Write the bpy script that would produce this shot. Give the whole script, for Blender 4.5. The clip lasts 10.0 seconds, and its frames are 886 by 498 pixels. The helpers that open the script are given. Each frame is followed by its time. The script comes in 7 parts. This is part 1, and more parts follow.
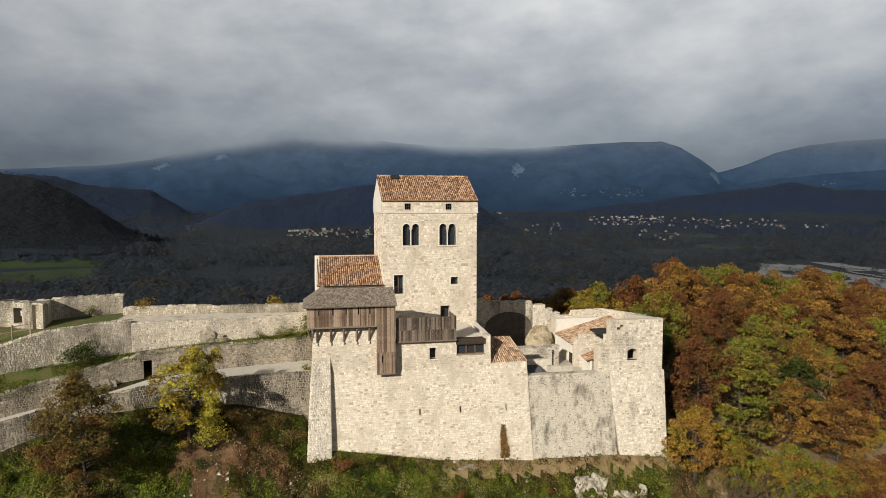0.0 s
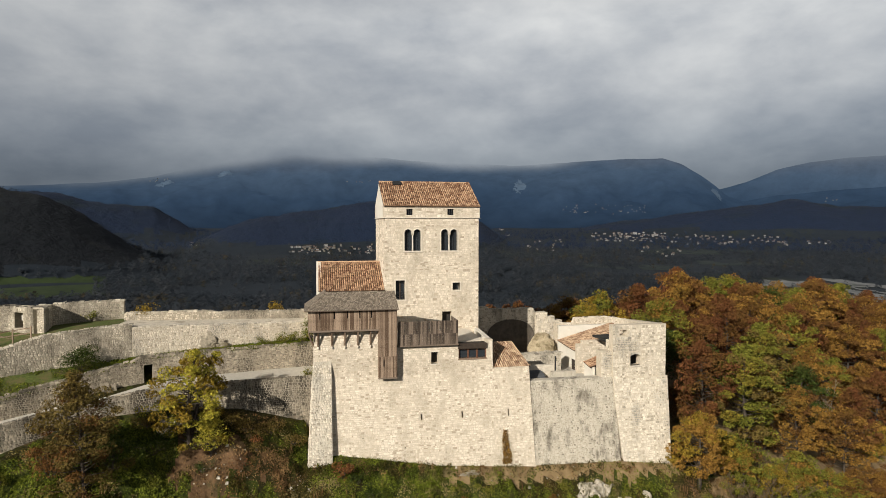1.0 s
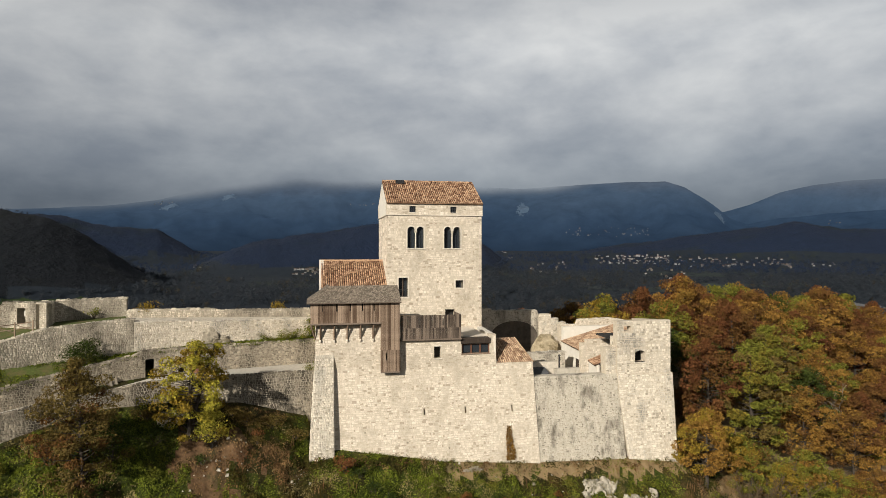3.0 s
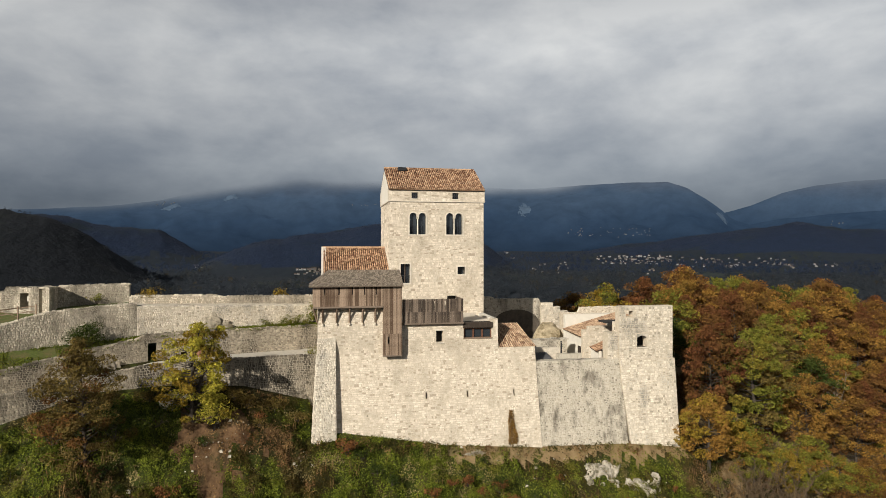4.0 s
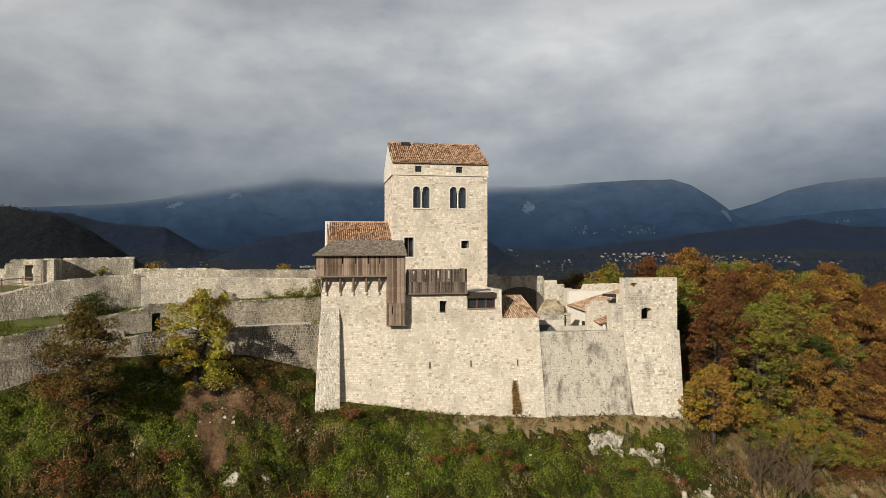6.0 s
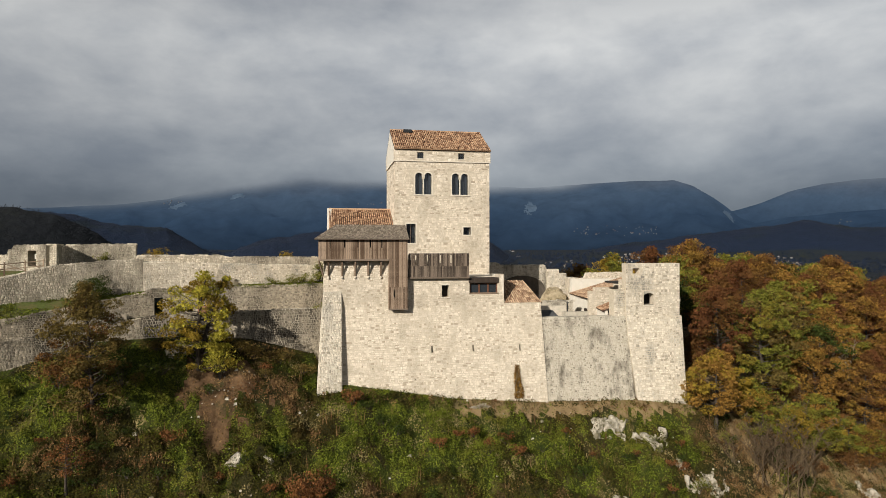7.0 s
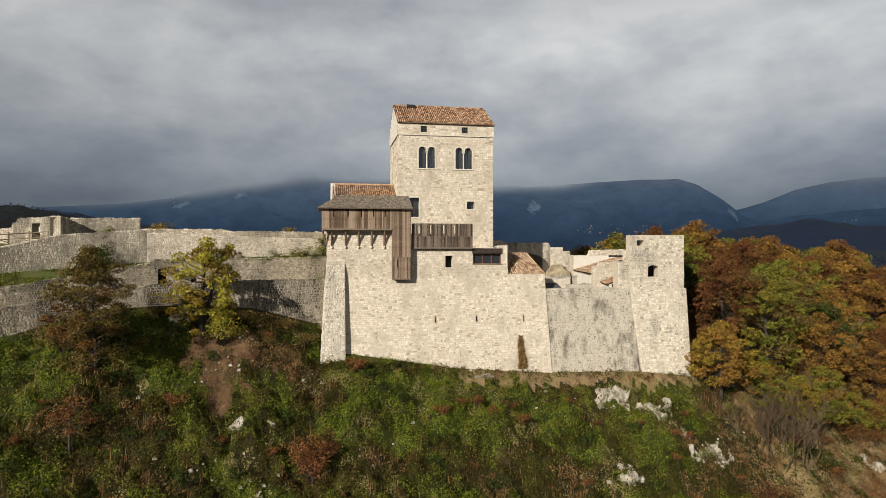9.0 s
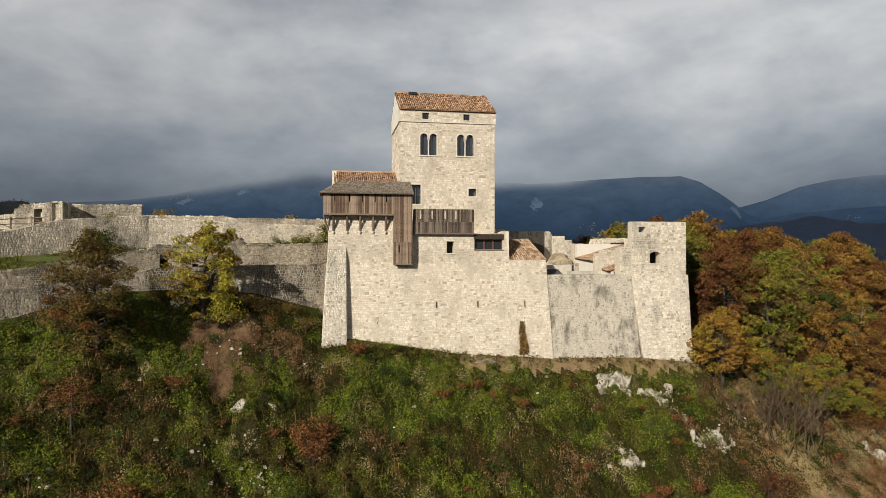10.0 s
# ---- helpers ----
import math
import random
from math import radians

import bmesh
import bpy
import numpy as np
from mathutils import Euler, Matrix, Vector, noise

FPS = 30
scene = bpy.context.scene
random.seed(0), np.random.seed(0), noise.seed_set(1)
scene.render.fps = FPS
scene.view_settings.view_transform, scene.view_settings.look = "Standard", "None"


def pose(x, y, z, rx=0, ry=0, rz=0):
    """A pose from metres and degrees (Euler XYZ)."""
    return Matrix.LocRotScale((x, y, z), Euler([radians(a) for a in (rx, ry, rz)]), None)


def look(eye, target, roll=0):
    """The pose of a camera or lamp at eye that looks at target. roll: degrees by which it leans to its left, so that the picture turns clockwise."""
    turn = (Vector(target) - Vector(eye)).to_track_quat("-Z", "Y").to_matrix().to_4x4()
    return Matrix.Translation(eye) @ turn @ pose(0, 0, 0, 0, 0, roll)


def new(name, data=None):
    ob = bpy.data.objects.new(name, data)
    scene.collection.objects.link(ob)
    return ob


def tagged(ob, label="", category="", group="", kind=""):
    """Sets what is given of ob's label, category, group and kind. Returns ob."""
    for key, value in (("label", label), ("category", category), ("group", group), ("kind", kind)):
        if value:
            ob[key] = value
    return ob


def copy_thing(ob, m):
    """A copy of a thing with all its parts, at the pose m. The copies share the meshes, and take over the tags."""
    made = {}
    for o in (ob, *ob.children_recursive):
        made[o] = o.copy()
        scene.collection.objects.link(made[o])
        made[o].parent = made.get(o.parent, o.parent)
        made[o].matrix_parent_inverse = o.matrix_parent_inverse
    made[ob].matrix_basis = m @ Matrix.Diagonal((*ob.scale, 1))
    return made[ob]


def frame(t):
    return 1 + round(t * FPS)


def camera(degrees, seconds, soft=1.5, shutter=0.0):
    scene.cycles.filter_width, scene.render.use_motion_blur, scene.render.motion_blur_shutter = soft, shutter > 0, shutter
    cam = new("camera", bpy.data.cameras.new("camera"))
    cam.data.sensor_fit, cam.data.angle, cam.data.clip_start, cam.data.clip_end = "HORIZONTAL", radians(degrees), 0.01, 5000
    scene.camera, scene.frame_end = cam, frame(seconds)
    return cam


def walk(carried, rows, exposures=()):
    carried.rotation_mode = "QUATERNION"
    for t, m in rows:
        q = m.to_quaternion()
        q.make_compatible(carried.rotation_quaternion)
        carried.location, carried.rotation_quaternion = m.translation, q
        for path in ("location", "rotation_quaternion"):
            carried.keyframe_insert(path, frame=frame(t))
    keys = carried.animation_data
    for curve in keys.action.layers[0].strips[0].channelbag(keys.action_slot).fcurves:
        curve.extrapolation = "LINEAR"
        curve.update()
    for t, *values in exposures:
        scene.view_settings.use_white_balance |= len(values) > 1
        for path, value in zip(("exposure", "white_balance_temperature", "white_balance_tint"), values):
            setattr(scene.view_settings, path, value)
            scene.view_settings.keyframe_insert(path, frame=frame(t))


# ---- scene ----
cam = camera(70.0, 10.0, soft=0.9)
# The drone sinks slowly in front of the castle.
PATH = [
    (0, (0.048, -0.078, 26.677), (0.455, 1.876, 26.552), 0.0),
    (0.5, (0.097, -0.086, 26.074), (0.5, 1.871, 25.982), -0.0),
    (1, (0.086, -0.085, 25.38), (0.487, 1.873, 25.308), -0.0),
    (1.5, (0.102, -0.058, 24.643), (0.499, 1.901, 24.597), -0.0),
    (2, (0.079, -0.039, 23.932), (0.474, 1.922, 23.935), -0.0),
    (2.5, (0.106, -0.065, 23.238), (0.499, 1.896, 23.239), -0.0),
    (4, (0.063, -0.14, 20.805), (0.449, 1.822, 20.809), -0.0),
    (4.5, (0.112, -0.115, 20.112), (0.493, 1.849, 20.114), 0.0),
    (5, (0.116, -0.095, 19.4), (0.496, 1.869, 19.401), -0.0),
    (5.5, (0.127, -0.034, 18.782), (0.504, 1.93, 18.779), -0.0),
    (7, (0.098, -0.007, 16.363), (0.466, 1.959, 16.365), -0.0),
    (7.5, (0.118, 0.058, 15.654), (0.483, 2.024, 15.655), -0.0),
    (8, (0.103, 0.097, 14.931), (0.466, 2.064, 14.932), 0.0),
    (8.5, (0.089, 0.129, 14.214), (0.45, 2.096, 14.215), 0.0),
    (9, (0.129, 0.126, 13.506), (0.486, 2.094, 13.506), 0.0),
    (9.5, (0.146, 0.133, 12.866), (0.501, 2.101, 12.863), 0.1),
    (10, (0.22, 0.148, 12.366), (0.57, 2.117, 12.357), 0.1),
]
walk(cam, [(t, look(eye, target, roll)) for t, eye, target, roll in PATH], [(0, 0.13), (5, 0.08), (10, 0.05)])

# ---- world and sun ----
SUN_AZ, SUN_EL = radians(223.0), radians(24.0)   # where the sun stands, clockwise from +y
sun_dir = Vector((math.sin(SUN_AZ) * math.cos(SUN_EL), math.cos(SUN_AZ) * math.cos(SUN_EL), math.sin(SUN_EL)))
sun = new("sun", bpy.data.lights.new("sun", "SUN"))
sun.data.energy, sun.data.angle, sun.data.color = 5.0, radians(0.6), (1.0, 0.945, 0.85)
sun.matrix_world = look(sun_dir * 100, (0, 0, 0))

world = bpy.data.worlds.new("sky")
scene.world = world
world.use_nodes = True
wn, wl = world.node_tree.nodes, world.node_tree.links
wn.clear()


def wnode(kind, **values):
    n = wn.new(kind)
    for key, value in values.items():
        n.inputs[key.replace("_", " ")].default_value = value
    return n


coord = wn.new("ShaderNodeTexCoord")
sky = wn.new("ShaderNodeTexSky")
sky.sky_type, sky.sun_disc, sky.sun_elevation, sky.sun_rotation = "NISHITA", False, SUN_EL, SUN_AZ
stretch = wn.new("ShaderNodeMapping")
stretch.inputs["Scale"].default_value = (1.0, 1.0, 2.0)
stretch.inputs["Location"].default_value = (0.35, 0.1, 0.0)
wl.new(coord.outputs["Generated"], stretch.inputs["Vector"])
puff = wnode("ShaderNodeTexNoise", Scale=2.6, Detail=9.0, Roughness=0.50, Distortion=0.1)
billow = wnode("ShaderNodeTexNoise", Scale=7.0, Detail=8.0, Roughness=0.56, Distortion=0.15)
for layer in (puff, billow):
    wl.new(stretch.outputs["Vector"], layer.inputs["Vector"])
heap = wnode("ShaderNodeMix", Factor=0.36)
wl.new(puff.outputs["Fac"], heap.inputs["A"])
wl.new(billow.outputs["Fac"], heap.inputs["B"])
cover = wn.new("ShaderNodeValToRGB")
cover.color_ramp.elements[0].position, cover.color_ramp.elements[0].color = 0.385, (0.357, 0.382, 0.422, 1)
cover.color_ramp.elements[1].position, cover.color_ramp.elements[1].color = 0.61, (0.674, 0.68, 0.680, 1)
wl.new(heap.outputs["Result"], cover.inputs["Fac"])
height = wn.new("ShaderNodeSeparateXYZ")
wl.new(coord.outputs["Generated"], height.inputs["Vector"])
rise = wn.new("ShaderNodeValToRGB")   # dark band over the mountains, bright middle, unseen overhead darkened to cut skylight
ramp_at = rise.color_ramp.elements
ramp_at[0].position, ramp_at[0].color = 0.07, (0.30, 0.34, 0.40, 1)
ramp_at[1].position, ramp_at[1].color = 0.85, (0.11, 0.115, 0.125, 1)
for spot, shade in ((0.13, (0.58, 0.61, 0.65, 1)), (0.20, (0.82, 0.83, 0.84, 1)), (0.30, (1.02, 1.02, 1.01, 1)), (0.42, (0.62, 0.63, 0.65, 1))):
    ramp_at.new(spot).color = shade
wl.new(height.outputs["Z"], rise.inputs["Fac"])
tone = wn.new("ShaderNodeMix")
tone.data_type, tone.blend_type = "RGBA", "MULTIPLY"
tone.inputs["Factor"].default_value = 1.0
wl.new(cover.outputs["Color"], tone.inputs["A"])
wl.new(rise.outputs["Color"], tone.inputs["B"])
side = wn.new("ShaderNodeMapRange")     # the cloud is heavier in the west
side.inputs["From Min"].default_value, side.inputs["From Max"].default_value = -0.45, 0.25
side.inputs["To Min"].default_value, side.inputs["To Max"].default_value = 0.84, 1.03
wl.new(height.outputs["X"], side.inputs["Value"])
heavy = wn.new("ShaderNodeMix")
heavy.data_type, heavy.blend_type = "RGBA", "MULTIPLY"
heavy.inputs["Factor"].default_value = 1.0
wl.new(tone.outputs["Result"], heavy.inputs["A"])
wl.new(side.outputs["Result"], heavy.inputs["B"])
blue = wn.new("ShaderNodeBackground")
blue.inputs["Strength"].default_value = 0.05
wl.new(sky.outputs["Color"], blue.inputs["Color"])
grey = wn.new("ShaderNodeBackground")
grey.inputs["Strength"].default_value = 1.0
wl.new(heavy.outputs["Result"], grey.inputs["Color"])
both = wn.new("ShaderNodeMixShader")
both.inputs["Fac"].default_value = 0.9
wl.new(blue.outputs["Background"], both.inputs[1])
wl.new(grey.outputs["Background"], both.inputs[2])
out = wn.new("ShaderNodeOutputWorld")
wl.new(both.outputs["Shader"], out.inputs["Surface"])


# ---- materials ----
def material(name, dark, light, scale=1.0, rough=0.9, bump=0.3, spread=0.35, stain=None, stain_at=(0.52, 0.7), stain_size=0.12,
             island=0.0, per_object=0.0, squash=(1, 1, 1), glow=0.0, gloss=0.2, odd=None, odd_share=0.06):
    """Two-scale noise colour between dark and light, stains of a third colour, fine bump."""
    m = bpy.data.materials.new(name)
    m.use_nodes = True
    n, l = m.node_tree.nodes, m.node_tree.links
    shader = n["Principled BSDF"]
    shader.inputs["Roughness"].default_value = rough
    shader.inputs["Specular IOR Level"].default_value = gloss
    tc = n.new("ShaderNodeTexCoord")
    mp = n.new("ShaderNodeMapping")
    mp.inputs["Scale"].default_value = squash
    l.new(tc.outputs["Object"], mp.inputs["Vector"])
    fine = n.new("ShaderNodeTexNoise")
    fine.inputs["Scale"].default_value, fine.inputs["Detail"].default_value, fine.inputs["Roughness"].default_value = scale, 8, 0.65
    l.new(mp.outputs["Vector"], fine.inputs["Vector"])
    value = fine.outputs["Fac"]
    if island or per_object:
        source = n.new("ShaderNodeNewGeometry").outputs["Random Per Island"] if island else n.new("ShaderNodeObjectInfo").outputs["Random"]
        amount = island or per_object
        ma = n.new("ShaderNodeMath")
        ma.operation = "MULTIPLY_ADD"
        l.new(source, ma.inputs[0])
        ma.inputs[1].default_value = amount
        ma.inputs[2].default_value = -amount / 2
        ad = n.new("ShaderNodeMath")
        ad.operation = "ADD"
        l.new(value, ad.inputs[0])
        l.new(ma.outputs[0], ad.inputs[1])
        value = ad.outputs[0]
    ramp = n.new("ShaderNodeValToRGB")
    ramp.color_ramp.elements[0].position, ramp.color_ramp.elements[0].color = 0.5 - spread / 2, (*dark, 1)
    ramp.color_ramp.elements[1].position, ramp.color_ramp.elements[1].color = 0.5 + spread / 2, (*light, 1)
    l.new(value, ramp.inputs["Fac"])
    colour = ramp.outputs["Color"]
    if odd:   # a few stones of another colour
        pick = n.new("ShaderNodeMath")
        pick.operation = "LESS_THAN"
        l.new(n.new("ShaderNodeNewGeometry").outputs["Random Per Island"], pick.inputs[0])
        pick.inputs[1].default_value = odd_share
        strange = n.new("ShaderNodeMix")
        strange.data_type = "RGBA"
        strange.inputs["B"].default_value = (*odd, 1)
        half = n.new("ShaderNodeMath")
        half.operation = "MULTIPLY"
        half.inputs[1].default_value = 0.7
        l.new(pick.outputs[0], half.inputs[0])
        l.new(half.outputs[0], strange.inputs["Factor"])
        l.new(colour, strange.inputs["A"])
        colour = strange.outputs["Result"]
    if stain:
        big = n.new("ShaderNodeTexNoise")
        big.inputs["Scale"].default_value, big.inputs["Detail"].default_value, big.inputs["Roughness"].default_value = stain_size, 6, 0.68
        l.new(mp.outputs["Vector"], big.inputs["Vector"])
        edge = n.new("ShaderNodeMapRange")
        edge.inputs["From Min"].default_value, edge.inputs["From Max"].default_value = stain_at
        l.new(big.outputs["Fac"], edge.inputs["Value"])
        mix = n.new("ShaderNodeMix")
        mix.data_type = "RGBA"
        mix.inputs["B"].default_value = (*stain, 1)
        l.new(edge.outputs["Result"], mix.inputs["Factor"])
        l.new(colour, mix.inputs["A"])
        colour = mix.outputs["Result"]
    l.new(colour, shader.inputs["Base Color"])
    if bump:
        bp = n.new("ShaderNodeBump")
        bp.inputs["Strength"].default_value, bp.inputs["Distance"].default_value = bump, 0.05
        l.new(fine.outputs["Fac"], bp.inputs["Height"])
        l.new(bp.outputs["Normal"], shader.inputs["Normal"])
    if glow:
        l.new(colour, shader.inputs["Emission Color"])
        shader.inputs["Emission Strength"].default_value = glow
    return m


LIME = material("pale_limestone", (0.48, 0.40, 0.30), (0.80, 0.71, 0.585), 3.2, 0.93, 0.9, 0.55, (0.41, 0.35, 0.265), (0.50, 0.68), 0.5, island=0.36, squash=(1, 1, 0.7), odd=(0.34, 0.275, 0.20), odd_share=0.07)
LIME_OLD = material("weathered_limestone", (0.42, 0.36, 0.275), (0.79, 0.71, 0.585), 3.2, 0.93, 0.8, 0.55, (0.22, 0.205, 0.175), (0.50, 0.66), 0.42, island=0.42, squash=(1, 1, 0.4), odd=(0.30, 0.26, 0.20), odd_share=0.07)
LIME_JOINT = material("pale_mortar", (0.42, 0.35, 0.262), (0.66, 0.58, 0.455), 3.0, 0.95, 0.4, 0.5)
GREY = material("grey_stained_stone", (0.33, 0.29, 0.225), (0.58, 0.52, 0.42), 2.6, 0.95, 0.7, 0.6, (0.15, 0.13, 0.10), (0.50, 0.66), 0.7, island=0.5, squash=(1, 1, 0.42), odd=(0.20, 0.175, 0.135), odd_share=0.09)
GREY_JOINT = material("grey_mortar", (0.38, 0.335, 0.265), (0.62, 0.56, 0.455), 2.0, 0.95, 0.4, 0.5, (0.15, 0.13, 0.098), (0.50, 0.66), 0.7, squash=(1, 1, 0.42))
RUBBLE_DARK = material("dark_rubble_stone", (0.17, 0.143, 0.106), (0.45, 0.385, 0.29), 2.6, 0.95, 0.7, 0.5, (0.07, 0.059, 0.044), (0.46, 0.62), 0.34, island=0.50, squash=(1, 1, 0.5))
RUBBLE_PALE = material("pale_rubble_stone", (0.31, 0.266, 0.20), (0.68, 0.60, 0.475), 2.6, 0.95, 0.7, 0.6, (0.155, 0.134, 0.102), (0.47, 0.63), 0.32, island=0.48, squash=(1, 1, 0.6))
RUBBLE_JOINT = material("rubble_mortar", (0.20, 0.172, 0.13), (0.42, 0.365, 0.28), 3.0, 0.95, 0.5, 0.5)
# vault stone with the recess's shade put into its colour
DARKSTONE = material("shaded_vault_stone", (0.045, 0.038, 0.03), (0.14, 0.115, 0.09), 1.2, 0.95, 0.5, 0.5)
PLASTER = material("white_plaster", (0.62, 0.57, 0.48), (0.74, 0.69, 0.60), 1.2, 0.9, 0.15, 0.6, (0.5, 0.45, 0.37), (0.55, 0.8), 0.4)
TRIM = material("smooth_stone_trim", (0.56, 0.49, 0.395), (0.74, 0.67, 0.56), 3.0, 0.8, 0.15, 0.5)
TILE = material("terracotta_tile", (0.16, 0.074, 0.040), (0.56, 0.365, 0.225), 3.0, 0.85, 0.3, 0.85, (0.15, 0.085, 0.055), (0.56, 0.72), 0.8, island=0.8)
TILE_PALE = material("paler_terracotta_tile", (0.20, 0.11, 0.064), (0.60, 0.43, 0.28), 3.0, 0.85, 0.3, 0.85, (0.20, 0.13, 0.08), (0.58, 0.72), 0.8, island=0.8)
TILE_BED = material("roof_bed", (0.06, 0.04, 0.03), (0.11, 0.07, 0.05), 3.0, 0.95, 0.3)
WOOD = material("weathered_larch", (0.105, 0.067, 0.043), (0.35, 0.255, 0.18), 5.0, 0.85, 0.4, 0.5, (0.09, 0.06, 0.042), (0.5, 0.75), 0.9, per_object=0.6, squash=(2.5, 2.5, 0.35))
WOOD_DARK = material("dark_old_wood", (0.045, 0.033, 0.025), (0.21, 0.16, 0.12), 5.0, 0.85, 0.4, 0.6, per_object=0.75, squash=(2.5, 2.5, 0.35))
FRAME_RED = material("red_brown_window_wood", (0.085, 0.036, 0.022), (0.20, 0.088, 0.05), 5.0, 0.7, 0.3, 0.5)
HATCH_RED = material("faded_red_boards", (0.20, 0.085, 0.055), (0.36, 0.18, 0.125), 5.0, 0.8, 0.3, 0.5, per_object=0.4)
SHINGLE = material("grey_wood_shingle", (0.15, 0.122, 0.092), (0.37, 0.305, 0.235), 3.0, 0.9, 0.4, 0.5, island=0.6)
SLATE = material("dark_slate", (0.05, 0.052, 0.055), (0.12, 0.12, 0.12), 3.0, 0.7, 0.3, 0.5)
IRON = material("black_iron", (0.015, 0.015, 0.016), (0.04, 0.04, 0.04), 6.0, 0.5, 0.1)
# near-black colour stands for unlit insides; also used for far windows
VOID = material("dark_interior", (0.02, 0.019, 0.017), (0.05, 0.045, 0.04), 1.0, 0.95, 0.1)
WALKSTONE = material("worn_pale_stone", (0.42, 0.365, 0.285), (0.74, 0.66, 0.54), 2.6, 0.95, 0.8, 0.5, (0.36, 0.31, 0.235), (0.5, 0.66), 0.6)
GRAVEL = material("pale_gravel_path", (0.42, 0.38, 0.32), (0.58, 0.54, 0.46), 2.5, 0.95, 0.4, 0.5)
GRASS = material("mown_grass", (0.035, 0.055, 0.012), (0.125, 0.145, 0.035), 5.0, 0.95, 0.8, 0.5, (0.13, 0.105, 0.045), (0.48, 0.64), 0.6)
SLOPE = material("rough_slope_ground", (0.010, 0.010, 0.003), (0.060, 0.052, 0.012), 7.0, 0.95, 1.0, 0.5, (0.12, 0.070, 0.030), (0.56, 0.66), 0.35)
TURF = material("green_turf", (0.009, 0.014, 0.002), (0.060, 0.072, 0.010), 7.0, 0.95, 1.0, 0.5, (0.09, 0.070, 0.022), (0.52, 0.66), 0.5)
# valley and hill colours hold the cloud's shade and a little blue haze
VALLEY = material("cloud_shaded_valley", (0.0082, 0.0125, 0.0185), (0.0180, 0.0235, 0.0300), 0.05, 0.95, 0.0, 0.5, (0.021, 0.025, 0.014), (0.56, 0.70), 0.004)
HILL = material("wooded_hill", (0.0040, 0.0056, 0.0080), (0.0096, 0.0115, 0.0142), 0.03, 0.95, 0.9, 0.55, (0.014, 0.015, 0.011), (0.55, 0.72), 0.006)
# farther hills: haze put in as a bluer base, cloud shade as a darker one
HILL_FAR = material("distant_hazed_hill", (0.0050, 0.0112, 0.0262), (0.0108, 0.0192, 0.0425), 0.03, 0.95, 0.9, 0.55, (0.010, 0.017, 0.020), (0.55, 0.72), 0.005)
for _m in (HILL, HILL_FAR):
    _m.node_tree.nodes["Bump"].inputs["Distance"].default_value = 9.0
SLOPE.node_tree.nodes["Bump"].inputs["Distance"].default_value = 0.3
SOIL = material("bare_brown_soil", (0.055, 0.031, 0.015), (0.185, 0.108, 0.054), 3.5, 0.97, 1.0, 0.6, (0.05, 0.040, 0.016), (0.50, 0.66), 0.5)
DRYGROUND = material("dry_grass_ground", (0.13, 0.086, 0.040), (0.33, 0.23, 0.118), 1.2, 0.97, 0.9, 0.5, (0.08, 0.068, 0.026), (0.54, 0.68), 0.2)
# field colours darkened as if under the same cloud
FIELD_SHADED = material("cloud_shaded_field", (0.016, 0.022, 0.021), (0.034, 0.042, 0.038), 0.03, 0.95, 0.0)
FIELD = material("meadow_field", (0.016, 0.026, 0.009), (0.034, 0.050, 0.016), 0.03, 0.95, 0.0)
RIVER = material("river_gravel_bed", (0.085, 0.088, 0.09), (0.20, 0.20, 0.195), 0.03, 0.9, 0.0, 0.5, (0.05, 0.055, 0.05), (0.53, 0.66), 0.02)


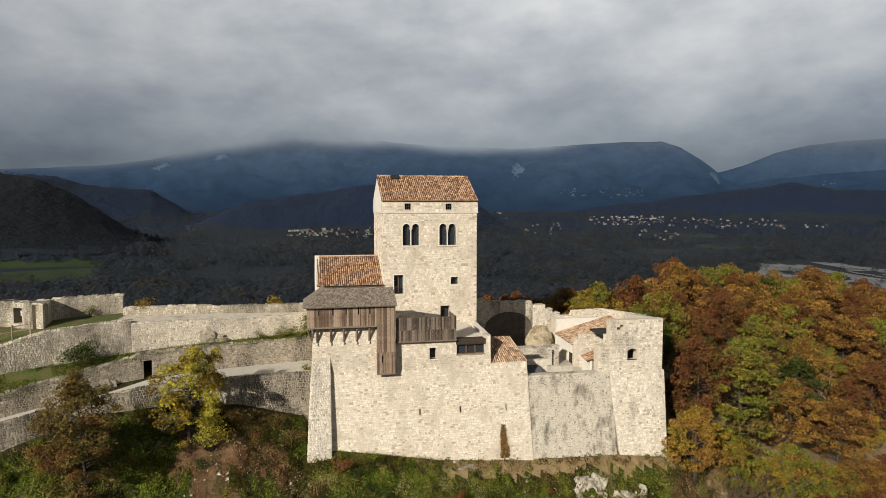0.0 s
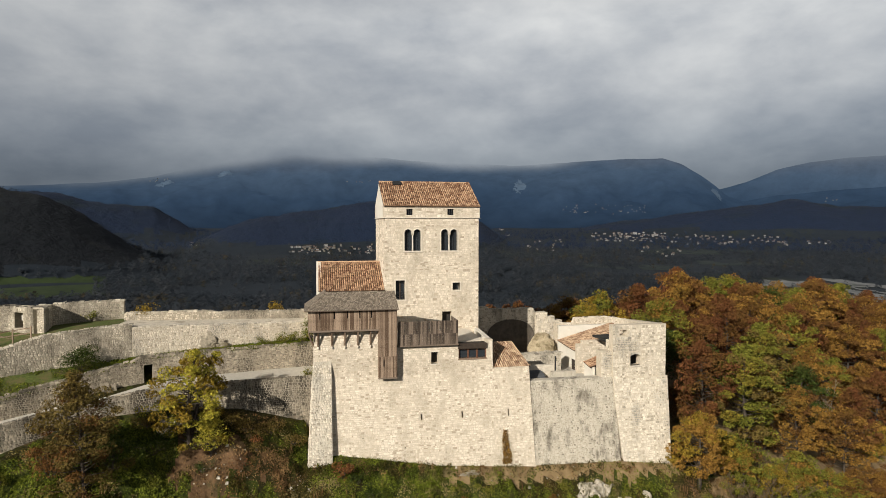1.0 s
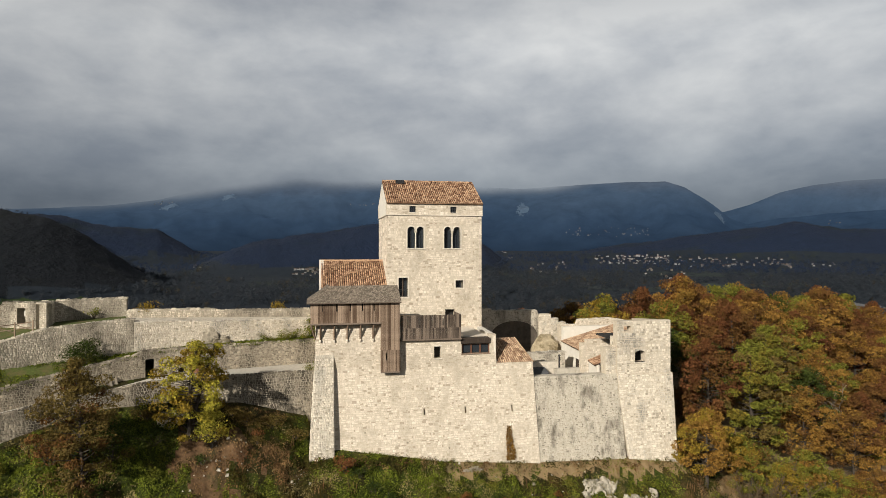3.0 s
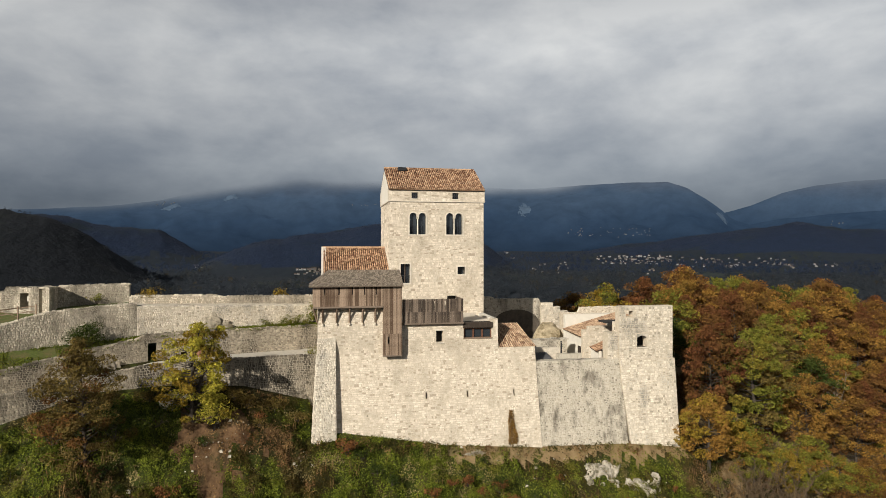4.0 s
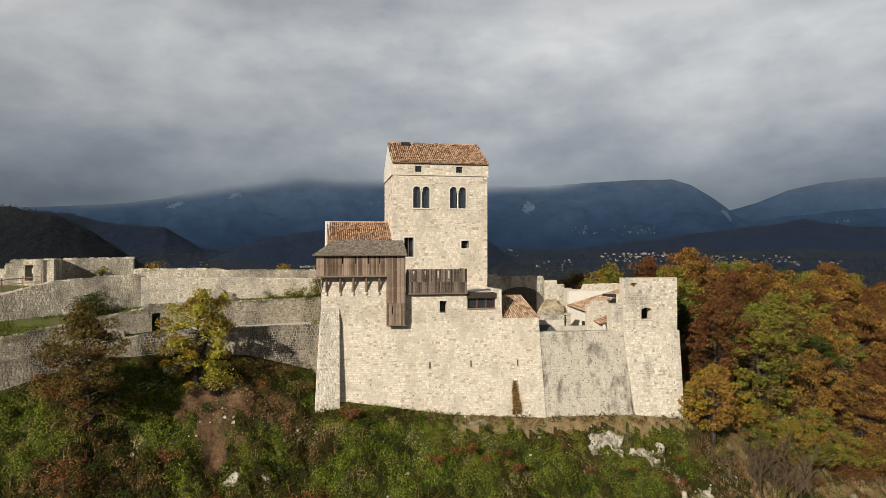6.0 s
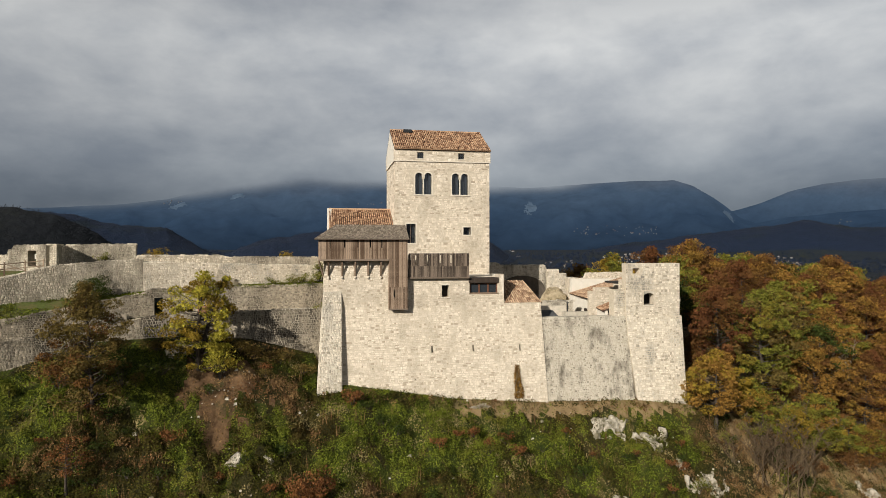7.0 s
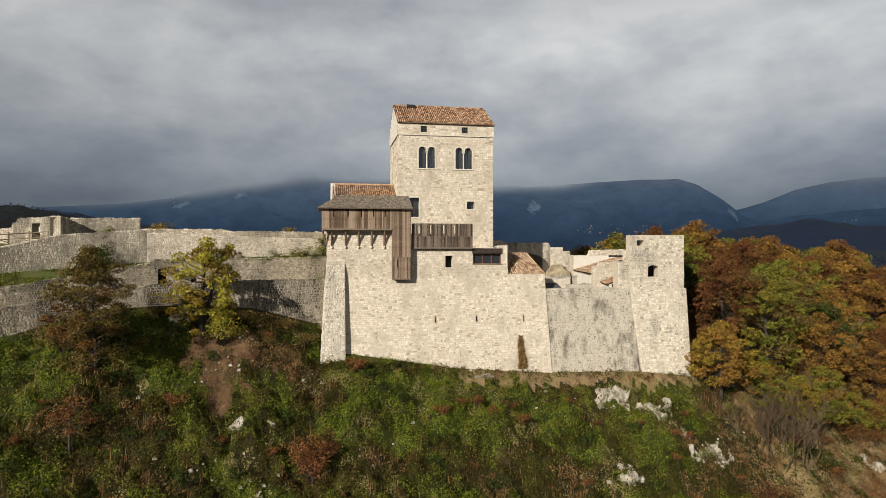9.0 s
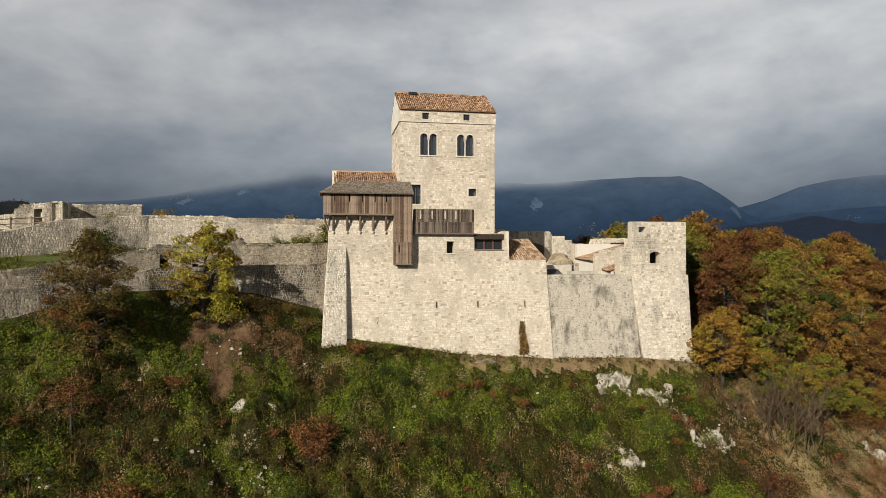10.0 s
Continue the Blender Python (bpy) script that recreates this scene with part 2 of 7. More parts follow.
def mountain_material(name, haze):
    """Wooded slopes; blue air is painted on as glow, cloud above its base as transparency; mist and rise are stored on
    the mesh.
    """
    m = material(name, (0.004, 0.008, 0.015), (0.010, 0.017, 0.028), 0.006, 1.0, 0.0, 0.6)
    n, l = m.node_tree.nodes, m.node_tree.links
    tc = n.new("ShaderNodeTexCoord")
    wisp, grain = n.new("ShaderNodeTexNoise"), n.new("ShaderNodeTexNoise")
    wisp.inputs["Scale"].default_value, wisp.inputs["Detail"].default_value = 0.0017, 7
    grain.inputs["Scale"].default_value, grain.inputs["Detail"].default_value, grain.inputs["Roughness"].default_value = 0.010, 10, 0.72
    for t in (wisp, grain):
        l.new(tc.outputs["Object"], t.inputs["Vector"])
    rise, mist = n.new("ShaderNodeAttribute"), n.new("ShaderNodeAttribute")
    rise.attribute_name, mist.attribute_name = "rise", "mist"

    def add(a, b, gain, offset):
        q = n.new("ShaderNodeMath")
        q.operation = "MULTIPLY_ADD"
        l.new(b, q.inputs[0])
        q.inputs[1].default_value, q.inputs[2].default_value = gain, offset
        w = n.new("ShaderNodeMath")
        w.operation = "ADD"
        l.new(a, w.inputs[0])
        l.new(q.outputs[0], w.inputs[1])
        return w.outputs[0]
    # haze colour that the slopes give off, paler with height
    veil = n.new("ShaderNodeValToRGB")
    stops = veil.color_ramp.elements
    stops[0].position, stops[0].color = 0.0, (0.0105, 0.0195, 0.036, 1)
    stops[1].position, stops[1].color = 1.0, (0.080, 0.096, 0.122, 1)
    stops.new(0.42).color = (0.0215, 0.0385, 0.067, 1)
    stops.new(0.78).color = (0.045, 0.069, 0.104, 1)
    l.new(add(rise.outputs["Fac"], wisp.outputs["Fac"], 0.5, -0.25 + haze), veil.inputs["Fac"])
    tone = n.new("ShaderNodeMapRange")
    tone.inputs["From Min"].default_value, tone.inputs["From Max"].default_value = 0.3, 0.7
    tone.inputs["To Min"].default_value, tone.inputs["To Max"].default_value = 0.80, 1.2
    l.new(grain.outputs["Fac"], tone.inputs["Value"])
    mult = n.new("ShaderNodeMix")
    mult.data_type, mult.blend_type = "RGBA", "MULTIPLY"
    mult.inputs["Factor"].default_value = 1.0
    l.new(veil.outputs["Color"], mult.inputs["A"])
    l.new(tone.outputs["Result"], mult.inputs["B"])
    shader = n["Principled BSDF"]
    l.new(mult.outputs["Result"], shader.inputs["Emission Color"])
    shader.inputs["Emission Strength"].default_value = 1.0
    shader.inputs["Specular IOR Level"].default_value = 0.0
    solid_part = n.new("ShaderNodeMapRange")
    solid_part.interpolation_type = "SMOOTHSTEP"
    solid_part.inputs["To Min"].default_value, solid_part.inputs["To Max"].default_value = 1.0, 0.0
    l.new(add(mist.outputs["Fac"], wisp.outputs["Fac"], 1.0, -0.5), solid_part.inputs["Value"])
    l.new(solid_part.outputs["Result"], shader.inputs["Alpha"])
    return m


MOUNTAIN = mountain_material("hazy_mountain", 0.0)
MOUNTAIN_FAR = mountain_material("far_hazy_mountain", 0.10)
ROCK = material("white_limestone_rock", (0.23, 0.20, 0.152), (0.60, 0.54, 0.44), 1.8, 0.95, 0.9, 0.5, (0.155, 0.135, 0.085), (0.45, 0.60), 1.1)
ROCK_TAN = material("tan_bedrock", (0.26, 0.205, 0.125), (0.48, 0.40, 0.27), 2.6, 0.95, 1.0, 0.5, (0.15, 0.115, 0.062), (0.48, 0.64), 0.9)
ROCK_OLD = material("lichened_rock", (0.17, 0.145, 0.105), (0.46, 0.40, 0.305), 2.6, 0.95, 1.0, 0.5, (0.12, 0.098, 0.060), (0.48, 0.64), 0.9)
BARK = material("tree_bark", (0.028, 0.022, 0.017), (0.085, 0.068, 0.052), 6.0, 0.95, 0.5, squash=(2, 2, 0.4))
BARE_BARK = material("pale_bare_bark", (0.17, 0.13, 0.088), (0.32, 0.255, 0.18), 6.0, 0.95, 0.4, squash=(2, 2, 0.4))
TWIG = material("brown_twigs", (0.058, 0.039, 0.022), (0.155, 0.108, 0.062), 6.0, 0.95, 0.3)


def cut_out(m, lace):
    """Breaks foliage up into leaves, so many to the metre."""
    n, l = m.node_tree.nodes, m.node_tree.links
    cell = n.new("ShaderNodeTexVoronoi")
    cell.inputs["Scale"].default_value = lace
    l.new(n.new("ShaderNodeTexCoord").outputs["Object"], cell.inputs["Vector"])
    inside = n.new("ShaderNodeMath")
    inside.operation = "LESS_THAN"
    l.new(cell.outputs["Distance"], inside.inputs[0])
    inside.inputs[1].default_value = 0.56
    l.new(inside.outputs[0], n["Principled BSDF"].inputs["Alpha"])
    return m


def leaf_material(name, dark, light, stain, lace=0.0):
    """Leaf colours; lace cuts each spray of foliage into leaves of that many to the metre."""
    m = material(name, dark, light, 0.5, 0.8, 0.0, 0.6, stain, (0.5, 0.72), 0.22, island=0.55, gloss=0.06)
    return cut_out(m, lace) if lace else m


LEAF = {
    "lime": leaf_material("yellow_lime_leaves", (0.16, 0.15, 0.019), (0.48, 0.40, 0.048), (0.21, 0.125, 0.022), 9),
    "ochre": leaf_material("ochre_leaves", (0.120, 0.062, 0.013), (0.315, 0.172, 0.037), (0.15, 0.11, 0.02), 8),
    "green": leaf_material("yellow_green_leaves", (0.058, 0.066, 0.010), (0.21, 0.20, 0.031), (0.22, 0.13, 0.02), 8),
    "rust": leaf_material("rust_leaves", (0.060, 0.023, 0.010), (0.165, 0.066, 0.025), (0.125, 0.066, 0.02), 8),
    "brown": leaf_material("brown_leaves", (0.066, 0.030, 0.010), (0.178, 0.087, 0.026), (0.13, 0.08, 0.02), 8),
    "yellow": leaf_material("golden_leaves", (0.13, 0.085, 0.012), (0.32, 0.215, 0.030), (0.12, 0.11, 0.018), 8),
    "olive": leaf_material("olive_brown_leaves", (0.068, 0.050, 0.014), (0.195, 0.138, 0.038), (0.105, 0.060, 0.022), 9),
    "russet": leaf_material("russet_leaves", (0.088, 0.036, 0.013), (0.245, 0.108, 0.038), (0.13, 0.050, 0.024)),
    "dark": leaf_material("dark_green_leaves", (0.018, 0.030, 0.006), (0.060, 0.078, 0.015), (0.08, 0.055, 0.014), 9),
}
GLASS = bpy.data.materials.new("window_glass")
GLASS.use_nodes = True
_g = GLASS.node_tree.nodes["Principled BSDF"]
_g.inputs["Base Color"].default_value, _g.inputs["Roughness"].default_value = (0.03, 0.035, 0.04, 1), 0.04
_g.inputs["Specular IOR Level"].default_value, _g.inputs["IOR"].default_value = 0.5, 1.9


# ---- building helpers ----
def raw(name, verts, faces, mat, parent=None, label="", smooth=False):
    """One mesh object from lists of corners and faces."""
    me = bpy.data.meshes.new(name)
    me.from_pydata(verts, [], faces)
    me.materials.append(mat)
    if smooth:
        me.shade_smooth()
    ob = new(name, me)
    ob.parent = parent
    return tagged(ob, label)


def part(name, bm, mat, parent=None, label=""):
    me = bpy.data.meshes.new(name)
    bm.to_mesh(me)
    bm.free()
    me.materials.append(mat)
    ob = new(name, me)
    ob.parent = parent
    return tagged(ob, label)


def thing(name, label, category, group="", kind="", at=(0, 0, 0)):
    ob = new(name)
    ob.location = at
    ob.empty_display_size = 0.2
    return tagged(ob, label, category, group, kind)


def box_bm(x0, x1, y0, y1, z0, z1, bevel=0.0):
    bm = bmesh.new()
    bmesh.ops.create_cube(bm, size=1)
    bmesh.ops.scale(bm, vec=(x1 - x0, y1 - y0, z1 - z0), verts=bm.verts)
    bmesh.ops.translate(bm, vec=((x0 + x1) / 2, (y0 + y1) / 2, (z0 + z1) / 2), verts=bm.verts)
    if bevel:
        bmesh.ops.bevel(bm, geom=bm.edges[:], offset=bevel, segments=1, affect="EDGES")
    return bm


def beam_bm(a, b, w, h):
    """A squared timber from a to b."""
    a, b = Vector(a), Vector(b)
    d = b - a
    bm = bmesh.new()
    bmesh.ops.create_cube(bm, size=1)
    bmesh.ops.scale(bm, vec=(w, h, d.length), verts=bm.verts)
    m = Matrix.Translation((a + b) / 2) @ d.to_track_quat("Z", "Y").to_matrix().to_4x4()
    bmesh.ops.transform(bm, matrix=m, verts=bm.verts)
    return bm


def lerp_at(points):
    """A function that runs straight between (x, value) points."""
    xs, vs = [p[0] for p in points], [p[1] for p in points]
    return lambda x: float(np.interp(x, xs, vs))


def plan(points):
    """A polyline in plan, as a function of its length: place and normal; and the length at each corner."""
    pts = [Vector(p) for p in points]
    cum = [0.0]
    for a, b in zip(pts, pts[1:]):
        cum.append(cum[-1] + (b - a).length)

    def at(u):
        i = max(0, min(len(pts) - 2, int(np.searchsorted(cum, u) - 1)))
        d = (pts[i + 1] - pts[i]).normalized()
        p = pts[i] + d * (u - cum[i])
        # turn the normal smoothly from piece to piece
        return p, Vector((-d.y, d.x))
    return at, cum


def solid(name, us, vs, filled, pos, mat, parent, label=""):
    """A wall as a grid of cells, us along and vs up; filled(i, j) says which are stone, pos(u, v, depth) where they stand."""
    nu, nv = len(us) - 1, len(vs) - 1
    occ = [[filled((us[i] + us[i + 1]) / 2, (vs[j] + vs[j + 1]) / 2) for j in range(nv)] for i in range(nu)]
    verts, faces, index = [], [], {}

    def vert(i, j, k):
        key = (i, j, k)
        if key not in index:
            index[key] = len(verts)
            verts.append(pos(us[i], vs[j], k))
        return index[key]

    def empty(i, j):
        return not (0 <= i < nu and 0 <= j < nv and occ[i][j])
    for i in range(nu):
        for j in range(nv):
            if not occ[i][j]:
                continue
            a, b, c, d = vert(i, j, 0), vert(i + 1, j, 0), vert(i + 1, j + 1, 0), vert(i, j + 1, 0)
            e, f, g, h = vert(i, j, 1), vert(i + 1, j, 1), vert(i + 1, j + 1, 1), vert(i, j + 1, 1)
            faces += [(a, b, c, d), (f, e, h, g)]
            if empty(i - 1, j):
                faces.append((e, a, d, h))
            if empty(i + 1, j):
                faces.append((b, f, g, c))
            if empty(i, j - 1):
                faces.append((e, f, b, a))
            if empty(i, j + 1):
                faces.append((d, c, g, h))
    return raw(name, verts, faces, mat, parent, label)


def breaks(lo, hi, step, extra=()):
    n = max(1, int(round((hi - lo) / step)))
    return sorted(set([round(lo + (hi - lo) * k / n, 4) for k in range(n + 1)] + [round(e, 4) for e in extra if lo < e < hi]))


def stones(name, u0, u1, low, high, pos, width, tall, mat, parent, holes=(), proud=(0.004, 0.030), seed=1, gap=0.016, rough=0.26, warp=0.5, rubble=False, label=""):
    """Courses of uneven stones standing proud of a wall face; pos(u, z, depth) with depth in metres outwards."""
    rng = random.Random(seed)
    verts, faces = [], []
    zlo = min(low(u0 + (u1 - u0) * k / 40) for k in range(41))
    zhi = max(high(u0 + (u1 - u0) * k / 40) for k in range(41))
    z = zlo
    while z < zhi:
        h = tall * rng.uniform(0.7, 1.35)
        u = u0 + rng.uniform(0, 0.01)
        while u < u1 - 0.05:
            w = min(width * rng.choice((0.45, 0.6, 0.75, 0.85, 1.0, 1.2) if rubble else (0.45, 0.6, 0.75, 0.9, 1.1, 1.35)), u1 - u)
            if u1 - u - w < width * 0.3:
                w = u1 - u
            c, top = u + w / 2, min(z + h, high(u + w / 2))
            bottom = max(z, low(c))
            ok = top - bottom > tall * 0.35
            if ok:
                for hu0, hu1, hz0, hz1 in holes:
                    if u < hu1 and u + w > hu0 and bottom < hz1 and top > hz0:
                        ok = False
                        break
            j = lambda s: rng.uniform(-rough, rough) * s
            sway = lambda a, b: (a, min(b + warp * tall * noise.noise((a * 0.55, b * 1.1, seed)) + warp * 0.5 * tall * noise.noise((a * 1.7, b * 2.3, seed)), high(a)))
            if ok and rubble:   # roundish stones, some cells split into two
                cut = bottom + (top - bottom) * rng.uniform(0.35, 0.65)
                for b0, b1 in (((bottom, cut), (cut, top)) if rng.random() < 0.2 else ((bottom, top),)):
                    mu, mz, p, k = c, (b0 + b1) / 2, rng.uniform(*proud), len(verts)
                    c1 = rng.uniform(0.2, 0.42) * (b1 - b0)
                    c0 = min(c1 * 0.9, w * 0.3)
                    g = gap * rng.uniform(0.6, 1.6)
                    ua, ub, za, zb = u + g, u + w - g, b0 + g, b1 - g
                    q = [(ua + c0, za), (ub - c0 * 0.6, za), (ub, (za + zb) / 2 + j(h)), (ub - c0, zb), (ua + c0 * 0.6, zb), (ua, (za + zb) / 2 + j(h))]
                    q = [sway(a + j(h) * 0.3, b + j(h) * 0.3) for a, b in q]
                    verts += [pos(a, b, -0.02) for a, b in q]
                    verts += [pos(mu + (a - mu) * 0.8, mz + (b - mz) * 0.8, p + j(0.04)) for a, b in q]
                    verts.append(pos(*sway(mu, mz), p + 0.02))
                    faces += [(k + m, k + (m + 1) % 6, k + 6 + (m + 1) % 6, k + 6 + m) for m in range(6)] + [(k + 6 + m, k + 6 + (m + 1) % 6, k + 12) for m in range(6)]
            elif ok:
                g, p = gap * rng.uniform(0.5, 1.2), rng.uniform(*proud)
                q = [(u + g, bottom + g), (u + w - g, bottom + g), (u + w - g, top - g), (u + g, top - g)]
                q = [sway(a + j(h) * 0.45, b + j(h) * 0.5) for a, b in q]
                k, s = len(verts), 0.018
                mu, mz = c, (bottom + top) / 2
                verts += [pos(a, b, -0.02) for a, b in q]
                verts += [pos(a + (s if a < mu else -s), b + (s if b < mz else -s), p + j(0.04)) for a, b in q]
                faces += [(k + 4, k + 5, k + 6, k + 7), (k, k + 1, k + 5, k + 4), (k + 1, k + 2, k + 6, k + 5),
                          (k + 2, k + 3, k + 7, k + 6), (k + 3, k, k + 4, k + 7)]
            u += w
        z += h
    ob = raw(name, verts, faces, mat, parent, label)
    return tagged(ob, kind="stuff")


def tile_roof(name, a, b, c, d, parent, pitch=0.23, row=0.36, seed=3, mat=None, bed=True):
    """Half-round clay tiles in rows over the slope a-b (eave) to d-c (ridge)."""
    rng = random.Random(seed)
    a, b, c, d = (Vector(p) for p in (a, b, c, d))
    normal = (b - a).cross(d - a).normalized()
    cols = max(2, int((b - a).length / pitch))
    rows = max(2, int(((d - a).length + (c - b).length) / 2 / row))
    at = lambda s, t: (a * (1 - s) + b * s) * (1 - t) + (d * (1 - s) + c * s) * t
    verts, faces = [], []
    arc = [radians(180 * k / 4) for k in range(5)]
    for i in range(cols):
        for j in range(rows):
            s, t0, t1 = (i + 0.5) / cols, j / rows - 0.012, (j + 1) / rows + 0.012
            lift, shift = rng.uniform(0, 0.02), rng.uniform(-0.02, 0.02)
            p0, p1 = at(s, t0), at(s, min(t1, 1.0))
            across = (at(s + 0.5 / cols, t0) - p0)
            k = len(verts)
            for p, r, up in ((p0, 0.84, 0.035), (p1, 0.66, 0.0)):
                for ang in arc:
                    verts.append(p + across * (math.cos(ang) * r + shift) + normal * (math.sin(ang) * across.length * 0.95 * r + up + lift))
            faces += [(k + m, k + m + 1, k + m + 6, k + m + 5) for m in range(4)]
            faces.append((k, k + 1, k + 2, k + 3, k + 4))
    ob = raw(name, verts, faces, mat or TILE, parent)
    tagged(ob, kind="stuff")
    if bed:
        n = normal * 0.12
        raw("roof_bed", [a, b, c, d, a - n, b - n, c - n, d - n],
            [(0, 1, 2, 3), (7, 6, 5, 4), (0, 4, 5, 1), (1, 5, 6, 2), (2, 6, 7, 3), (3, 7, 4, 0)], TILE_BED, parent)
    return ob


def hole_cells(holes):
    return lambda u, v: not any(h[0] < u < h[1] and h[2] < v < h[3] for h in holes)


def planks(x0, x1, z0, z1, y, parent, mat, width=0.15, seed=5, thick=0.045, slits=(), ragged=0.03, along="x"):
    """Upright boards side by side, each an object of its own; slits are (centre, z0, z1) gaps between boards."""
    rng = random.Random(seed)
    mesh_of = {}
    u = x0
    while u < x1 - 0.02:
        w = min(width * rng.choice((0.75, 0.9, 1.0, 1.15, 1.3)), x1 - u)
        if x1 - u - w < 0.07:
            w = x1 - u
        spans = [(u, w, z0, z1)]
        for c, s0, s1 in slits:
            if u < c <= u + w:
                g = 0.055
                c = min(max(c, u + g + 0.03), u + w - g - 0.03)
                spans = [(u, c - g - u, z0, z1), (c - g, 2 * g, z0, s0), (c - g, 2 * g, s1, z1), (c + g, u + w - c - g, z0, z1)]
        for pu, pw, a, b in spans:
            if b - a < 0.03 or pw < 0.015:
                continue
            a2 = a - (rng.uniform(0, ragged) if a == z0 else 0)
            key = (round(pw, 3), round(b - a2, 2))
            if key not in mesh_of:
                bm = box_bm(0.006, pw - 0.006, 0, thick, 0, b - a2)
                ob = part("plank", bm, mat, parent)
                mesh_of[key] = ob.data
            else:
                ob = new("plank", mesh_of[key])
                ob.parent = parent
            off = rng.uniform(-0.012, 0.012)
            if along == "x":
                ob.location = (pu, y + off, a2)
            else:
                ob.location = (y + off, pu, a2)
                ob.rotation_euler = (0, 0, radians(90))
        u += w


# ---- the lie of the land ----
BASE_Y = lerp_at([(-120, 30), (-60, 44), (-33, 53.6), (-25.8, 57.4), (-20, 59.5), (-14, 61.0), (-7, 62.0), (-1, 62.4), (-0.6, 58.6), (2, 58.5), (12, 59.0), (37, 58.8), (46, 60), (60, 64), (72, 70), (120, 92), (300, 160)])
BASE_Z = lerp_at([(-120, 0), (-60, 3.0), (-33, 4.8), (-25.8, 6.1), (-20, 7.8), (-14, 7.9), (-7, 7.6), (-1, 5.9), (-0.6, 2.85), (2, 3.0), (12, 1.85), (21.7, 1.15), (31, 0.9), (37, 0.3), (46, -1.8), (60, -6), (72, -10), (120, -18), (300, -50)])
STEEP = lerp_at([(-60, 0.74), (-20, 0.88), (-8, 0.92), (2, 0.90), (12, 0.88), (24, 1.0), (37, 1.0), (60, 0.6), (120, 0.5)])
CREST = lerp_at([(-200, -10), (-80, 9), (-45, 11.0), (-1, 10.8), (1, 7.4), (37, 7.0), (50, 4), (75, 2), (110, -1), (180, -18), (320, -60)])
BACK_Y = lerp_at([(-200, 60), (-60, 74), (0, 83), (37, 84), (75, 108), (120, 128), (320, 200)])
YAW0 = math.atan2(0.407, 1.954)


def bearing(px):
    return YAW0 + math.atan((px - 784) / 1119.7)


def crest(points, radius, sink=0):
    """Height of a far range by bearing, from how high it stands over the horizon."""
    b = [bearing(p[0]) for p in points]
    h = [26 + radius * (p[1] - sink) / 1119.7 for p in points]
    return lambda az: float(np.interp(az, b, h))


RANGES = [  # radius, width, crest by bearing
    (1750, 430, crest([(-500, 30), (-150, 62), (0, 58), (60, 52), (120, 34), (180, 4), (230, -26), (300, -60), (420, -90), (520, -95)], 1750, 9)),
    (2750, 420, crest([(-300, 60), (60, 58), (120, 52), (180, 44), (270, 38), (340, 2), (420, -14), (520, -40)], 2750, 9)),
    (2300, 460, crest([(280, -55), (340, -16), (400, 8), (460, 24), (560, 34), (660, 54), (760, 48), (850, 14), (900, -25), (960, -48), (1040, -60)], 2300, 10)),
    (2950, 440, crest([(860, -40), (940, -18), (1050, 12), (1150, 22), (1250, 34), (1330, 42), (1390, 50), (1470, 40), (1568, 34), (1800, 38), (2200, 50)], 2950, 9)),
]


def near_height(x, y):
    by, bz = BASE_Y(x), BASE_Z(x)
    if y < by:
        d = by - y
        s = STEEP(x)
        z = bz - (s * d if d < 22 else s * 22 + (d - 22) * 0.55 * s)
        z += 0.95 * min(1, d / 3) * noise.noise((x * 0.22, y * 0.22, 3.1)) + 0.65 * min(1, d / 2) * noise.noise((x * 0.6, y * 0.6, 7.7)) + 0.30 * min(1, d / 2) * noise.noise((x * 1.7, y * 1.7, 1.7))
        z += min(1, d / 1.5) * (0.75 * abs(noise.noise((x * 0.42, y * 0.55, 12.3))) + 0.6 * abs(noise.noise((x * 0.95, y * 1.2, 4.4))) - 0.3)
    else:
        z = min(CREST(x), bz + (y - by) * (0.55 if x > -1 else 0.30))
        if y > BACK_Y(x):
            z -= (y - BACK_Y(x)) * 0.42
        z += 0.25 * noise.noise((x * 0.15, y * 0.15, 1.1)) if y > BACK_Y(x) - 4 or x > 40 or x < -45 else 0
    if x < -60:
        z -= (-60 - x) * 0.18
    return z


def ground_height(x, y):
    r, az = math.hypot(x, y), math.atan2(x, y)
    floor = -100 + max(0.0, r - 1000) * 0.052
    valley = floor + 5 * noise.noise((x * 0.004, y * 0.004, 0.3))
    for radius, width, top in RANGES:
        k = abs(r - radius) / width
        if k < 1:
            h = top(az)
            if h > floor:
                wob = 14 * noise.noise((x * 0.006, y * 0.006, radius)) + 6 * noise.noise((x * 0.02, y * 0.02, radius)) + 3.5 * noise.noise((x * 0.055, y * 0.055, radius))
                valley = max(valley, floor + (h - floor + wob * min(1, (h - floor) / 60)) * (1 - k * k) ** 1.4)
    if r < 520:
        return max(near_height(x, y), valley)
    return valley


def bare_soil(x, y):
    """How far from the worn earth below the leaning tree; under 1 is bare."""
    wander = 0.9 * noise.noise((x * 0.6, y * 0.6, 4)) + 0.8 * noise.noise((x * 1.9, y * 1.9, 4))
    if not 53.8 < y < 59.8:
        return 9
    return abs(x - (-9.3 + (59.5 - y) * 0.1)) / (3.9 - 0.6 * (59.5 - y)) + wander


# ---- ground, mountains ----
def patch(x, y):
    return 1.2 * noise.noise((x * 0.10, y * 0.15, 8)) + 1.0 * noise.noise((x * 0.33, y * 0.42, 2)) + 0.75 * noise.noise((x * 0.85, y * 1.05, 5))


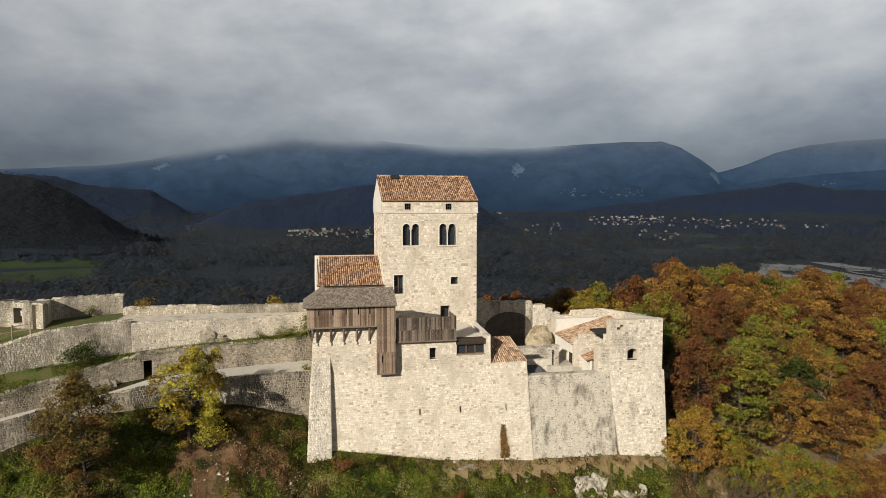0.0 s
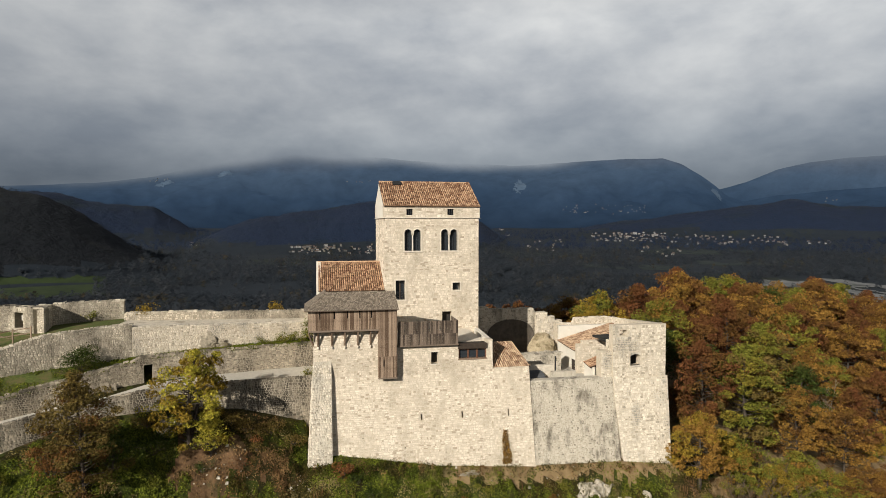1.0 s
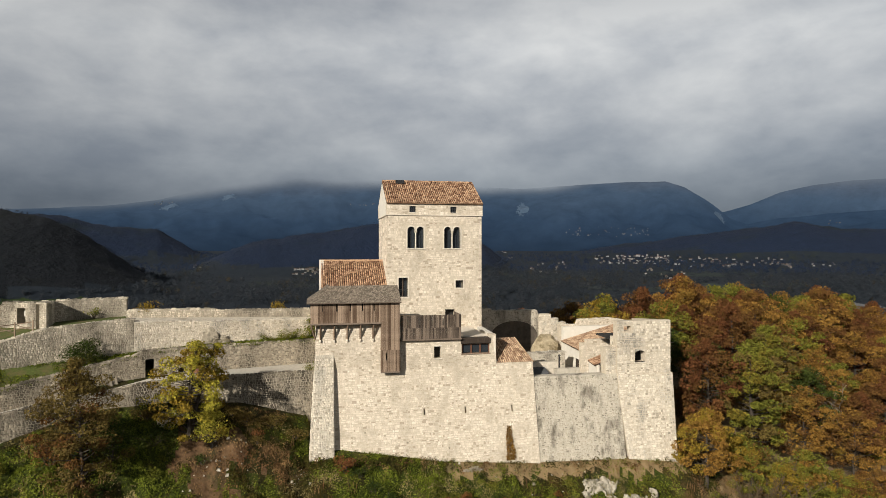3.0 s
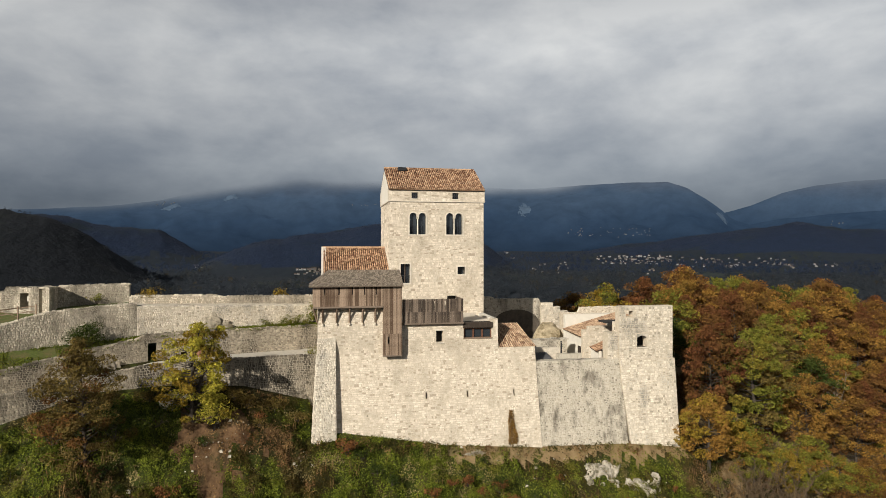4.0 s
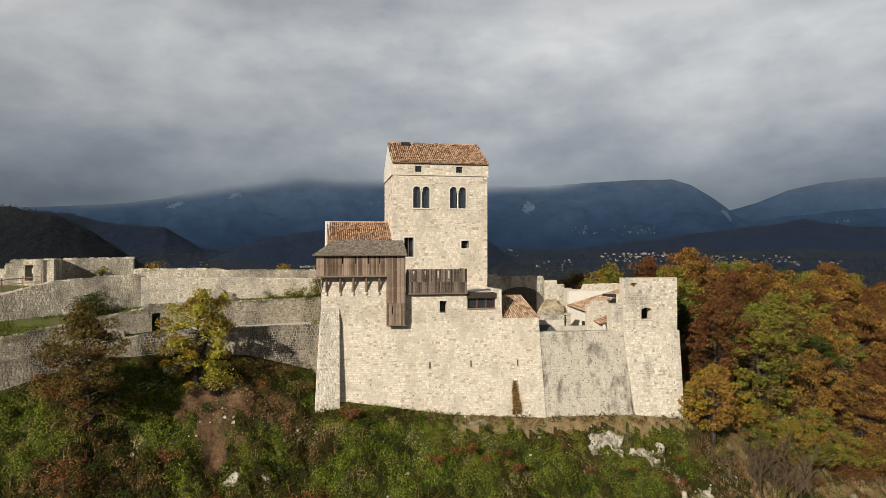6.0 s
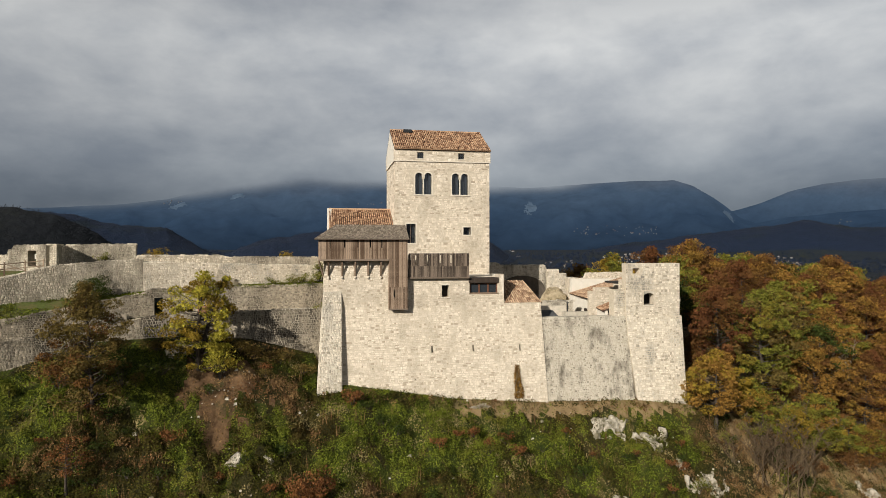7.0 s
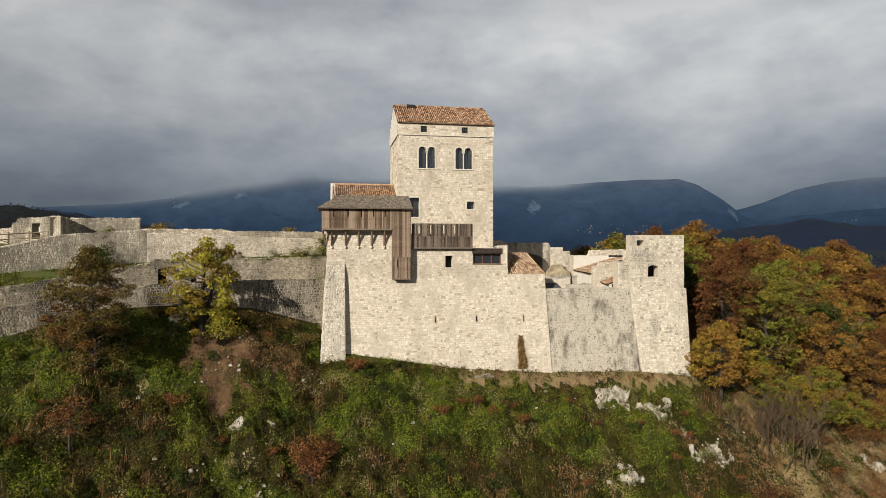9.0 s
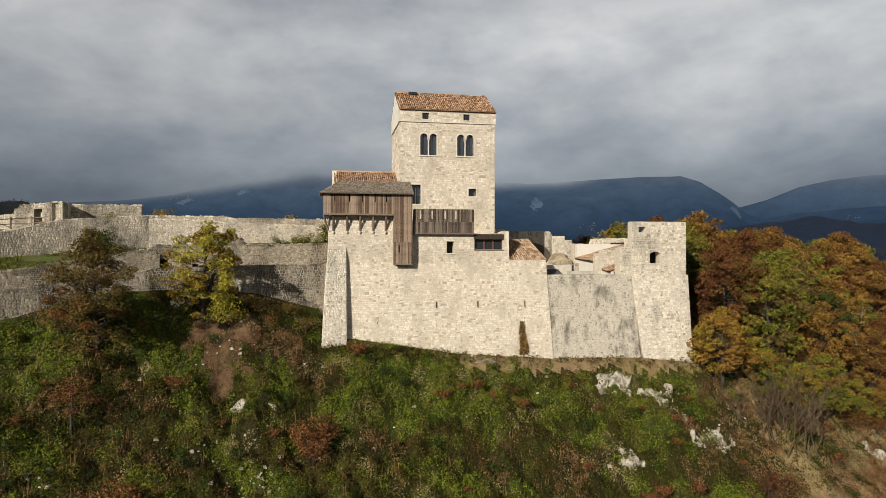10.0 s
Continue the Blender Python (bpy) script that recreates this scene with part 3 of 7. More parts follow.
def build_ground():
    az_front = [YAW0 + radians(-50 + 100 * k / 420) for k in range(421)]
    az_back = [YAW0 + radians(50 + 260 * k / 80) for k in range(1, 80)]
    azs = az_front + az_back
    rs = [0.3, 4.0]
    while rs[-1] < 3600:
        r = rs[-1]
        rs.append(r + (1.2 if r < 40 else 0.55 if r < 72 else 0.9 if r < 120 else r * 0.015 if r < 600 else r * 0.019))
    n, verts, faces, slots = len(azs), [], [], []
    rs[0] = 0.0
    for r in rs:
        for az in azs:
            x, y = r * math.sin(az), r * math.cos(az)
            verts.append((x, y, ground_height(x, y)))
    for i in range(len(rs) - 1):
        r = (rs[i] + rs[i + 1]) / 2
        for j in range(n):
            k = (j + 1) % n
            faces.append((i * n + j, i * n + k, (i + 1) * n + k, (i + 1) * n + j))
            az = azs[j]
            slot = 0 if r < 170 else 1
            if r > 600:
                px_, py_ = r * math.sin(az), r * math.cos(az)
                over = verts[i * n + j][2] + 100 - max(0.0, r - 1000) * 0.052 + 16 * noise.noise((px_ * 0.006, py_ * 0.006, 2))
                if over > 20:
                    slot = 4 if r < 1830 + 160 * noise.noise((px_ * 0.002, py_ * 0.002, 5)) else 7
            if slot == 0:
                x, y = r * math.sin(az), r * math.cos(az)
                e = 0.35 * noise.noise((x * 0.5, y * 0.5, 3)) + 0.2 * noise.noise((x * 1.6, y * 1.6, 3))
                if bare_soil(x, y) < 1 + 2.2 * e:
                    slot = 5
                elif 12 < x < 38 and 58.25 - 2.6 * e < y < 59.9:
                    slot = 6
                elif x > 40 + 8 * e + (58 - y) * 0.2:
                    slot = 6
                elif r > 42 and patch(x, y) + (0.2 if 0 < x < 20 else 0) > 0.1:
                    slot = 8
            slots.append(slot)
    ob = raw("ground", verts, faces, SLOPE, smooth=True)
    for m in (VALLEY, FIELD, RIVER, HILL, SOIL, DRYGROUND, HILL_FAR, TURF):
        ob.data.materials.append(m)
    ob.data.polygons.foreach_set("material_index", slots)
    return tagged(ob, "steep grassy castle hill falling to a dark wooded valley", "ground", kind="structure")


def skyline(points, radius):
    """Height of a mountain crest by bearing, from its rise over the horizon in the start view."""
    b = [bearing(p[0]) for p in points]
    h = [26 + radius * math.cos(a - YAW0) * p[1] / 1119.7 for a, p in zip(b, points)]
    return lambda az: float(np.interp(az, b, h))


HIGH = skyline([(-600, 60), (-200, 68), (0, 72), (170, 76), (270, 88), (370, 112), (470, 125), (530, 131), (600, 128), (670, 119), (784, 110), (900, 107), (1017, 113), (1097, 118),
                (1167, 119), (1202, 108), (1237, 88), (1262, 70), (1280, 55), (1310, 44), (1363, 55), (1450, 62), (1568, 70), (1800, 80), (2200, 60)], 4000)
HIGH_FAR = skyline([(-600, 0), (1100, 40), (1230, 60), (1265, 66), (1313, 78), (1367, 100), (1427, 113), (1495, 122), (1568, 127), (1800, 135), (2200, 110)], 4640)
CLOUD_BASE = lerp_at([(bearing(p), e) for p, e in ((-600, 52), (0, 56), (170, 60), (270, 68), (400, 88), (530, 98), (680, 92), (784, 84), (950, 86), (1020, 98), (1120, 112), (1200, 118), (1300, 100), (1450, 98), (1568, 102), (2200, 102))])


def mountain_height(az, r):
    x, y = r * math.sin(az), r * math.cos(az)
    rough = 60 * noise.noise((x * 0.0022, y * 0.0022, 4)) + 40 * noise.noise((x * 0.006, y * 0.006, 9)) + 16 * noise.noise((x * 0.016, y * 0.016, 2)) + 7 * noise.noise((x * 0.04, y * 0.04, 2))
    gully = 40 * abs(noise.noise((az * 16 + 0.0015 * r, r * 0.002, 1)))
    if r > 4330:
        k = min(1.0, (r - 4330) / 310)
        fall = k if r < 4640 else 1 - ((r - 4640) / 160) ** 2
        return 60 + (HIGH_FAR(az) - 60) * fall + (rough - gully) * 0.10
    k = min(1.0, (r - 3100) / 900)
    fall = k ** 1.1 if r < 4000 else 1 - ((r - 4000) / 330) ** 2
    shape = (1 - abs(k - 0.55) / 0.55) if k < 1 else 0.1
    return -20 + (HIGH(az) + 20) * max(0, fall) + (rough - gully) * max(0.10, shape)


def build_mountains():
    azs = [bearing(-500) + (bearing(2100) - bearing(-500)) * k / 420 for k in range(421)]
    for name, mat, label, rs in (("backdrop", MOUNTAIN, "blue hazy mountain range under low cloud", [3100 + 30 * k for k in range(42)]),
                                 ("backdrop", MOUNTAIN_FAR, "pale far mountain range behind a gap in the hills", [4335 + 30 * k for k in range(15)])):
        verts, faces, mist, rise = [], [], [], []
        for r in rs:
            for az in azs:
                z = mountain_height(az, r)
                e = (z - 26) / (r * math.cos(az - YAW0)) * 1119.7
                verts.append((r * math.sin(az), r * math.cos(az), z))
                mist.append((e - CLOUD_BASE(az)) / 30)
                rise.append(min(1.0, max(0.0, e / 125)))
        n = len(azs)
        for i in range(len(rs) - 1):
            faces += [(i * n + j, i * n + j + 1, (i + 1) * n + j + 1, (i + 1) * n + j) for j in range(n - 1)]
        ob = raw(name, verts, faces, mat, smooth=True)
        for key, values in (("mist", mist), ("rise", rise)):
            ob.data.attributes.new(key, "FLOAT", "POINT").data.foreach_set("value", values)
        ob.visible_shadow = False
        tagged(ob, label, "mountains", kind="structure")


def valley_sheet(name, mat, a0, a1, r0, r1, fray, holes, label, category, seed):
    """A flat stretch of the valley floor with a frayed edge."""
    na, nr = 260, 70
    verts, faces = [], []
    for i in range(nr + 1):
        for j in range(na + 1):
            az, r = a0 + (a1 - a0) * j / na, r0 + (r1 - r0) * i / nr
            x, y = r * math.sin(az), r * math.cos(az)
            verts.append((x, y, ground_height(x, y) + 1.0))
    for i in range(nr):
        for j in range(na):
            x, y, _z = verts[i * (na + 1) + j]
            e = min(i, nr - i, 35) / 35 + fray * noise.noise((x * 0.012, y * 0.012, seed)) + fray * 0.5 * noise.noise((x * 0.04, y * 0.04, seed))
            e = min(e, min(j, na - j) / 25 + fray * 1.6 * noise.noise((x * 0.02, y * 0.02, seed + 4)))
            if e > 0.12 and noise.noise((x * 0.02, y * 0.006, seed + 9)) + 0.5 * noise.noise((x * 0.06, y * 0.03, seed)) < holes:
                k = i * (na + 1) + j
                faces.append((k, k + 1, k + na + 2, k + na + 1))
    return tagged(raw(name, verts, faces, mat, smooth=True), label, category, kind="structure")


build_ground()
build_mountains()
valley_sheet("field", FIELD, bearing(-260), bearing(185), 1170, 1370, 0.3, 0.45, "green meadow among the valley woods, darkened for cloud shade", "meadow", 3)
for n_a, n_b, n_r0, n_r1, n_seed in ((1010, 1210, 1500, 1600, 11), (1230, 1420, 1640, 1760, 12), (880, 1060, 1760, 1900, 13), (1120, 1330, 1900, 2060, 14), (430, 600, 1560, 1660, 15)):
    valley_sheet("field", FIELD_SHADED, bearing(n_a), bearing(n_b), n_r0, n_r1, 0.5, 0.25, "grey-green fields between the valley woods, darkened for cloud shade", "field", n_seed)
valley_sheet("river", RIVER, bearing(1335), bearing(1900), 1000, 1430, 0.35, 0.22, "pale gravel river bed in the valley", "river", 6)


# ---- the keep ----
TX0, TX1, TY0, TY1 = 7.86, 18.75, 70.6, 80.3
KEEP_SPLIT, KEEP_EAVE, KEEP_RIDGE, KEEP_MID = 26.35, 27.72, 30.5, 75.45


def build_keep():
    keep = thing("castle_keep", "tall square pale limestone castle keep with tiled gable roof", "castle tower", at=(13.3, 75.4, 8))
    made = []
    hole_low = [(14.47, 15.57, 13.7, 15.62), (9.12, 10.18, 17.1, 19.27), (15.68, 16.55, 18.05, 18.92)]
    arches = [(10.13, 10.97), (11.19, 12.03), (14.35, 15.2), (15.42, 16.25)]
    hole_low += [(a, b, 22.6, 25.08) for a, b in arches] + [(10.13, 12.03, 22.6, 24.36), (14.35, 16.25, 22.6, 24.36)]
    small = [(10.35, 11.08, 26.64, 27.34), (15.06, 15.8, 26.64, 27.34)]
    front = solid("wall", breaks(TX0, TX1, 1.2, [e for h in hole_low for e in h[:2]]), breaks(8.0, KEEP_SPLIT, 1.2, [e for h in hole_low for e in h[2:]] ),
                  lambda u, v: hole_cells(hole_low)(u, v) , lambda u, v, k: (u, TY0 + k * 0.9, v), LIME_JOINT, None)
    made.append(front)
    # arched heads of the twin windows: stone above a half circle
    for a, b in arches:
        verts, faces = [], []
        c, r, z, top = (a + b) / 2, (b - a) / 2, 24.62, 25.08
        for k in range(13):
            x = c - r * math.cos(math.pi * k / 12)
            for zz in (z + r * math.sin(math.pi * k / 12), top):
                verts += [(x, TY0 + 0.002, zz), (x, TY0 + 0.5, zz)]
        for k in range(12):
            i = 4 * k
            faces += [(i, i + 4, i + 6, i + 2), (i + 1, i + 5, i + 4, i), (i + 5, i + 1, i + 3, i + 7)]
        made.append(raw("window_arch", verts, faces, TRIM, None))
    made.append(solid("wall", [TY0 + 0.9, TY1 - 0.9], [8.0, KEEP_SPLIT], lambda u, v: True, lambda u, v, k: (TX0 + k * 0.9, TY0 + TY1 - u, v), LIME_JOINT, None))
    made.append(solid("wall", [TY0 + 0.9, TY1 - 0.9], [8.0, KEEP_SPLIT], lambda u, v: True, lambda u, v, k: (TX1 - k * 0.9, u, v), LIME_JOINT, None))
    made.append(solid("wall", [TX0, TX1], [8.0, KEEP_SPLIT], lambda u, v: True, lambda u, v, k: (TX0 + TX1 - u, TY1 - k * 0.9, v), LIME_JOINT, None))
    # upper storey, slightly proud, with gables
    e = 0.10
    x0, x1, y0, y1 = TX0 - e, TX1 + e, TY0 - e, TY1 + e
    made.append(solid("upper_wall", breaks(x0, x1, 2, [v for h in small for v in h[:2]]), breaks(KEEP_SPLIT, KEEP_EAVE, 2, [26.64, 27.34]),
                      hole_cells(small), lambda u, v, k: (u, y0 + k * 0.8, v), LIME_JOINT, None))
    made.append(solid("upper_wall", [x0, x1], [KEEP_SPLIT, KEEP_EAVE], lambda u, v: True, lambda u, v, k: (x0 + x1 - u, y1 - k * 0.8, v), LIME_JOINT, None))
    top = lambda y: KEEP_EAVE + (KEEP_RIDGE - KEEP_EAVE) * (1 - abs(y - KEEP_MID) / (KEEP_MID - y0)) + 0.10
    for side in (0, 1):
        xa, xb = (x0, x0 + 0.8) if side == 0 else (x1 - 0.8, x1)
        ring = [(y0 + 0.8, KEEP_SPLIT), (y1 - 0.8, KEEP_SPLIT), (y1 - 0.8, KEEP_EAVE), (y1, KEEP_EAVE), (KEEP_MID, top(KEEP_MID)), (y0, KEEP_EAVE), (y0 + 0.8, KEEP_EAVE)]
        verts = [(xa, y, z) for y, z in ring] + [(xb, y, z) for y, z in ring]
        n = len(ring)
        faces = [tuple(range(n))[::-1], tuple(range(n, 2 * n))] + [(i, (i + 1) % n, n + (i + 1) % n, n + i) for i in range(n)]
        made.append(raw("gable", verts, faces, PLASTER, None))
    # string course round the shaft
    made.append(part("string_course", box_bm(x0 - 0.03, x1 + 0.03, y0 - 0.03, y0 + 0.02, KEEP_SPLIT - 0.06, KEEP_SPLIT + 0.03), TRIM, None))
    made.append(part("string_course", box_bm(x0 - 0.03, x0 + 0.02, y0 + 0.02, y1, KEEP_SPLIT - 0.06, KEEP_SPLIT + 0.03), TRIM, None))
    # roof
    o = 0.22
    drop = (KEEP_RIDGE - KEEP_EAVE) / (KEEP_MID - y0) * o
    made.append(tile_roof("tile_cover", (x0 - 0.02, y0 - o, KEEP_EAVE - drop + 0.1), (x1 + 0.02, y0 - o, KEEP_EAVE - drop + 0.1),
                          (x1 + 0.02, KEEP_MID, KEEP_RIDGE + 0.12), (x0 - 0.02, KEEP_MID, KEEP_RIDGE + 0.12), None, seed=11))
    made.append(tile_roof("tile_cover", (x1, y1 + o, KEEP_EAVE - drop + 0.1), (x0, y1 + o, KEEP_EAVE - drop + 0.1),
                          (x0, KEEP_MID, KEEP_RIDGE + 0.12), (x1, KEEP_MID, KEEP_RIDGE + 0.12), None, seed=12, row=0.5, pitch=0.4))
    # ridge tiles
    verts, faces = [], []
    x = x0
    while x < x1 - 0.1:
        k = len(verts)
        for xx, r in ((x, 0.17), (x + 0.42, 0.14)):
            for m in range(5):
                ang = math.pi * m / 4
                verts.append((xx, KEEP_MID + r * math.cos(ang), KEEP_RIDGE + 0.12 + r * math.sin(ang)))
        faces += [(k + m, k + m + 1, k + m + 6, k + m + 5) for m in range(4)] + [(k, k + 1, k + 2, k + 3, k + 4)]
        x += 0.38
    made.append(tagged(raw("ridge_cap", verts, faces, TILE, None), kind="stuff"))
    # gutter under the eave
    made.append(part("gutter", box_bm(x0, x1, y0 - 0.26, y0 - 0.14, KEEP_EAVE - 0.10, KEEP_EAVE - 0.02, 0.02), TILE, None, "thin terracotta-brown eaves gutter"))
    # roof hatch near the ridge
    bm = box_bm(-0.5, 0.5, -0.42, 0.42, 0.0, 0.16, 0.02)
    tilt = math.atan2(KEEP_RIDGE - KEEP_EAVE, KEEP_MID - y0)
    bmesh.ops.transform(bm, matrix=Matrix.Translation((9.85, KEEP_MID - 0.5, KEEP_RIDGE - 0.06)) @ Matrix.Rotation(tilt, 4, "X"), verts=bm.verts)
    made.append(part("roof_hatch", bm, IRON, None, "dark metal roof hatch"))
    # window frames, glass, sills
    lights, sills = [], []
    for a, b in arches:
        lights.append(part("pane", box_bm(a, b, TY0 + 0.42, TY0 + 0.45, 22.6, 25.1), GLASS, None))
        lights.append(part("mullion", box_bm((a + b) / 2 - 0.02, (a + b) / 2 + 0.02, TY0 + 0.36, TY0 + 0.42, 22.6, 25.0), IRON, None))
    for a, b in ((10.13, 12.03), (14.35, 16.25)):
        sills.append(part("twin_window", box_bm(a - 0.18, b + 0.18, TY0 - 0.10, TY0 + 0.3, 22.46, 22.6, 0.01), TRIM, None, "arched twin window with a stone sill"))
        made.append(sills[-1])
        c = (a + b) / 2
        bm = bmesh.new()
        bmesh.ops.create_cone(bm, cap_ends=True, segments=12, radius1=0.085, radius2=0.075, depth=1.75)
        bmesh.ops.translate(bm, vec=(c, TY0 + 0.12, 23.5), verts=bm.verts)
        part("column", bm, TRIM, sills[-1], "slim white stone window column")
        bm = bmesh.new()
        bmesh.ops.create_cone(bm, cap_ends=True, segments=4, radius1=0.10, radius2=0.22, depth=0.26)
        bmesh.ops.rotate(bm, matrix=Matrix.Rotation(radians(45), 3, "Z"), verts=bm.verts)
        bmesh.ops.translate(bm, vec=(c, TY0 + 0.12, 24.5), verts=bm.verts)
        part("capital", bm, TRIM, sills[-1])
        for xx in (a - 0.13, b):
            part("jamb", box_bm(xx, xx + 0.13, TY0 - 0.035, TY0 + 0.3, 22.6, 24.62), TRIM, sills[-1])
    for a, b in arches:  # voussoir band over each light
        c, r0, r1, z = (a + b) / 2, (b - a) / 2, (b - a) / 2 + 0.13, 24.62
        verts, faces = [], []
        for k in range(13):
            ang = math.pi * k / 12
            for rr, yy in ((r0, TY0 - 0.035), (r1, TY0 - 0.035), (r1, TY0 + 0.1), (r0, TY0 + 0.3)):
                verts.append((c - rr * math.cos(ang), yy, z + rr * math.sin(ang)))
        for k in range(12):
            i = 4 * k
            faces += [(i + m, i + (m + 1) % 4, i + 4 + (m + 1) % 4, i + 4 + m) for m in range(4)]
        raw("arch_band", verts, faces, TRIM, sills[0] if c < 13 else sills[1])
    for k, ob in enumerate(lights):
        ob.parent = sills[k // 4]
    for x0w, x1w, z0w, z1w in small:
        made.append(part("small_window", box_bm(x0w - 0.1, x1w + 0.1, y0 - 0.03, y0 + 0.1, z0w - 0.08, z0w), TRIM, None, "small barred window under the eave"))
        part("pane", box_bm(x0w, x1w, y0 + 0.3, y0 + 0.33, z0w, z1w), GLASS, made[-1])
        for k in range(1, 3):
            xx = x0w + (x1w - x0w) * k / 3
            part("window_bar", box_bm(xx - 0.03, xx + 0.03, y0 + 0.12, y0 + 0.17, z0w, z1w), IRON, made[-1])
        zz = (z0w + z1w) / 2
        part("window_bar", box_bm(x0w, x1w, y0 + 0.18, y0 + 0.22, zz - 0.03, zz + 0.03), IRON, made[-1])
    # tall window with railing, small square window, door on the terrace
    for a, b, z0w, z1w in ((9.12, 10.18, 17.1, 19.27), (15.68, 16.55, 18.05, 18.92)):
        t = 0.15
        made.append(part("window_frame", box_bm(a - t, a, TY0 - 0.04, TY0 + 0.3, z0w - t, z1w + t), TRIM, None))
        made.append(part("window_frame", box_bm(b, b + t, TY0 - 0.04, TY0 + 0.3, z0w - t, z1w + t), TRIM, None))
        made.append(part("window_frame", box_bm(a, b, TY0 - 0.04, TY0 + 0.3, z1w, z1w + t), TRIM, None))
        made.append(part("window_sill", box_bm(a, b, TY0 - 0.06, TY0 + 0.3, z0w - t, z0w), TRIM, None))
        made.append(part("pane", box_bm(a, b, TY0 + 0.62, TY0 + 0.65, z0w, z1w), GLASS, None))
    made.append(part("window_frame", box_bm(9.60, 9.72, TY0 + 0.5, TY0 + 0.6, 17.1, 19.27), WOOD_DARK, None))
    for k in range(9):
        xx = 9.15 + k * 0.125
        made.append(part("railing_bar", box_bm(xx, xx + 0.025, TY0 + 0.05, TY0 + 0.075, 17.12, 17.95), IRON, None))
    made.append(part("railing", box_bm(9.12, 10.18, TY0 + 0.04, TY0 + 0.09, 17.93, 17.98), IRON, None))
    # near-black sheet for the dark inside the terrace doorway
    made.append(part("door_leaf", box_bm(14.47, 15.57, TY0 + 0.7, TY0 + 0.76, 13.7, 15.62), VOID, None))
    made.append(part("floor", box_bm(TX0 + 0.9, TX1 - 0.9, TY0 + 0.9, TY1 - 0.9, 16.6, 16.9), VOID, None))
    made.append(part("floor", box_bm(TX0 + 0.9, TX1 - 0.9, TY0 + 0.9, TY1 - 0.9, 21.6, 21.9), VOID, None))
    made.append(part("floor", box_bm(TX0 + 0.9, TX1 - 0.9, TY0 + 0.9, TY1 - 0.9, 26.0, 26.3), VOID, None))
    # stone courses
    pad = 0.21
    face = [(a - pad, b + pad, c - pad, d + pad) for a, b, c, d in hole_low[:3]] + [(9.97, 12.2, 22.4, 25.2), (14.18, 16.42, 22.4, 25.2)]
    flat = lambda k: (lambda u: k)
    made.append(stones("masonry", TX0, TX1, flat(9.5), flat(KEEP_SPLIT - 0.07), lambda u, z, d: (u, TY0 - d, z), 0.38, 0.23, LIME, None, face, seed=21))
    made.append(stones("masonry", TY0, TY1, flat(15), flat(KEEP_SPLIT - 0.07), lambda u, z, d: (TX0 - d, TY0 + TY1 - u, z), 0.55, 0.3, LIME, None, seed=22))
    made.append(stones("masonry", x0, x1, flat(KEEP_SPLIT + 0.03), flat(KEEP_EAVE - 0.1), lambda u, z, d: (u, y0 - d, z), 0.42, 0.25, LIME, None,
                       [(a - 0.1, b + 0.1, c - 0.1, d + 0.08) for a, b, c, d in small], seed=23, proud=(0.004, 0.014)))
    for ob in [o for o in scene.objects if o.parent is None and (o in made or o.name.startswith("roof_bed"))]:
        hang(ob, keep)
    return keep


def hang(ob, parent):
    """Hangs a part built in world places under a thing that stands elsewhere."""
    ob.parent = parent
    ob.matrix_parent_inverse = parent.matrix_basis.inverted()


build_keep()


# ---- the hall beside the keep ----
def build_hall():
    hall = thing("castle_hall", "pale stone hall with tiled gable roof beside the keep", "castle building", at=(4, 75, 8))
    made = []
    x0, x1, y0, y1, ym, ze, zr = 0.40, TX0, 70.5, 81.0, 75.75, 18.25, 21.1
    made.append(solid("wall", [x0, x1], [8, ze], lambda u, v: True, lambda u, v, k: (u, y0 + 0.2 + k * 0.7, v), PLASTER, None))
    made.append(solid("wall", [x0, x1], [8, ze], lambda u, v: True, lambda u, v, k: (x0 + x1 - u, y1 - 0.2 - k * 0.7, v), PLASTER, None))
    ring = [(y0 + 0.9, 8), (y1 - 0.9, 8), (y1 - 0.9, ze), (y1 - 0.1, ze + 0.05), (ym, zr + 0.14), (y0 + 0.1, ze + 0.05), (y0 + 0.9, ze)]
    verts = [(x0, y, z) for y, z in ring] + [(x0 + 0.5, y, z) for y, z in ring]
    n = len(ring)
    made.append(raw("gable", verts, [tuple(range(n))[::-1], tuple(range(n, 2 * n))] + [(i, (i + 1) % n, n + (i + 1) % n, n + i) for i in range(n)], PLASTER, None))
    made.append(tile_roof("tile_cover", (x0 + 0.18, y0 - 0.2, ze), (x1, y0 - 0.2, ze), (x1, ym, zr), (x0 + 0.18, ym, zr), None, seed=31))
    made.append(tile_roof("tile_cover", (x1, y1 + 0.2, ze), (x0 + 0.2, y1 + 0.2, ze), (x0 + 0.2, ym, zr), (x1, ym, zr), None, seed=32, pitch=0.4, row=0.5))
    made.append(part("ridge_cap", beam_bm((x0 + 0.2, ym, zr + 0.08), (x1, ym, zr + 0.08), 0.22, 0.16), TILE, None))
    for ob in made + [o for o in scene.objects if o.parent is None and o.name.startswith("roof_bed")]:
        hang(ob, hall)


build_hall()


# ---- palace block with the battered south wall ----
def main_y(z):
    return 61.5 if z > 10.8 else 59.3 + (z - 1.4) * 0.234


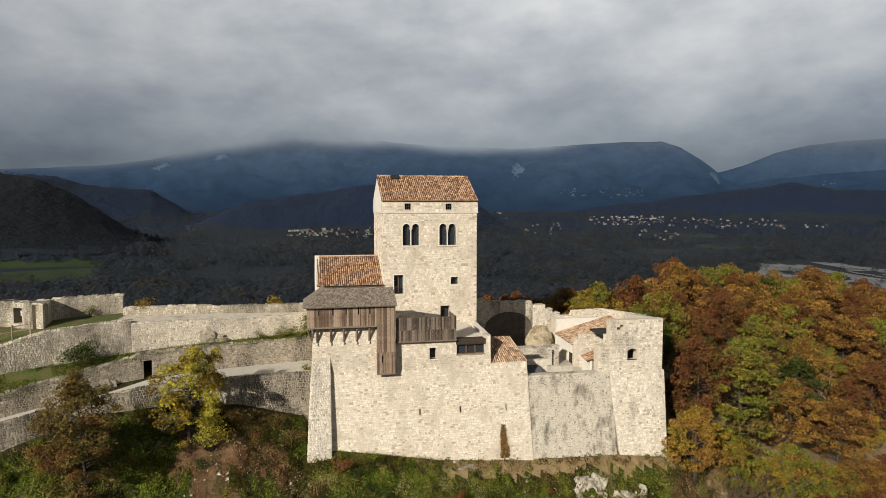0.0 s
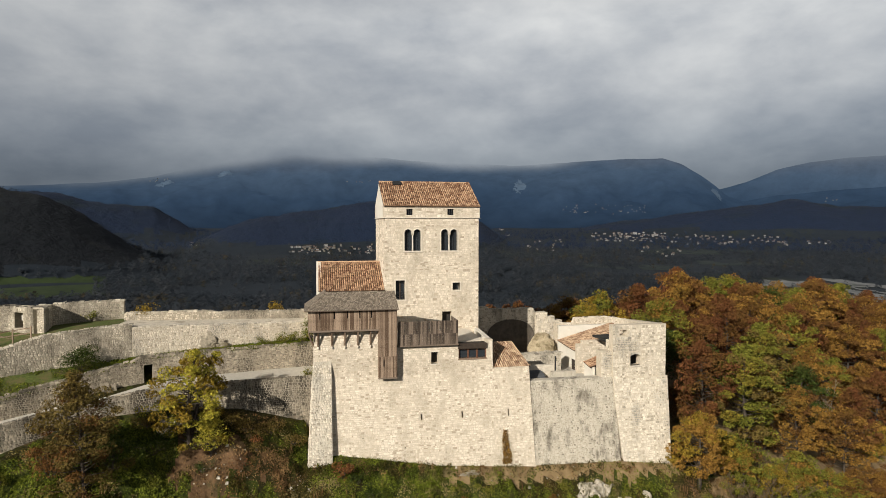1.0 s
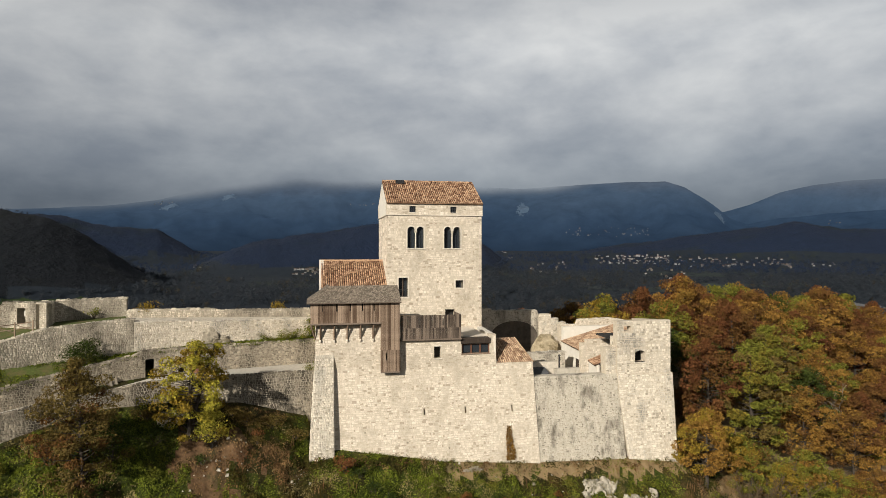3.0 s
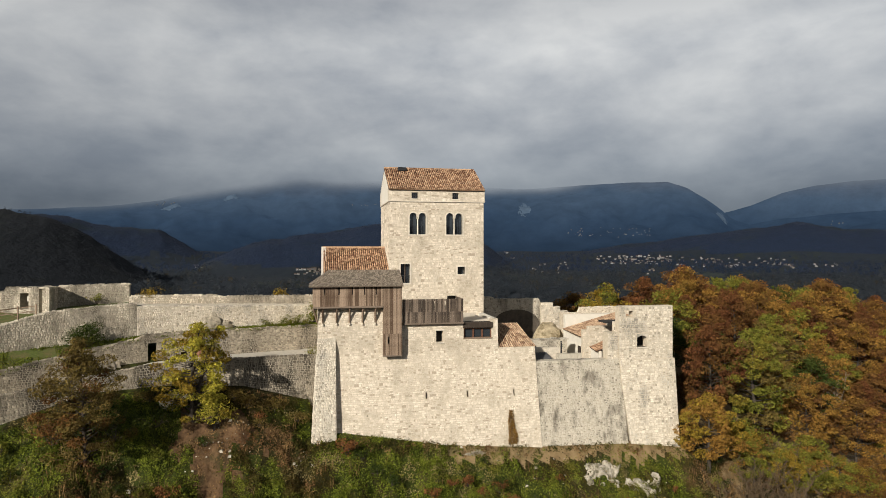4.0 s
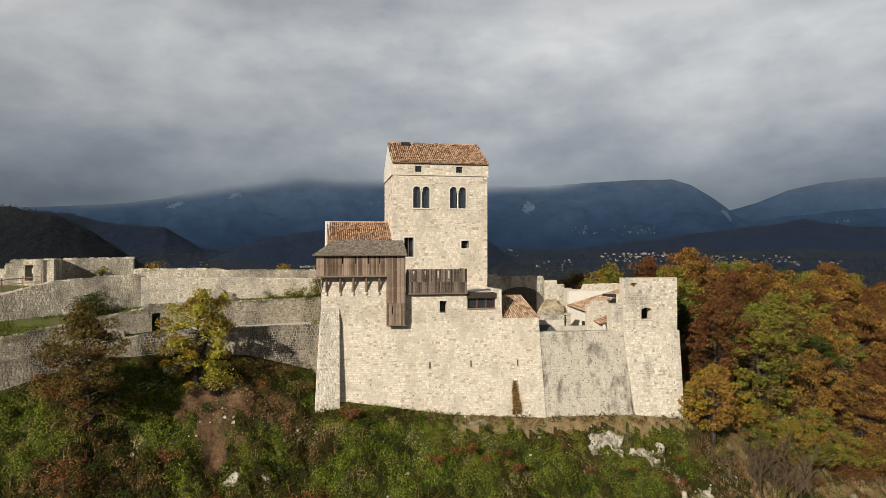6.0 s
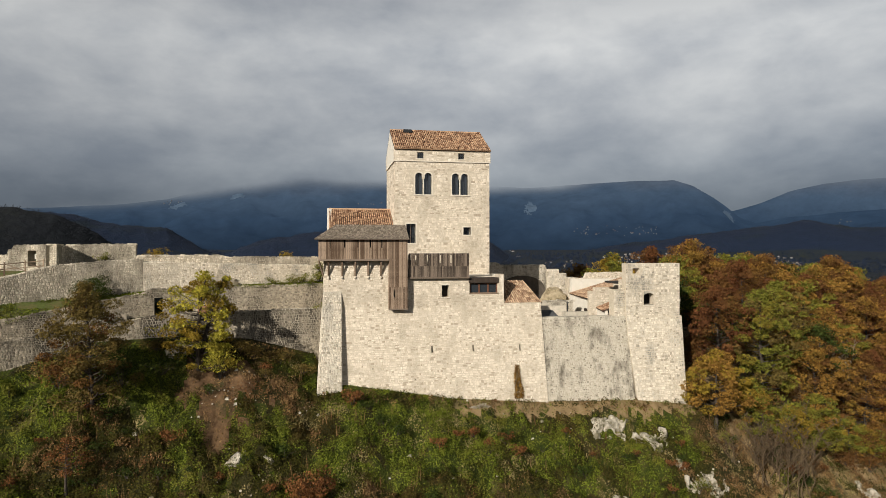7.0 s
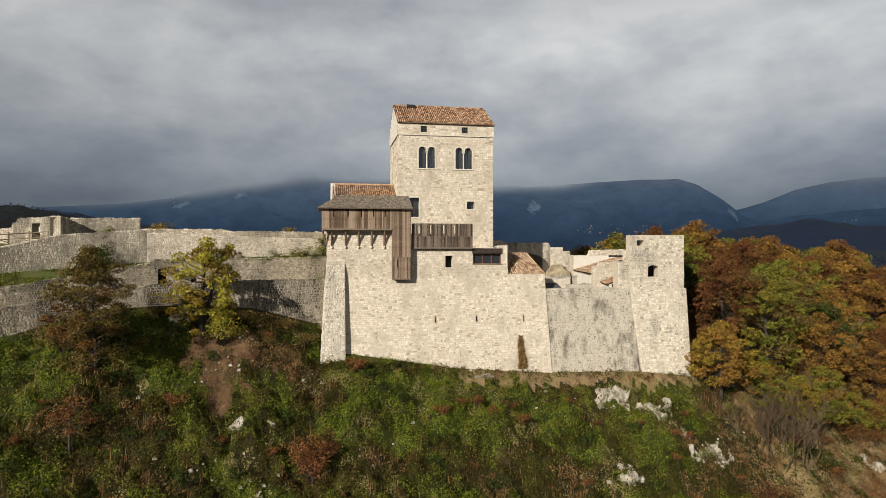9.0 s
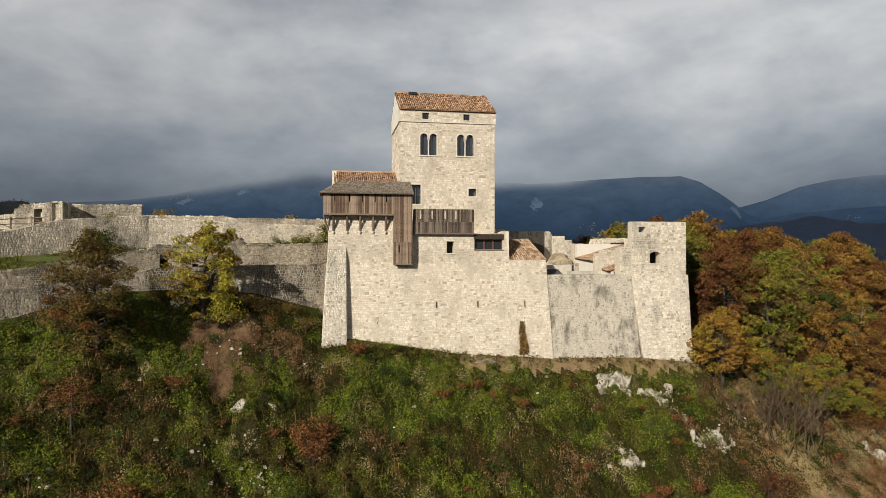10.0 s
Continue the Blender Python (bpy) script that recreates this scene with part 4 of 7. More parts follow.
def build_palace():
    pal = thing("palace_wall", "sunlit battered limestone wall of the castle palace", "castle wall", kind="structure", at=(11, 62, 1))
    made = []
    slits = [(10.28, 10.45, 6.36, 6.97), (14.38, 14.55, 6.36, 6.97), (19.16, 19.32, 6.28, 6.92)]
    win = [(11.5, 12.22, 11.68, 12.84)]
    log = [(14.30, 17.20, 12.05, 13.0)]
    putlog = [(4.55, 4.67, 5.0, 5.14), (8.6, 8.72, 3.9, 4.04), (12.6, 12.72, 3.2, 3.34), (2.9, 3.0, 9.3, 9.4)]
    holes = slits + win + log + putlog
    top = lambda u: 15.4 if u < 8.0 else 13.65 if u < 14.25 else 13.02 if u < 17.2 else 13.9 if u < 17.85 else 11.0
    fill = lambda u, v: v < top(u) and hole_cells(holes)(u, v)
    made.append(solid("wall", breaks(0.0, 21.75, 2.0, [8.0, 14.25, 17.2, 17.85] + [e for h in holes for e in h[:2]]),
                      breaks(-2.0, 15.4, 1.6, [10.8, 13.65, 13.02, 13.9, 11.0] + [e for h in holes for e in h[2:]]),
                      fill, lambda u, v, k: (u, main_y(v) + k * (1.0 if v > 10.8 else 1.6 + (10.8 - v) * 0.2), v), LIME_JOINT, None))
    pads = [(a - 0.04, b + 0.04, c - 0.03, d + 0.05) for a, b, c, d in slits + win] + log + putlog
    made.append(stones("masonry", 0.0, 21.75, lambda u: -0.1, top, lambda u, z, d: (u, main_y(z) - d, z), 0.33, 0.19, LIME, None, pads, seed=41))
    # dark backs of the openings: near-black sheets for unlit insides
    for a, b, c, d in slits:
        made.append(part("slit_back", box_bm(a - 0.05, b + 0.05, main_y(c) + 0.9, main_y(c) + 0.95, c - 0.1, d + 0.1), VOID, None))
    for a, b, c, d in win:
        made.append(part("window_back", box_bm(a - 0.05, b + 0.05, 62.3, 62.35, c - 0.05, d + 0.05), VOID, None))
        made.append(part("lintel", box_bm(a - 0.12, b + 0.12, 61.45, 61.8, d, d + 0.16), TRIM, None))
        made.append(part("window_sill", box_bm(a - 0.1, b + 0.1, 61.42, 61.8, c - 0.1, c), TRIM, None))
    # loggia: timber eave, glazed lights
    made.append(part("loggia_roof", box_bm(14.22, 17.28, 61.38, 62.6, 13.04, 13.58, 0.03), WOOD_DARK, None, "dark timber fascia over the loggia"))
    made.append(part("loggia_back", box_bm(14.25, 17.25, 62.32, 62.38, 12.0, 13.1), VOID, None))
    for k in range(4):
        xx = 14.35 + k * 0.92
        made.append(part("loggia_post", box_bm(xx, xx + 0.13, 61.70, 61.87, 12.05, 13.04), FRAME_RED, None, "red-brown timber window post"))
        if k < 3:
            part("pane", box_bm(xx + 0.13, xx + 0.92, 61.80, 61.83, 12.12, 13.0), GLASS, made[-1])
            part("glazing_bar", box_bm(xx + 0.13, xx + 0.92, 61.76, 61.80, 12.9, 12.98), FRAME_RED, made[-1])
    made.append(part("loggia_sill", box_bm(14.25, 17.25, 61.4, 61.9, 11.96, 12.06), WOOD, None))
    # side parapet running back to the keep
    made.append(solid("side_wall", [0, 1], [8.0, 13.9], lambda u, v: True,
                      lambda u, v, k: (17.85 - k * 0.55 + u * 0.9, 62.5 + u * 8.1, v - 0.3 * u * (v > 10)), PLASTER, None))
    made.append(part("terrace_floor", box_bm(8.0, 17.3, 62.5, 70.6, 13.2, 13.62), TRIM, None))
    made.append(part("west_wall", box_bm(0.0, 0.9, 62.5, 71.3, 5.0, 17.3), LIME_JOINT, None))
    made.append(stones("masonry", 62.5, 71.3, lambda u: 5.2, lambda u: 17.2, lambda u, z, d: (-d, 62.5 + 71.3 - u, z), 0.45, 0.26, LIME, None, seed=43))
    made.append(part("inner_wall", box_bm(0.9, 8.0, 66.2, 67.0, 8.0, 17.4), PLASTER, None))
    made.append(part("east_wall", box_bm(7.2, 8.0, 62.5, 66.2, 10.0, 17.4), PLASTER, None))
    for ob in made:
        hang(ob, pal)
    # corner buttress
    but = thing("buttress", "sloping grey-white corner buttress of rubble stone", "buttress", at=(0.8, 59, 2.5))
    zt, zb = 12.35, -0.5
    fy = lambda z: 61.5 - (zt - z) * (61.5 - 58.75) / (zt - 2.4)
    lx = lambda z: -0.04 - (zt - z) * 0.055
    made = [solid("core", [0, 1], breaks(zb, zt, 1.5), lambda u, v: True, lambda u, v, k: ((lx(v) if u == 0 else 1.70) , fy(v) if k == 0 else main_y(v) + 0.8, v), GREY_JOINT, None)]
    made.append(stones("masonry", 0.0, 1.0, lambda u: zb, lambda u: zt - 0.2, lambda u, z, d: (lx(z) + u * (1.70 - lx(z)), fy(z) - d, z), 0.16, 0.21, LIME_OLD, None, seed=44, rough=0.3, gap=0.006, rubble=True, proud=(0.01, 0.06)))
    made.append(stones("masonry", 0.0, 1.0, lambda u: zb, lambda u: zt - 1.5, lambda u, z, d: (lx(z) - d, main_y(z) + 0.6 + u * (fy(z) - main_y(z) - 0.6), z), 0.25, 0.25, LIME_OLD, None, seed=45, rough=0.3, gap=0.006, rubble=True, proud=(0.01, 0.06)))
    for ob in made:
        hang(ob, but)


build_palace()


# ---- timber hoarding over the corner, and the plank gallery ----
def build_hoarding():
    hd = thing("timber_hoarding", "weathered plank hoarding with arrow slits and shingle roof", "hoarding", at=(3.8, 61, 15.4))
    made = []
    before = set(scene.objects)
    x0, x1, y, z0, z1 = -0.43, 7.99, 60.75, 15.43, 17.43
    sl = [(c, 16.55, 17.3) for c in (0.62, 2.0, 3.2, 4.4, 5.58)]
    planks(x0, 6.2, z0, z1, y, None, WOOD, seed=51, slits=sl)
    planks(6.2, x1, 12.75, z1, y - 0.02, None, WOOD, seed=52)
    planks(6.2, x1, 10.64, 12.75, y - 0.02, None, WOOD, seed=53, slits=[(6.72, 11.75, 12.45)])
    planks(y, 66.0, z0, z1, x0, None, WOOD, seed=54, along="y")
    planks(y + 0.05, 61.5, 10.64, z1, x1, None, WOOD, seed=55, along="y")
    planks(y + 0.05, 61.5, 10.64, z0, 6.24, None, WOOD, seed=56, along="y")
    part("floor", box_bm(x0, 6.2, y + 0.05, 61.5, z0, z0 + 0.12), WOOD_DARK)
    part("floor", box_bm(6.2, x1, y + 0.05, 61.5, 10.7, 10.82), WOOD_DARK)
    part("floor", box_bm(x0, 0, 61.5, 66.0, z0, z0 + 0.12), WOOD_DARK)
    part("sill_beam", box_bm(x0 - 0.03, 6.2, y - 0.05, y + 0.12, z0 - 0.14, z0 + 0.02, 0.01), WOOD_DARK)
    part("sill_beam", box_bm(6.15, x1 + 0.03, y - 0.06, y + 0.10, 10.55, 10.68, 0.01), WOOD_DARK)
    part("sill_beam", box_bm(x0 - 0.05, x0 + 0.12, y + 0.12, 66, z0 - 0.14, z0 + 0.02, 0.01), WOOD_DARK)
    part("back_wall", box_bm(0.0, x1, 62.5, 62.6, 15.4, 17.5), VOID)
    # roof: front slope, west slope, back slope, hipped at the corner
    ez, rz, ry, o = 17.40, 18.85, 63.5, 0.40
    rx = 1.25
    A, B = Vector((x0 - o, y - o, ez)), Vector((x1 + 0.12, y - o, ez))
    C, D = Vector((x1 + 0.12, ry, rz)), Vector((rx, ry, rz))
    E, G = Vector((x0 - o, 66.4, ez)), Vector((rx, 66.4, rz))

    def shingles(name, a, b, c, d, seed):
        rng = random.Random(seed)
        nrm = (b - a).cross(d - a).normalized()
        verts, faces = [], []
        rows = max(3, int(((d - a).length + (c - b).length) / 2 / 0.22))
        for r in range(rows):
            t0, t1 = r / rows, min(1, (r + 1.35) / rows)
            w = (a.lerp(d, t0) - b.lerp(c, t0)).length
            s = 0.0
            while s < 1:
                ds = rng.uniform(0.10, 0.2) / max(w, 0.3)
                e = min(1, s + ds)
                if 1 - e < 0.3 * ds:
                    e = 1
                j = rng.uniform(-0.012, 0.012)
                p = [a.lerp(d, t0 + j / 2).lerp(b.lerp(c, t0 + j / 2), s + 0.002), a.lerp(d, t0 + j / 2).lerp(b.lerp(c, t0 + j / 2), e - 0.002),
                     a.lerp(d, t1).lerp(b.lerp(c, t1), e - 0.002), a.lerp(d, t1).lerp(b.lerp(c, t1), s + 0.002)]
                up = rng.uniform(0.03, 0.055)
                k = len(verts)
                verts += [p[0] + nrm * up, p[1] + nrm * up, p[2] + nrm * 0.005, p[3] + nrm * 0.005, p[0], p[1]]
                faces += [(k, k + 1, k + 2, k + 3), (k + 4, k + 5, k + 1, k)]
                s = e
        tagged(raw(name, verts, faces, SHINGLE), kind="stuff")
        n = nrm * 0.1
        raw("roof_board", [a, b, c, d, a - n, b - n, c - n, d - n], [(0, 1, 2, 3), (7, 6, 5, 4), (0, 4, 5, 1), (1, 5, 6, 2), (2, 6, 7, 3), (3, 7, 4, 0)], WOOD_DARK)
    shingles("shingle_cover", A, B, C, D, 61)
    shingles("shingle_cover", E, A, D, G, 62)
    shingles("shingle_cover", Vector((x1 + 0.12, 66.6, ez)), Vector((rx, 66.6, ez)), D, C, 63)
    # brackets under the floor
    for bx in (0.45, 1.75, 2.98, 4.22, 5.45):
        br = part("bracket", beam_bm((bx, 61.5, 13.75), (bx, y + 0.15, 15.32), 0.13, 0.13), WOOD, None)
        part("bracket_post", box_bm(bx - 0.07, bx + 0.07, 61.36, 61.5, 13.9, 15.3), WOOD, br)
        part("corbel", box_bm(bx - 0.09, bx + 0.09, 61.3, 61.5, 13.58, 13.8, 0.03), LIME_OLD, br, "small stone corbel")
    part("bracket", beam_bm((0.0, 61.6, 13.8), (x0, y + 0.1, 15.3), 0.13, 0.13), WOOD)
    for ob in set(scene.objects) - before:
        if ob.parent:
            continue
        hang(ob, hd)


def build_gallery():
    ga = thing("plank_gallery", "dark weathered plank screen with tall slits on the terrace", "wooden gallery", at=(11, 61.2, 13.6))
    before = set(scene.objects)
    cs = [8.78, 9.98, 11.2, 12.42, 13.55]
    planks(8.17, 14.18, 14.72, 16.0, 61.18, None, WOOD_DARK, seed=71, width=0.16, slits=[(c, 14.98, 15.82) for c in cs])
    planks(8.17, 14.18, 13.64, 14.74, 61.13, None, WOOD_DARK, seed=72, width=0.16)
    planks(61.25, 64.5, 13.64, 16.0, 14.2, None, WOOD_DARK, seed=73, along="y")
    for c in (8.2, 10.5, 12.0, 14.05):
        part("post", box_bm(c - 0.07, c + 0.07, 61.26, 61.40, 13.62, 15.9), WOOD_DARK)
    part("rail", box_bm(8.2, 14.15, 61.26, 61.36, 14.9, 15.02), WOOD_DARK)
    part("rail", box_bm(8.2, 14.15, 61.26, 61.36, 13.8, 13.92), WOOD_DARK)
    part("sill_beam", box_bm(8.1, 14.24, 61.08, 61.5, 13.52, 13.66, 0.01), WOOD_DARK)
    for ob in set(scene.objects) - before:
        hang(ob, ga)


build_hoarding()
build_gallery()


# ---- east side: lean-to, grey wall, open tower, courtyard ----
def build_east():
    lt = thing("lean_to_roof", "sloping terracotta tiled roof behind the wall top", "roof", at=(20, 63, 10))
    before = set(scene.objects)
    tile_roof("tile_cover", (17.9, 61.6, 10.98), (21.9, 61.6, 10.98), (20.75, 64.3, 13.1), (17.9, 64.3, 13.1), None, seed=81, mat=TILE_PALE)
    part("support_wall", box_bm(18.0, 20.6, 63.8, 64.3, 8.0, 12.5), PLASTER)
    part("end_wall", box_bm(20.7, 21.2, 62.4, 63.8, 8.0, 11.0), PLASTER)
    for ob in set(scene.objects) - before:
        hang(ob, lt)

    gw = thing("grey_wall", "grey rain-streaked battered stone wall", "castle wall", kind="structure", at=(26, 60, 1))
    before = set(scene.objects)
    gy = lambda z: main_y(z) + 0.10
    gtop = lambda u: 9.48
    solid("wall", breaks(21.75, 31.0, 2), breaks(-2.5, 9.48, 1.4), lambda u, v: v < gtop(u), lambda u, v, k: (u, gy(v) + k * (1.0 if v > 9.4 else 1.4), v), GREY_JOINT, None)
    stones("masonry", 21.75, 31.0, lambda u: -0.2, gtop, lambda u, z, d: (u, gy(z) - d, z), 0.27, 0.17, GREY, None, seed=82, rough=0.3, warp=0.9, rubble=True, gap=0.010, proud=(0.004, 0.035))
    for ob in set(scene.objects) - before:
        hang(ob, gw)

    et = thing("east_tower", "open-backed square pale stone wall tower", "castle tower", at=(34, 62, 1))
    before = set(scene.objects)
    ty = lambda z: 61.2 if z > 9.4 else 61.2 - 0.10 - (9.4 - z) * 0.215
    tx1 = lambda z: 37.02 if z > 9.4 else 37.2 - (9.4 - z) * 0.06
    tx0 = lambda z: 30.9 if z > 7 else 30.9 + (7 - z) * 0.06
    ex = lambda u, z: tx0(z) + (tx1(z) - tx0(z)) * u
    un = lambda x: (x - 30.9) / 6.12
    hol = [(un(32.92), un(34.1), 10.6, 11.9), (un(31.66), un(32.46), 13.85, 14.42)]
    solid("front_wall", breaks(0, 1, 0.25, [e for h in hol for e in h[:2]]), breaks(-3, 14.95, 1.5, [9.39, 9.41, 7.0] + [e for h in hol for e in h[2:]]),
          hole_cells(hol), lambda u, v, k: (ex(u, v), ty(v) + k * (0.9 + max(0, 9.4 - v) * 0.2), v), LIME_JOINT, None)
    hol2 = [(32.86, 34.16, 10.5, 11.95), (31.6, 32.52, 13.8, 14.46)]
    stones("masonry", 30.9, 37.02, lambda u: -0.5, lambda u: 14.95, lambda u, z, d: (ex(un(u), z), ty(z) - d, z), 0.33, 0.21, LIME_OLD, None, hol2, seed=83)
    part("pier", box_bm(29.68, 30.9, 61.35, 62.6, 9.3, 12.2, 0.04), LIME_JOINT)
    stones("masonry", 29.68, 30.9, lambda u: 9.45, lambda u: 12.2, lambda u, z, d: (u, 61.35 - d, z), 0.36, 0.23, LIME_OLD, None, seed=87)
    verts, faces = [], []   # segmental stone arch closing the window's head
    for k in range(11):
        xx, zz = 32.92 + 1.18 * k / 10, 11.62 + 0.21 * math.sin(math.pi * k / 10)
        verts += [(xx, 61.16, zz), (xx, 61.16, 12.0), (xx, 61.9, zz)]
    for k in range(10):
        i = 3 * k
        faces += [(i, i + 3, i + 4, i + 1), (i + 2, i + 5, i + 3, i)]
    raw("window_head", verts, faces, LIME_OLD)
    part("window_sill", box_bm(32.8, 34.2, 61.12, 61.7, 10.48, 10.6, 0.02), TRIM)
    part("window_back", box_bm(32.7, 34.3, 62.6, 62.66, 10.2, 12.0), VOID)
    part("side_wall", box_bm(31.0, 31.8, 62.1, 63.0, -3, 13.2, 0.04), LIME_JOINT)
    part("side_wall", box_bm(31.0, 31.8, 63.0, 65.2, -3, 10.9, 0.04), LIME_JOINT)
    stones("masonry", 62.15, 65.2, lambda u: 9.5, lambda u: 13.2 if u > 64.3 else 10.9, lambda u, z, d: (31.0 - d, 62.15 + 65.2 - u, z), 0.36, 0.21, LIME_OLD, None, seed=88)
    solid("side_wall", [0, 1], [-3, 14.9], lambda u, v: True, lambda u, v, k: (37.0 - k * 0.8, 62.1 + u * 6.0, v - 0.5 * u * (v > 10)), LIME_JOINT, None)
    stones("masonry", 62.1, 68.1, lambda u: 0.0, lambda u: 14.3, lambda u, z, d: (37.0 + d, u, z), 0.45, 0.26, LIME, None, seed=84)
    part("floor", box_bm(31.7, 36.2, 62.1, 68.0, 9.2, 9.5), VOID)
    part("floor", box_bm(31.7, 36.2, 62.1, 68.0, 12.6, 12.8), VOID)
    for ob in set(scene.objects) - before:
        hang(ob, et)

    # courtyard house with a mono-pitch roof, its end wall stepped
    ch = thing("courtyard_house", "low whitewashed courtyard house with mono-pitch tiled roof", "house", at=(34, 72, 7))
    before = set(scene.objects)
    tile_roof("tile_cover", (30.5, 75.6, 10.85), (30.2, 69.45, 10.7), (37.6, 69.45, 12.75), (37.9, 75.6, 12.85), None, seed=85, mat=TILE_PALE)
    part("side_wall", box_bm(30.6, 31.1, 69.9, 75.5, 6.5, 10.7), PLASTER)
    steps = lambda u: 11.55 if u < 30.9 else 11.95 if u < 33.4 else 12.35 if u < 35.4 else 12.9
    solid("end_wall", [30.25, 30.9, 33.4, 35.4, 37.6], [6.5, 11.55, 11.95, 12.35, 12.9], lambda u, v: v < steps(u), lambda u, v, k: (u, 69.0 + k * 0.45, v), LIME_JOINT, None)
    stones("masonry", 30.25, 37.6, lambda u: 7.0, steps, lambda u, z, d: (u, 69.0 - d, z), 0.36, 0.22, LIME, None, seed=89)
    part("door_leaf", box_bm(30.56, 30.62, 70.3, 71.2, 7.4, 9.4), WOOD_DARK)
    part("back_wall", box_bm(30.8, 38.0, 75.7, 76.3, 6.5, 12.65), PLASTER)
    for ob in set(scene.objects) - before:
        hang(ob, ch)

    ph = thing("porch", "small whitewashed porch with a scrap of tiled roof", "porch", at=(32, 66, 7))
    before = set(scene.objects)
    tile_roof("tile_cover", (30.5, 67.6, 9.75), (30.3, 65.4, 9.6), (33.4, 65.4, 10.75), (33.6, 67.6, 10.9), None, seed=86)
    part("front_wall", box_bm(31.5, 33.2, 64.9, 65.3, 6.5, 10.6), PLASTER)
    part("side_wall", box_bm(30.6, 30.9, 65.4, 67.6, 6.5, 9.6), PLASTER)
    for ob in set(scene.objects) - before:
        hang(ob, ph)


build_east()


def along(points, x):
    at, cum = plan(points)
    for k in range(4000):
        if at(cum[-1] * k / 4000)[0].x >= x:
            return cum[-1] * k / 4000
    return cum[-1]


def curtain(name, label, points, tops, bottoms, thick, mat, joint, seed, width=0.30, tall=0.18, holes=(), steps=1.5, kind="structure", up=1.0):
    """A free-standing wall along a line in plan; tops and bottoms are (x, z) points; holes are (u0, u1, z0, z1)."""
    th = thing(name, label, "castle wall", kind=kind, at=(*points[len(points) // 2], 8))
    at, cum = plan(points)
    xs = lambda u: at(u)[0].x
    top, bot = lerp_at(tops), lerp_at(bottoms)
    before = set(scene.objects)
    us = breaks(0, cum[-1], steps, list(cum) + [e for h in holes for e in h[:2]] + [along(points, x) for x, _z in tops])
    def vz(u, v):
        return bot(xs(u)) + v * (top(xs(u)) - bot(xs(u)))
    vs = breaks(0, 1, 0.25)
    rel = []
    for u0, u1, z0, z1 in holes:
        um = (u0 + u1) / 2
        b, t = bot(xs(um)), top(xs(um))
        rel.append((u0, u1, (z0 - b) / (t - b), (z1 - b) / (t - b)))
    vs = sorted(set(vs + [round(e, 4) for h in rel for e in h[2:]]))
    bev = {}
    def normal(u):
        n = Vector((0, 0))
        for du in (-0.6, 0.0, 0.6):
            n += at(min(max(u + du, 0.001), cum[-1] - 0.001))[1]
        return n.normalized()
    def pos(u, v, k):
        p, n = at(u)[0], normal(u)
        return (p.x + n.x * k * thick, p.y + n.y * k * thick, vz(u, v))
    solid("wall", us, vs, hole_cells(rel), pos, joint, None)
    def spos(u, z, d):
        p, n = at(u)[0], normal(u)
        return (p.x - n.x * d, p.y - n.y * d, z)
    wob = lambda u: 0.10 * noise.noise((u * 0.9, seed, 0)) + 0.05 * noise.noise((u * 3.1, seed, 4))
    stones("masonry", 0, cum[-1], lambda u: bot(xs(u)) + 0.05, lambda u: top(xs(u)) + wob(u) * up, spos, width, tall, mat, None, holes, seed=seed, rough=0.3, warp=0.9, proud=(0.008, 0.04), gap=0.006, rubble=True)
    # coping of loose stones on the wall head
    rng = random.Random(seed + 7)
    verts, faces = [], []
    u = 0.05
    while u < cum[-1] - 0.3:
        w = rng.uniform(0.25, 0.6)
        for lane in range(2):
            h = rng.uniform(0.04, 0.16) * (0.3 + 0.7 * up)
            d0, d1 = lane * thick / 2 - 0.03, (lane + 1) * thick / 2 + (0.03 if lane else -0.02)
            k = len(verts)
            z = lambda uu: top(xs(uu)) - 0.05
            for uu, s in ((u + 0.02, 1), (u + w - 0.02, -1)):
                for dd in (d0, d1):
                    verts.append(spos(uu, z(uu), -dd))
            for uu, s in ((u + 0.02, 1), (u + w - 0.02, -1)):
                for dd, q in ((d0, 1), (d1, -1)):
                    verts.append(spos(uu + 0.03 * s, z(uu) + 0.05 + h + rng.uniform(-0.02, 0.02), -(dd + 0.03 * q)))
            faces += [(k, k + 2, k + 6, k + 4), (k + 3, k + 1, k + 5, k + 7), (k + 1, k, k + 4, k + 5), (k + 2, k + 3, k + 7, k + 6), (k + 4, k + 6, k + 7, k + 5)]
        u += w
    tagged(raw("coping", verts, faces, mat, None), kind="stuff")
    for ob in set(scene.objects) - before:
        hang(ob, th)
    return th


W1 = [(-46, 55), (-33, 62.1), (-28, 65.3), (-24.5, 67.0), (-20.5, 68.2), (-18, 68.75), (-14.7, 69.75), (-9, 70.8), (-4, 71.9), (0.4, 72.9)]
PARAPET = [(-20.6, 75.6), (-15, 75.8), (-8, 76.0), (0.4, 76.2)]
W2 = [(-45, 51.0), (-33, 58.6), (-26.3, 62.3), (-21.5, 64.6), (-18.5, 66.1), (-15.5, 67.3), (-10, 68.6), (-4.8, 69.7), (0.0, 70.4)]
W3 = [(-45, 48), (-33, 54.6), (-25.4, 58.4), (-19.7, 60.8), (-14, 62.3), (-8, 62.8), (-4.6, 63.1), (0.0, 63.4)]


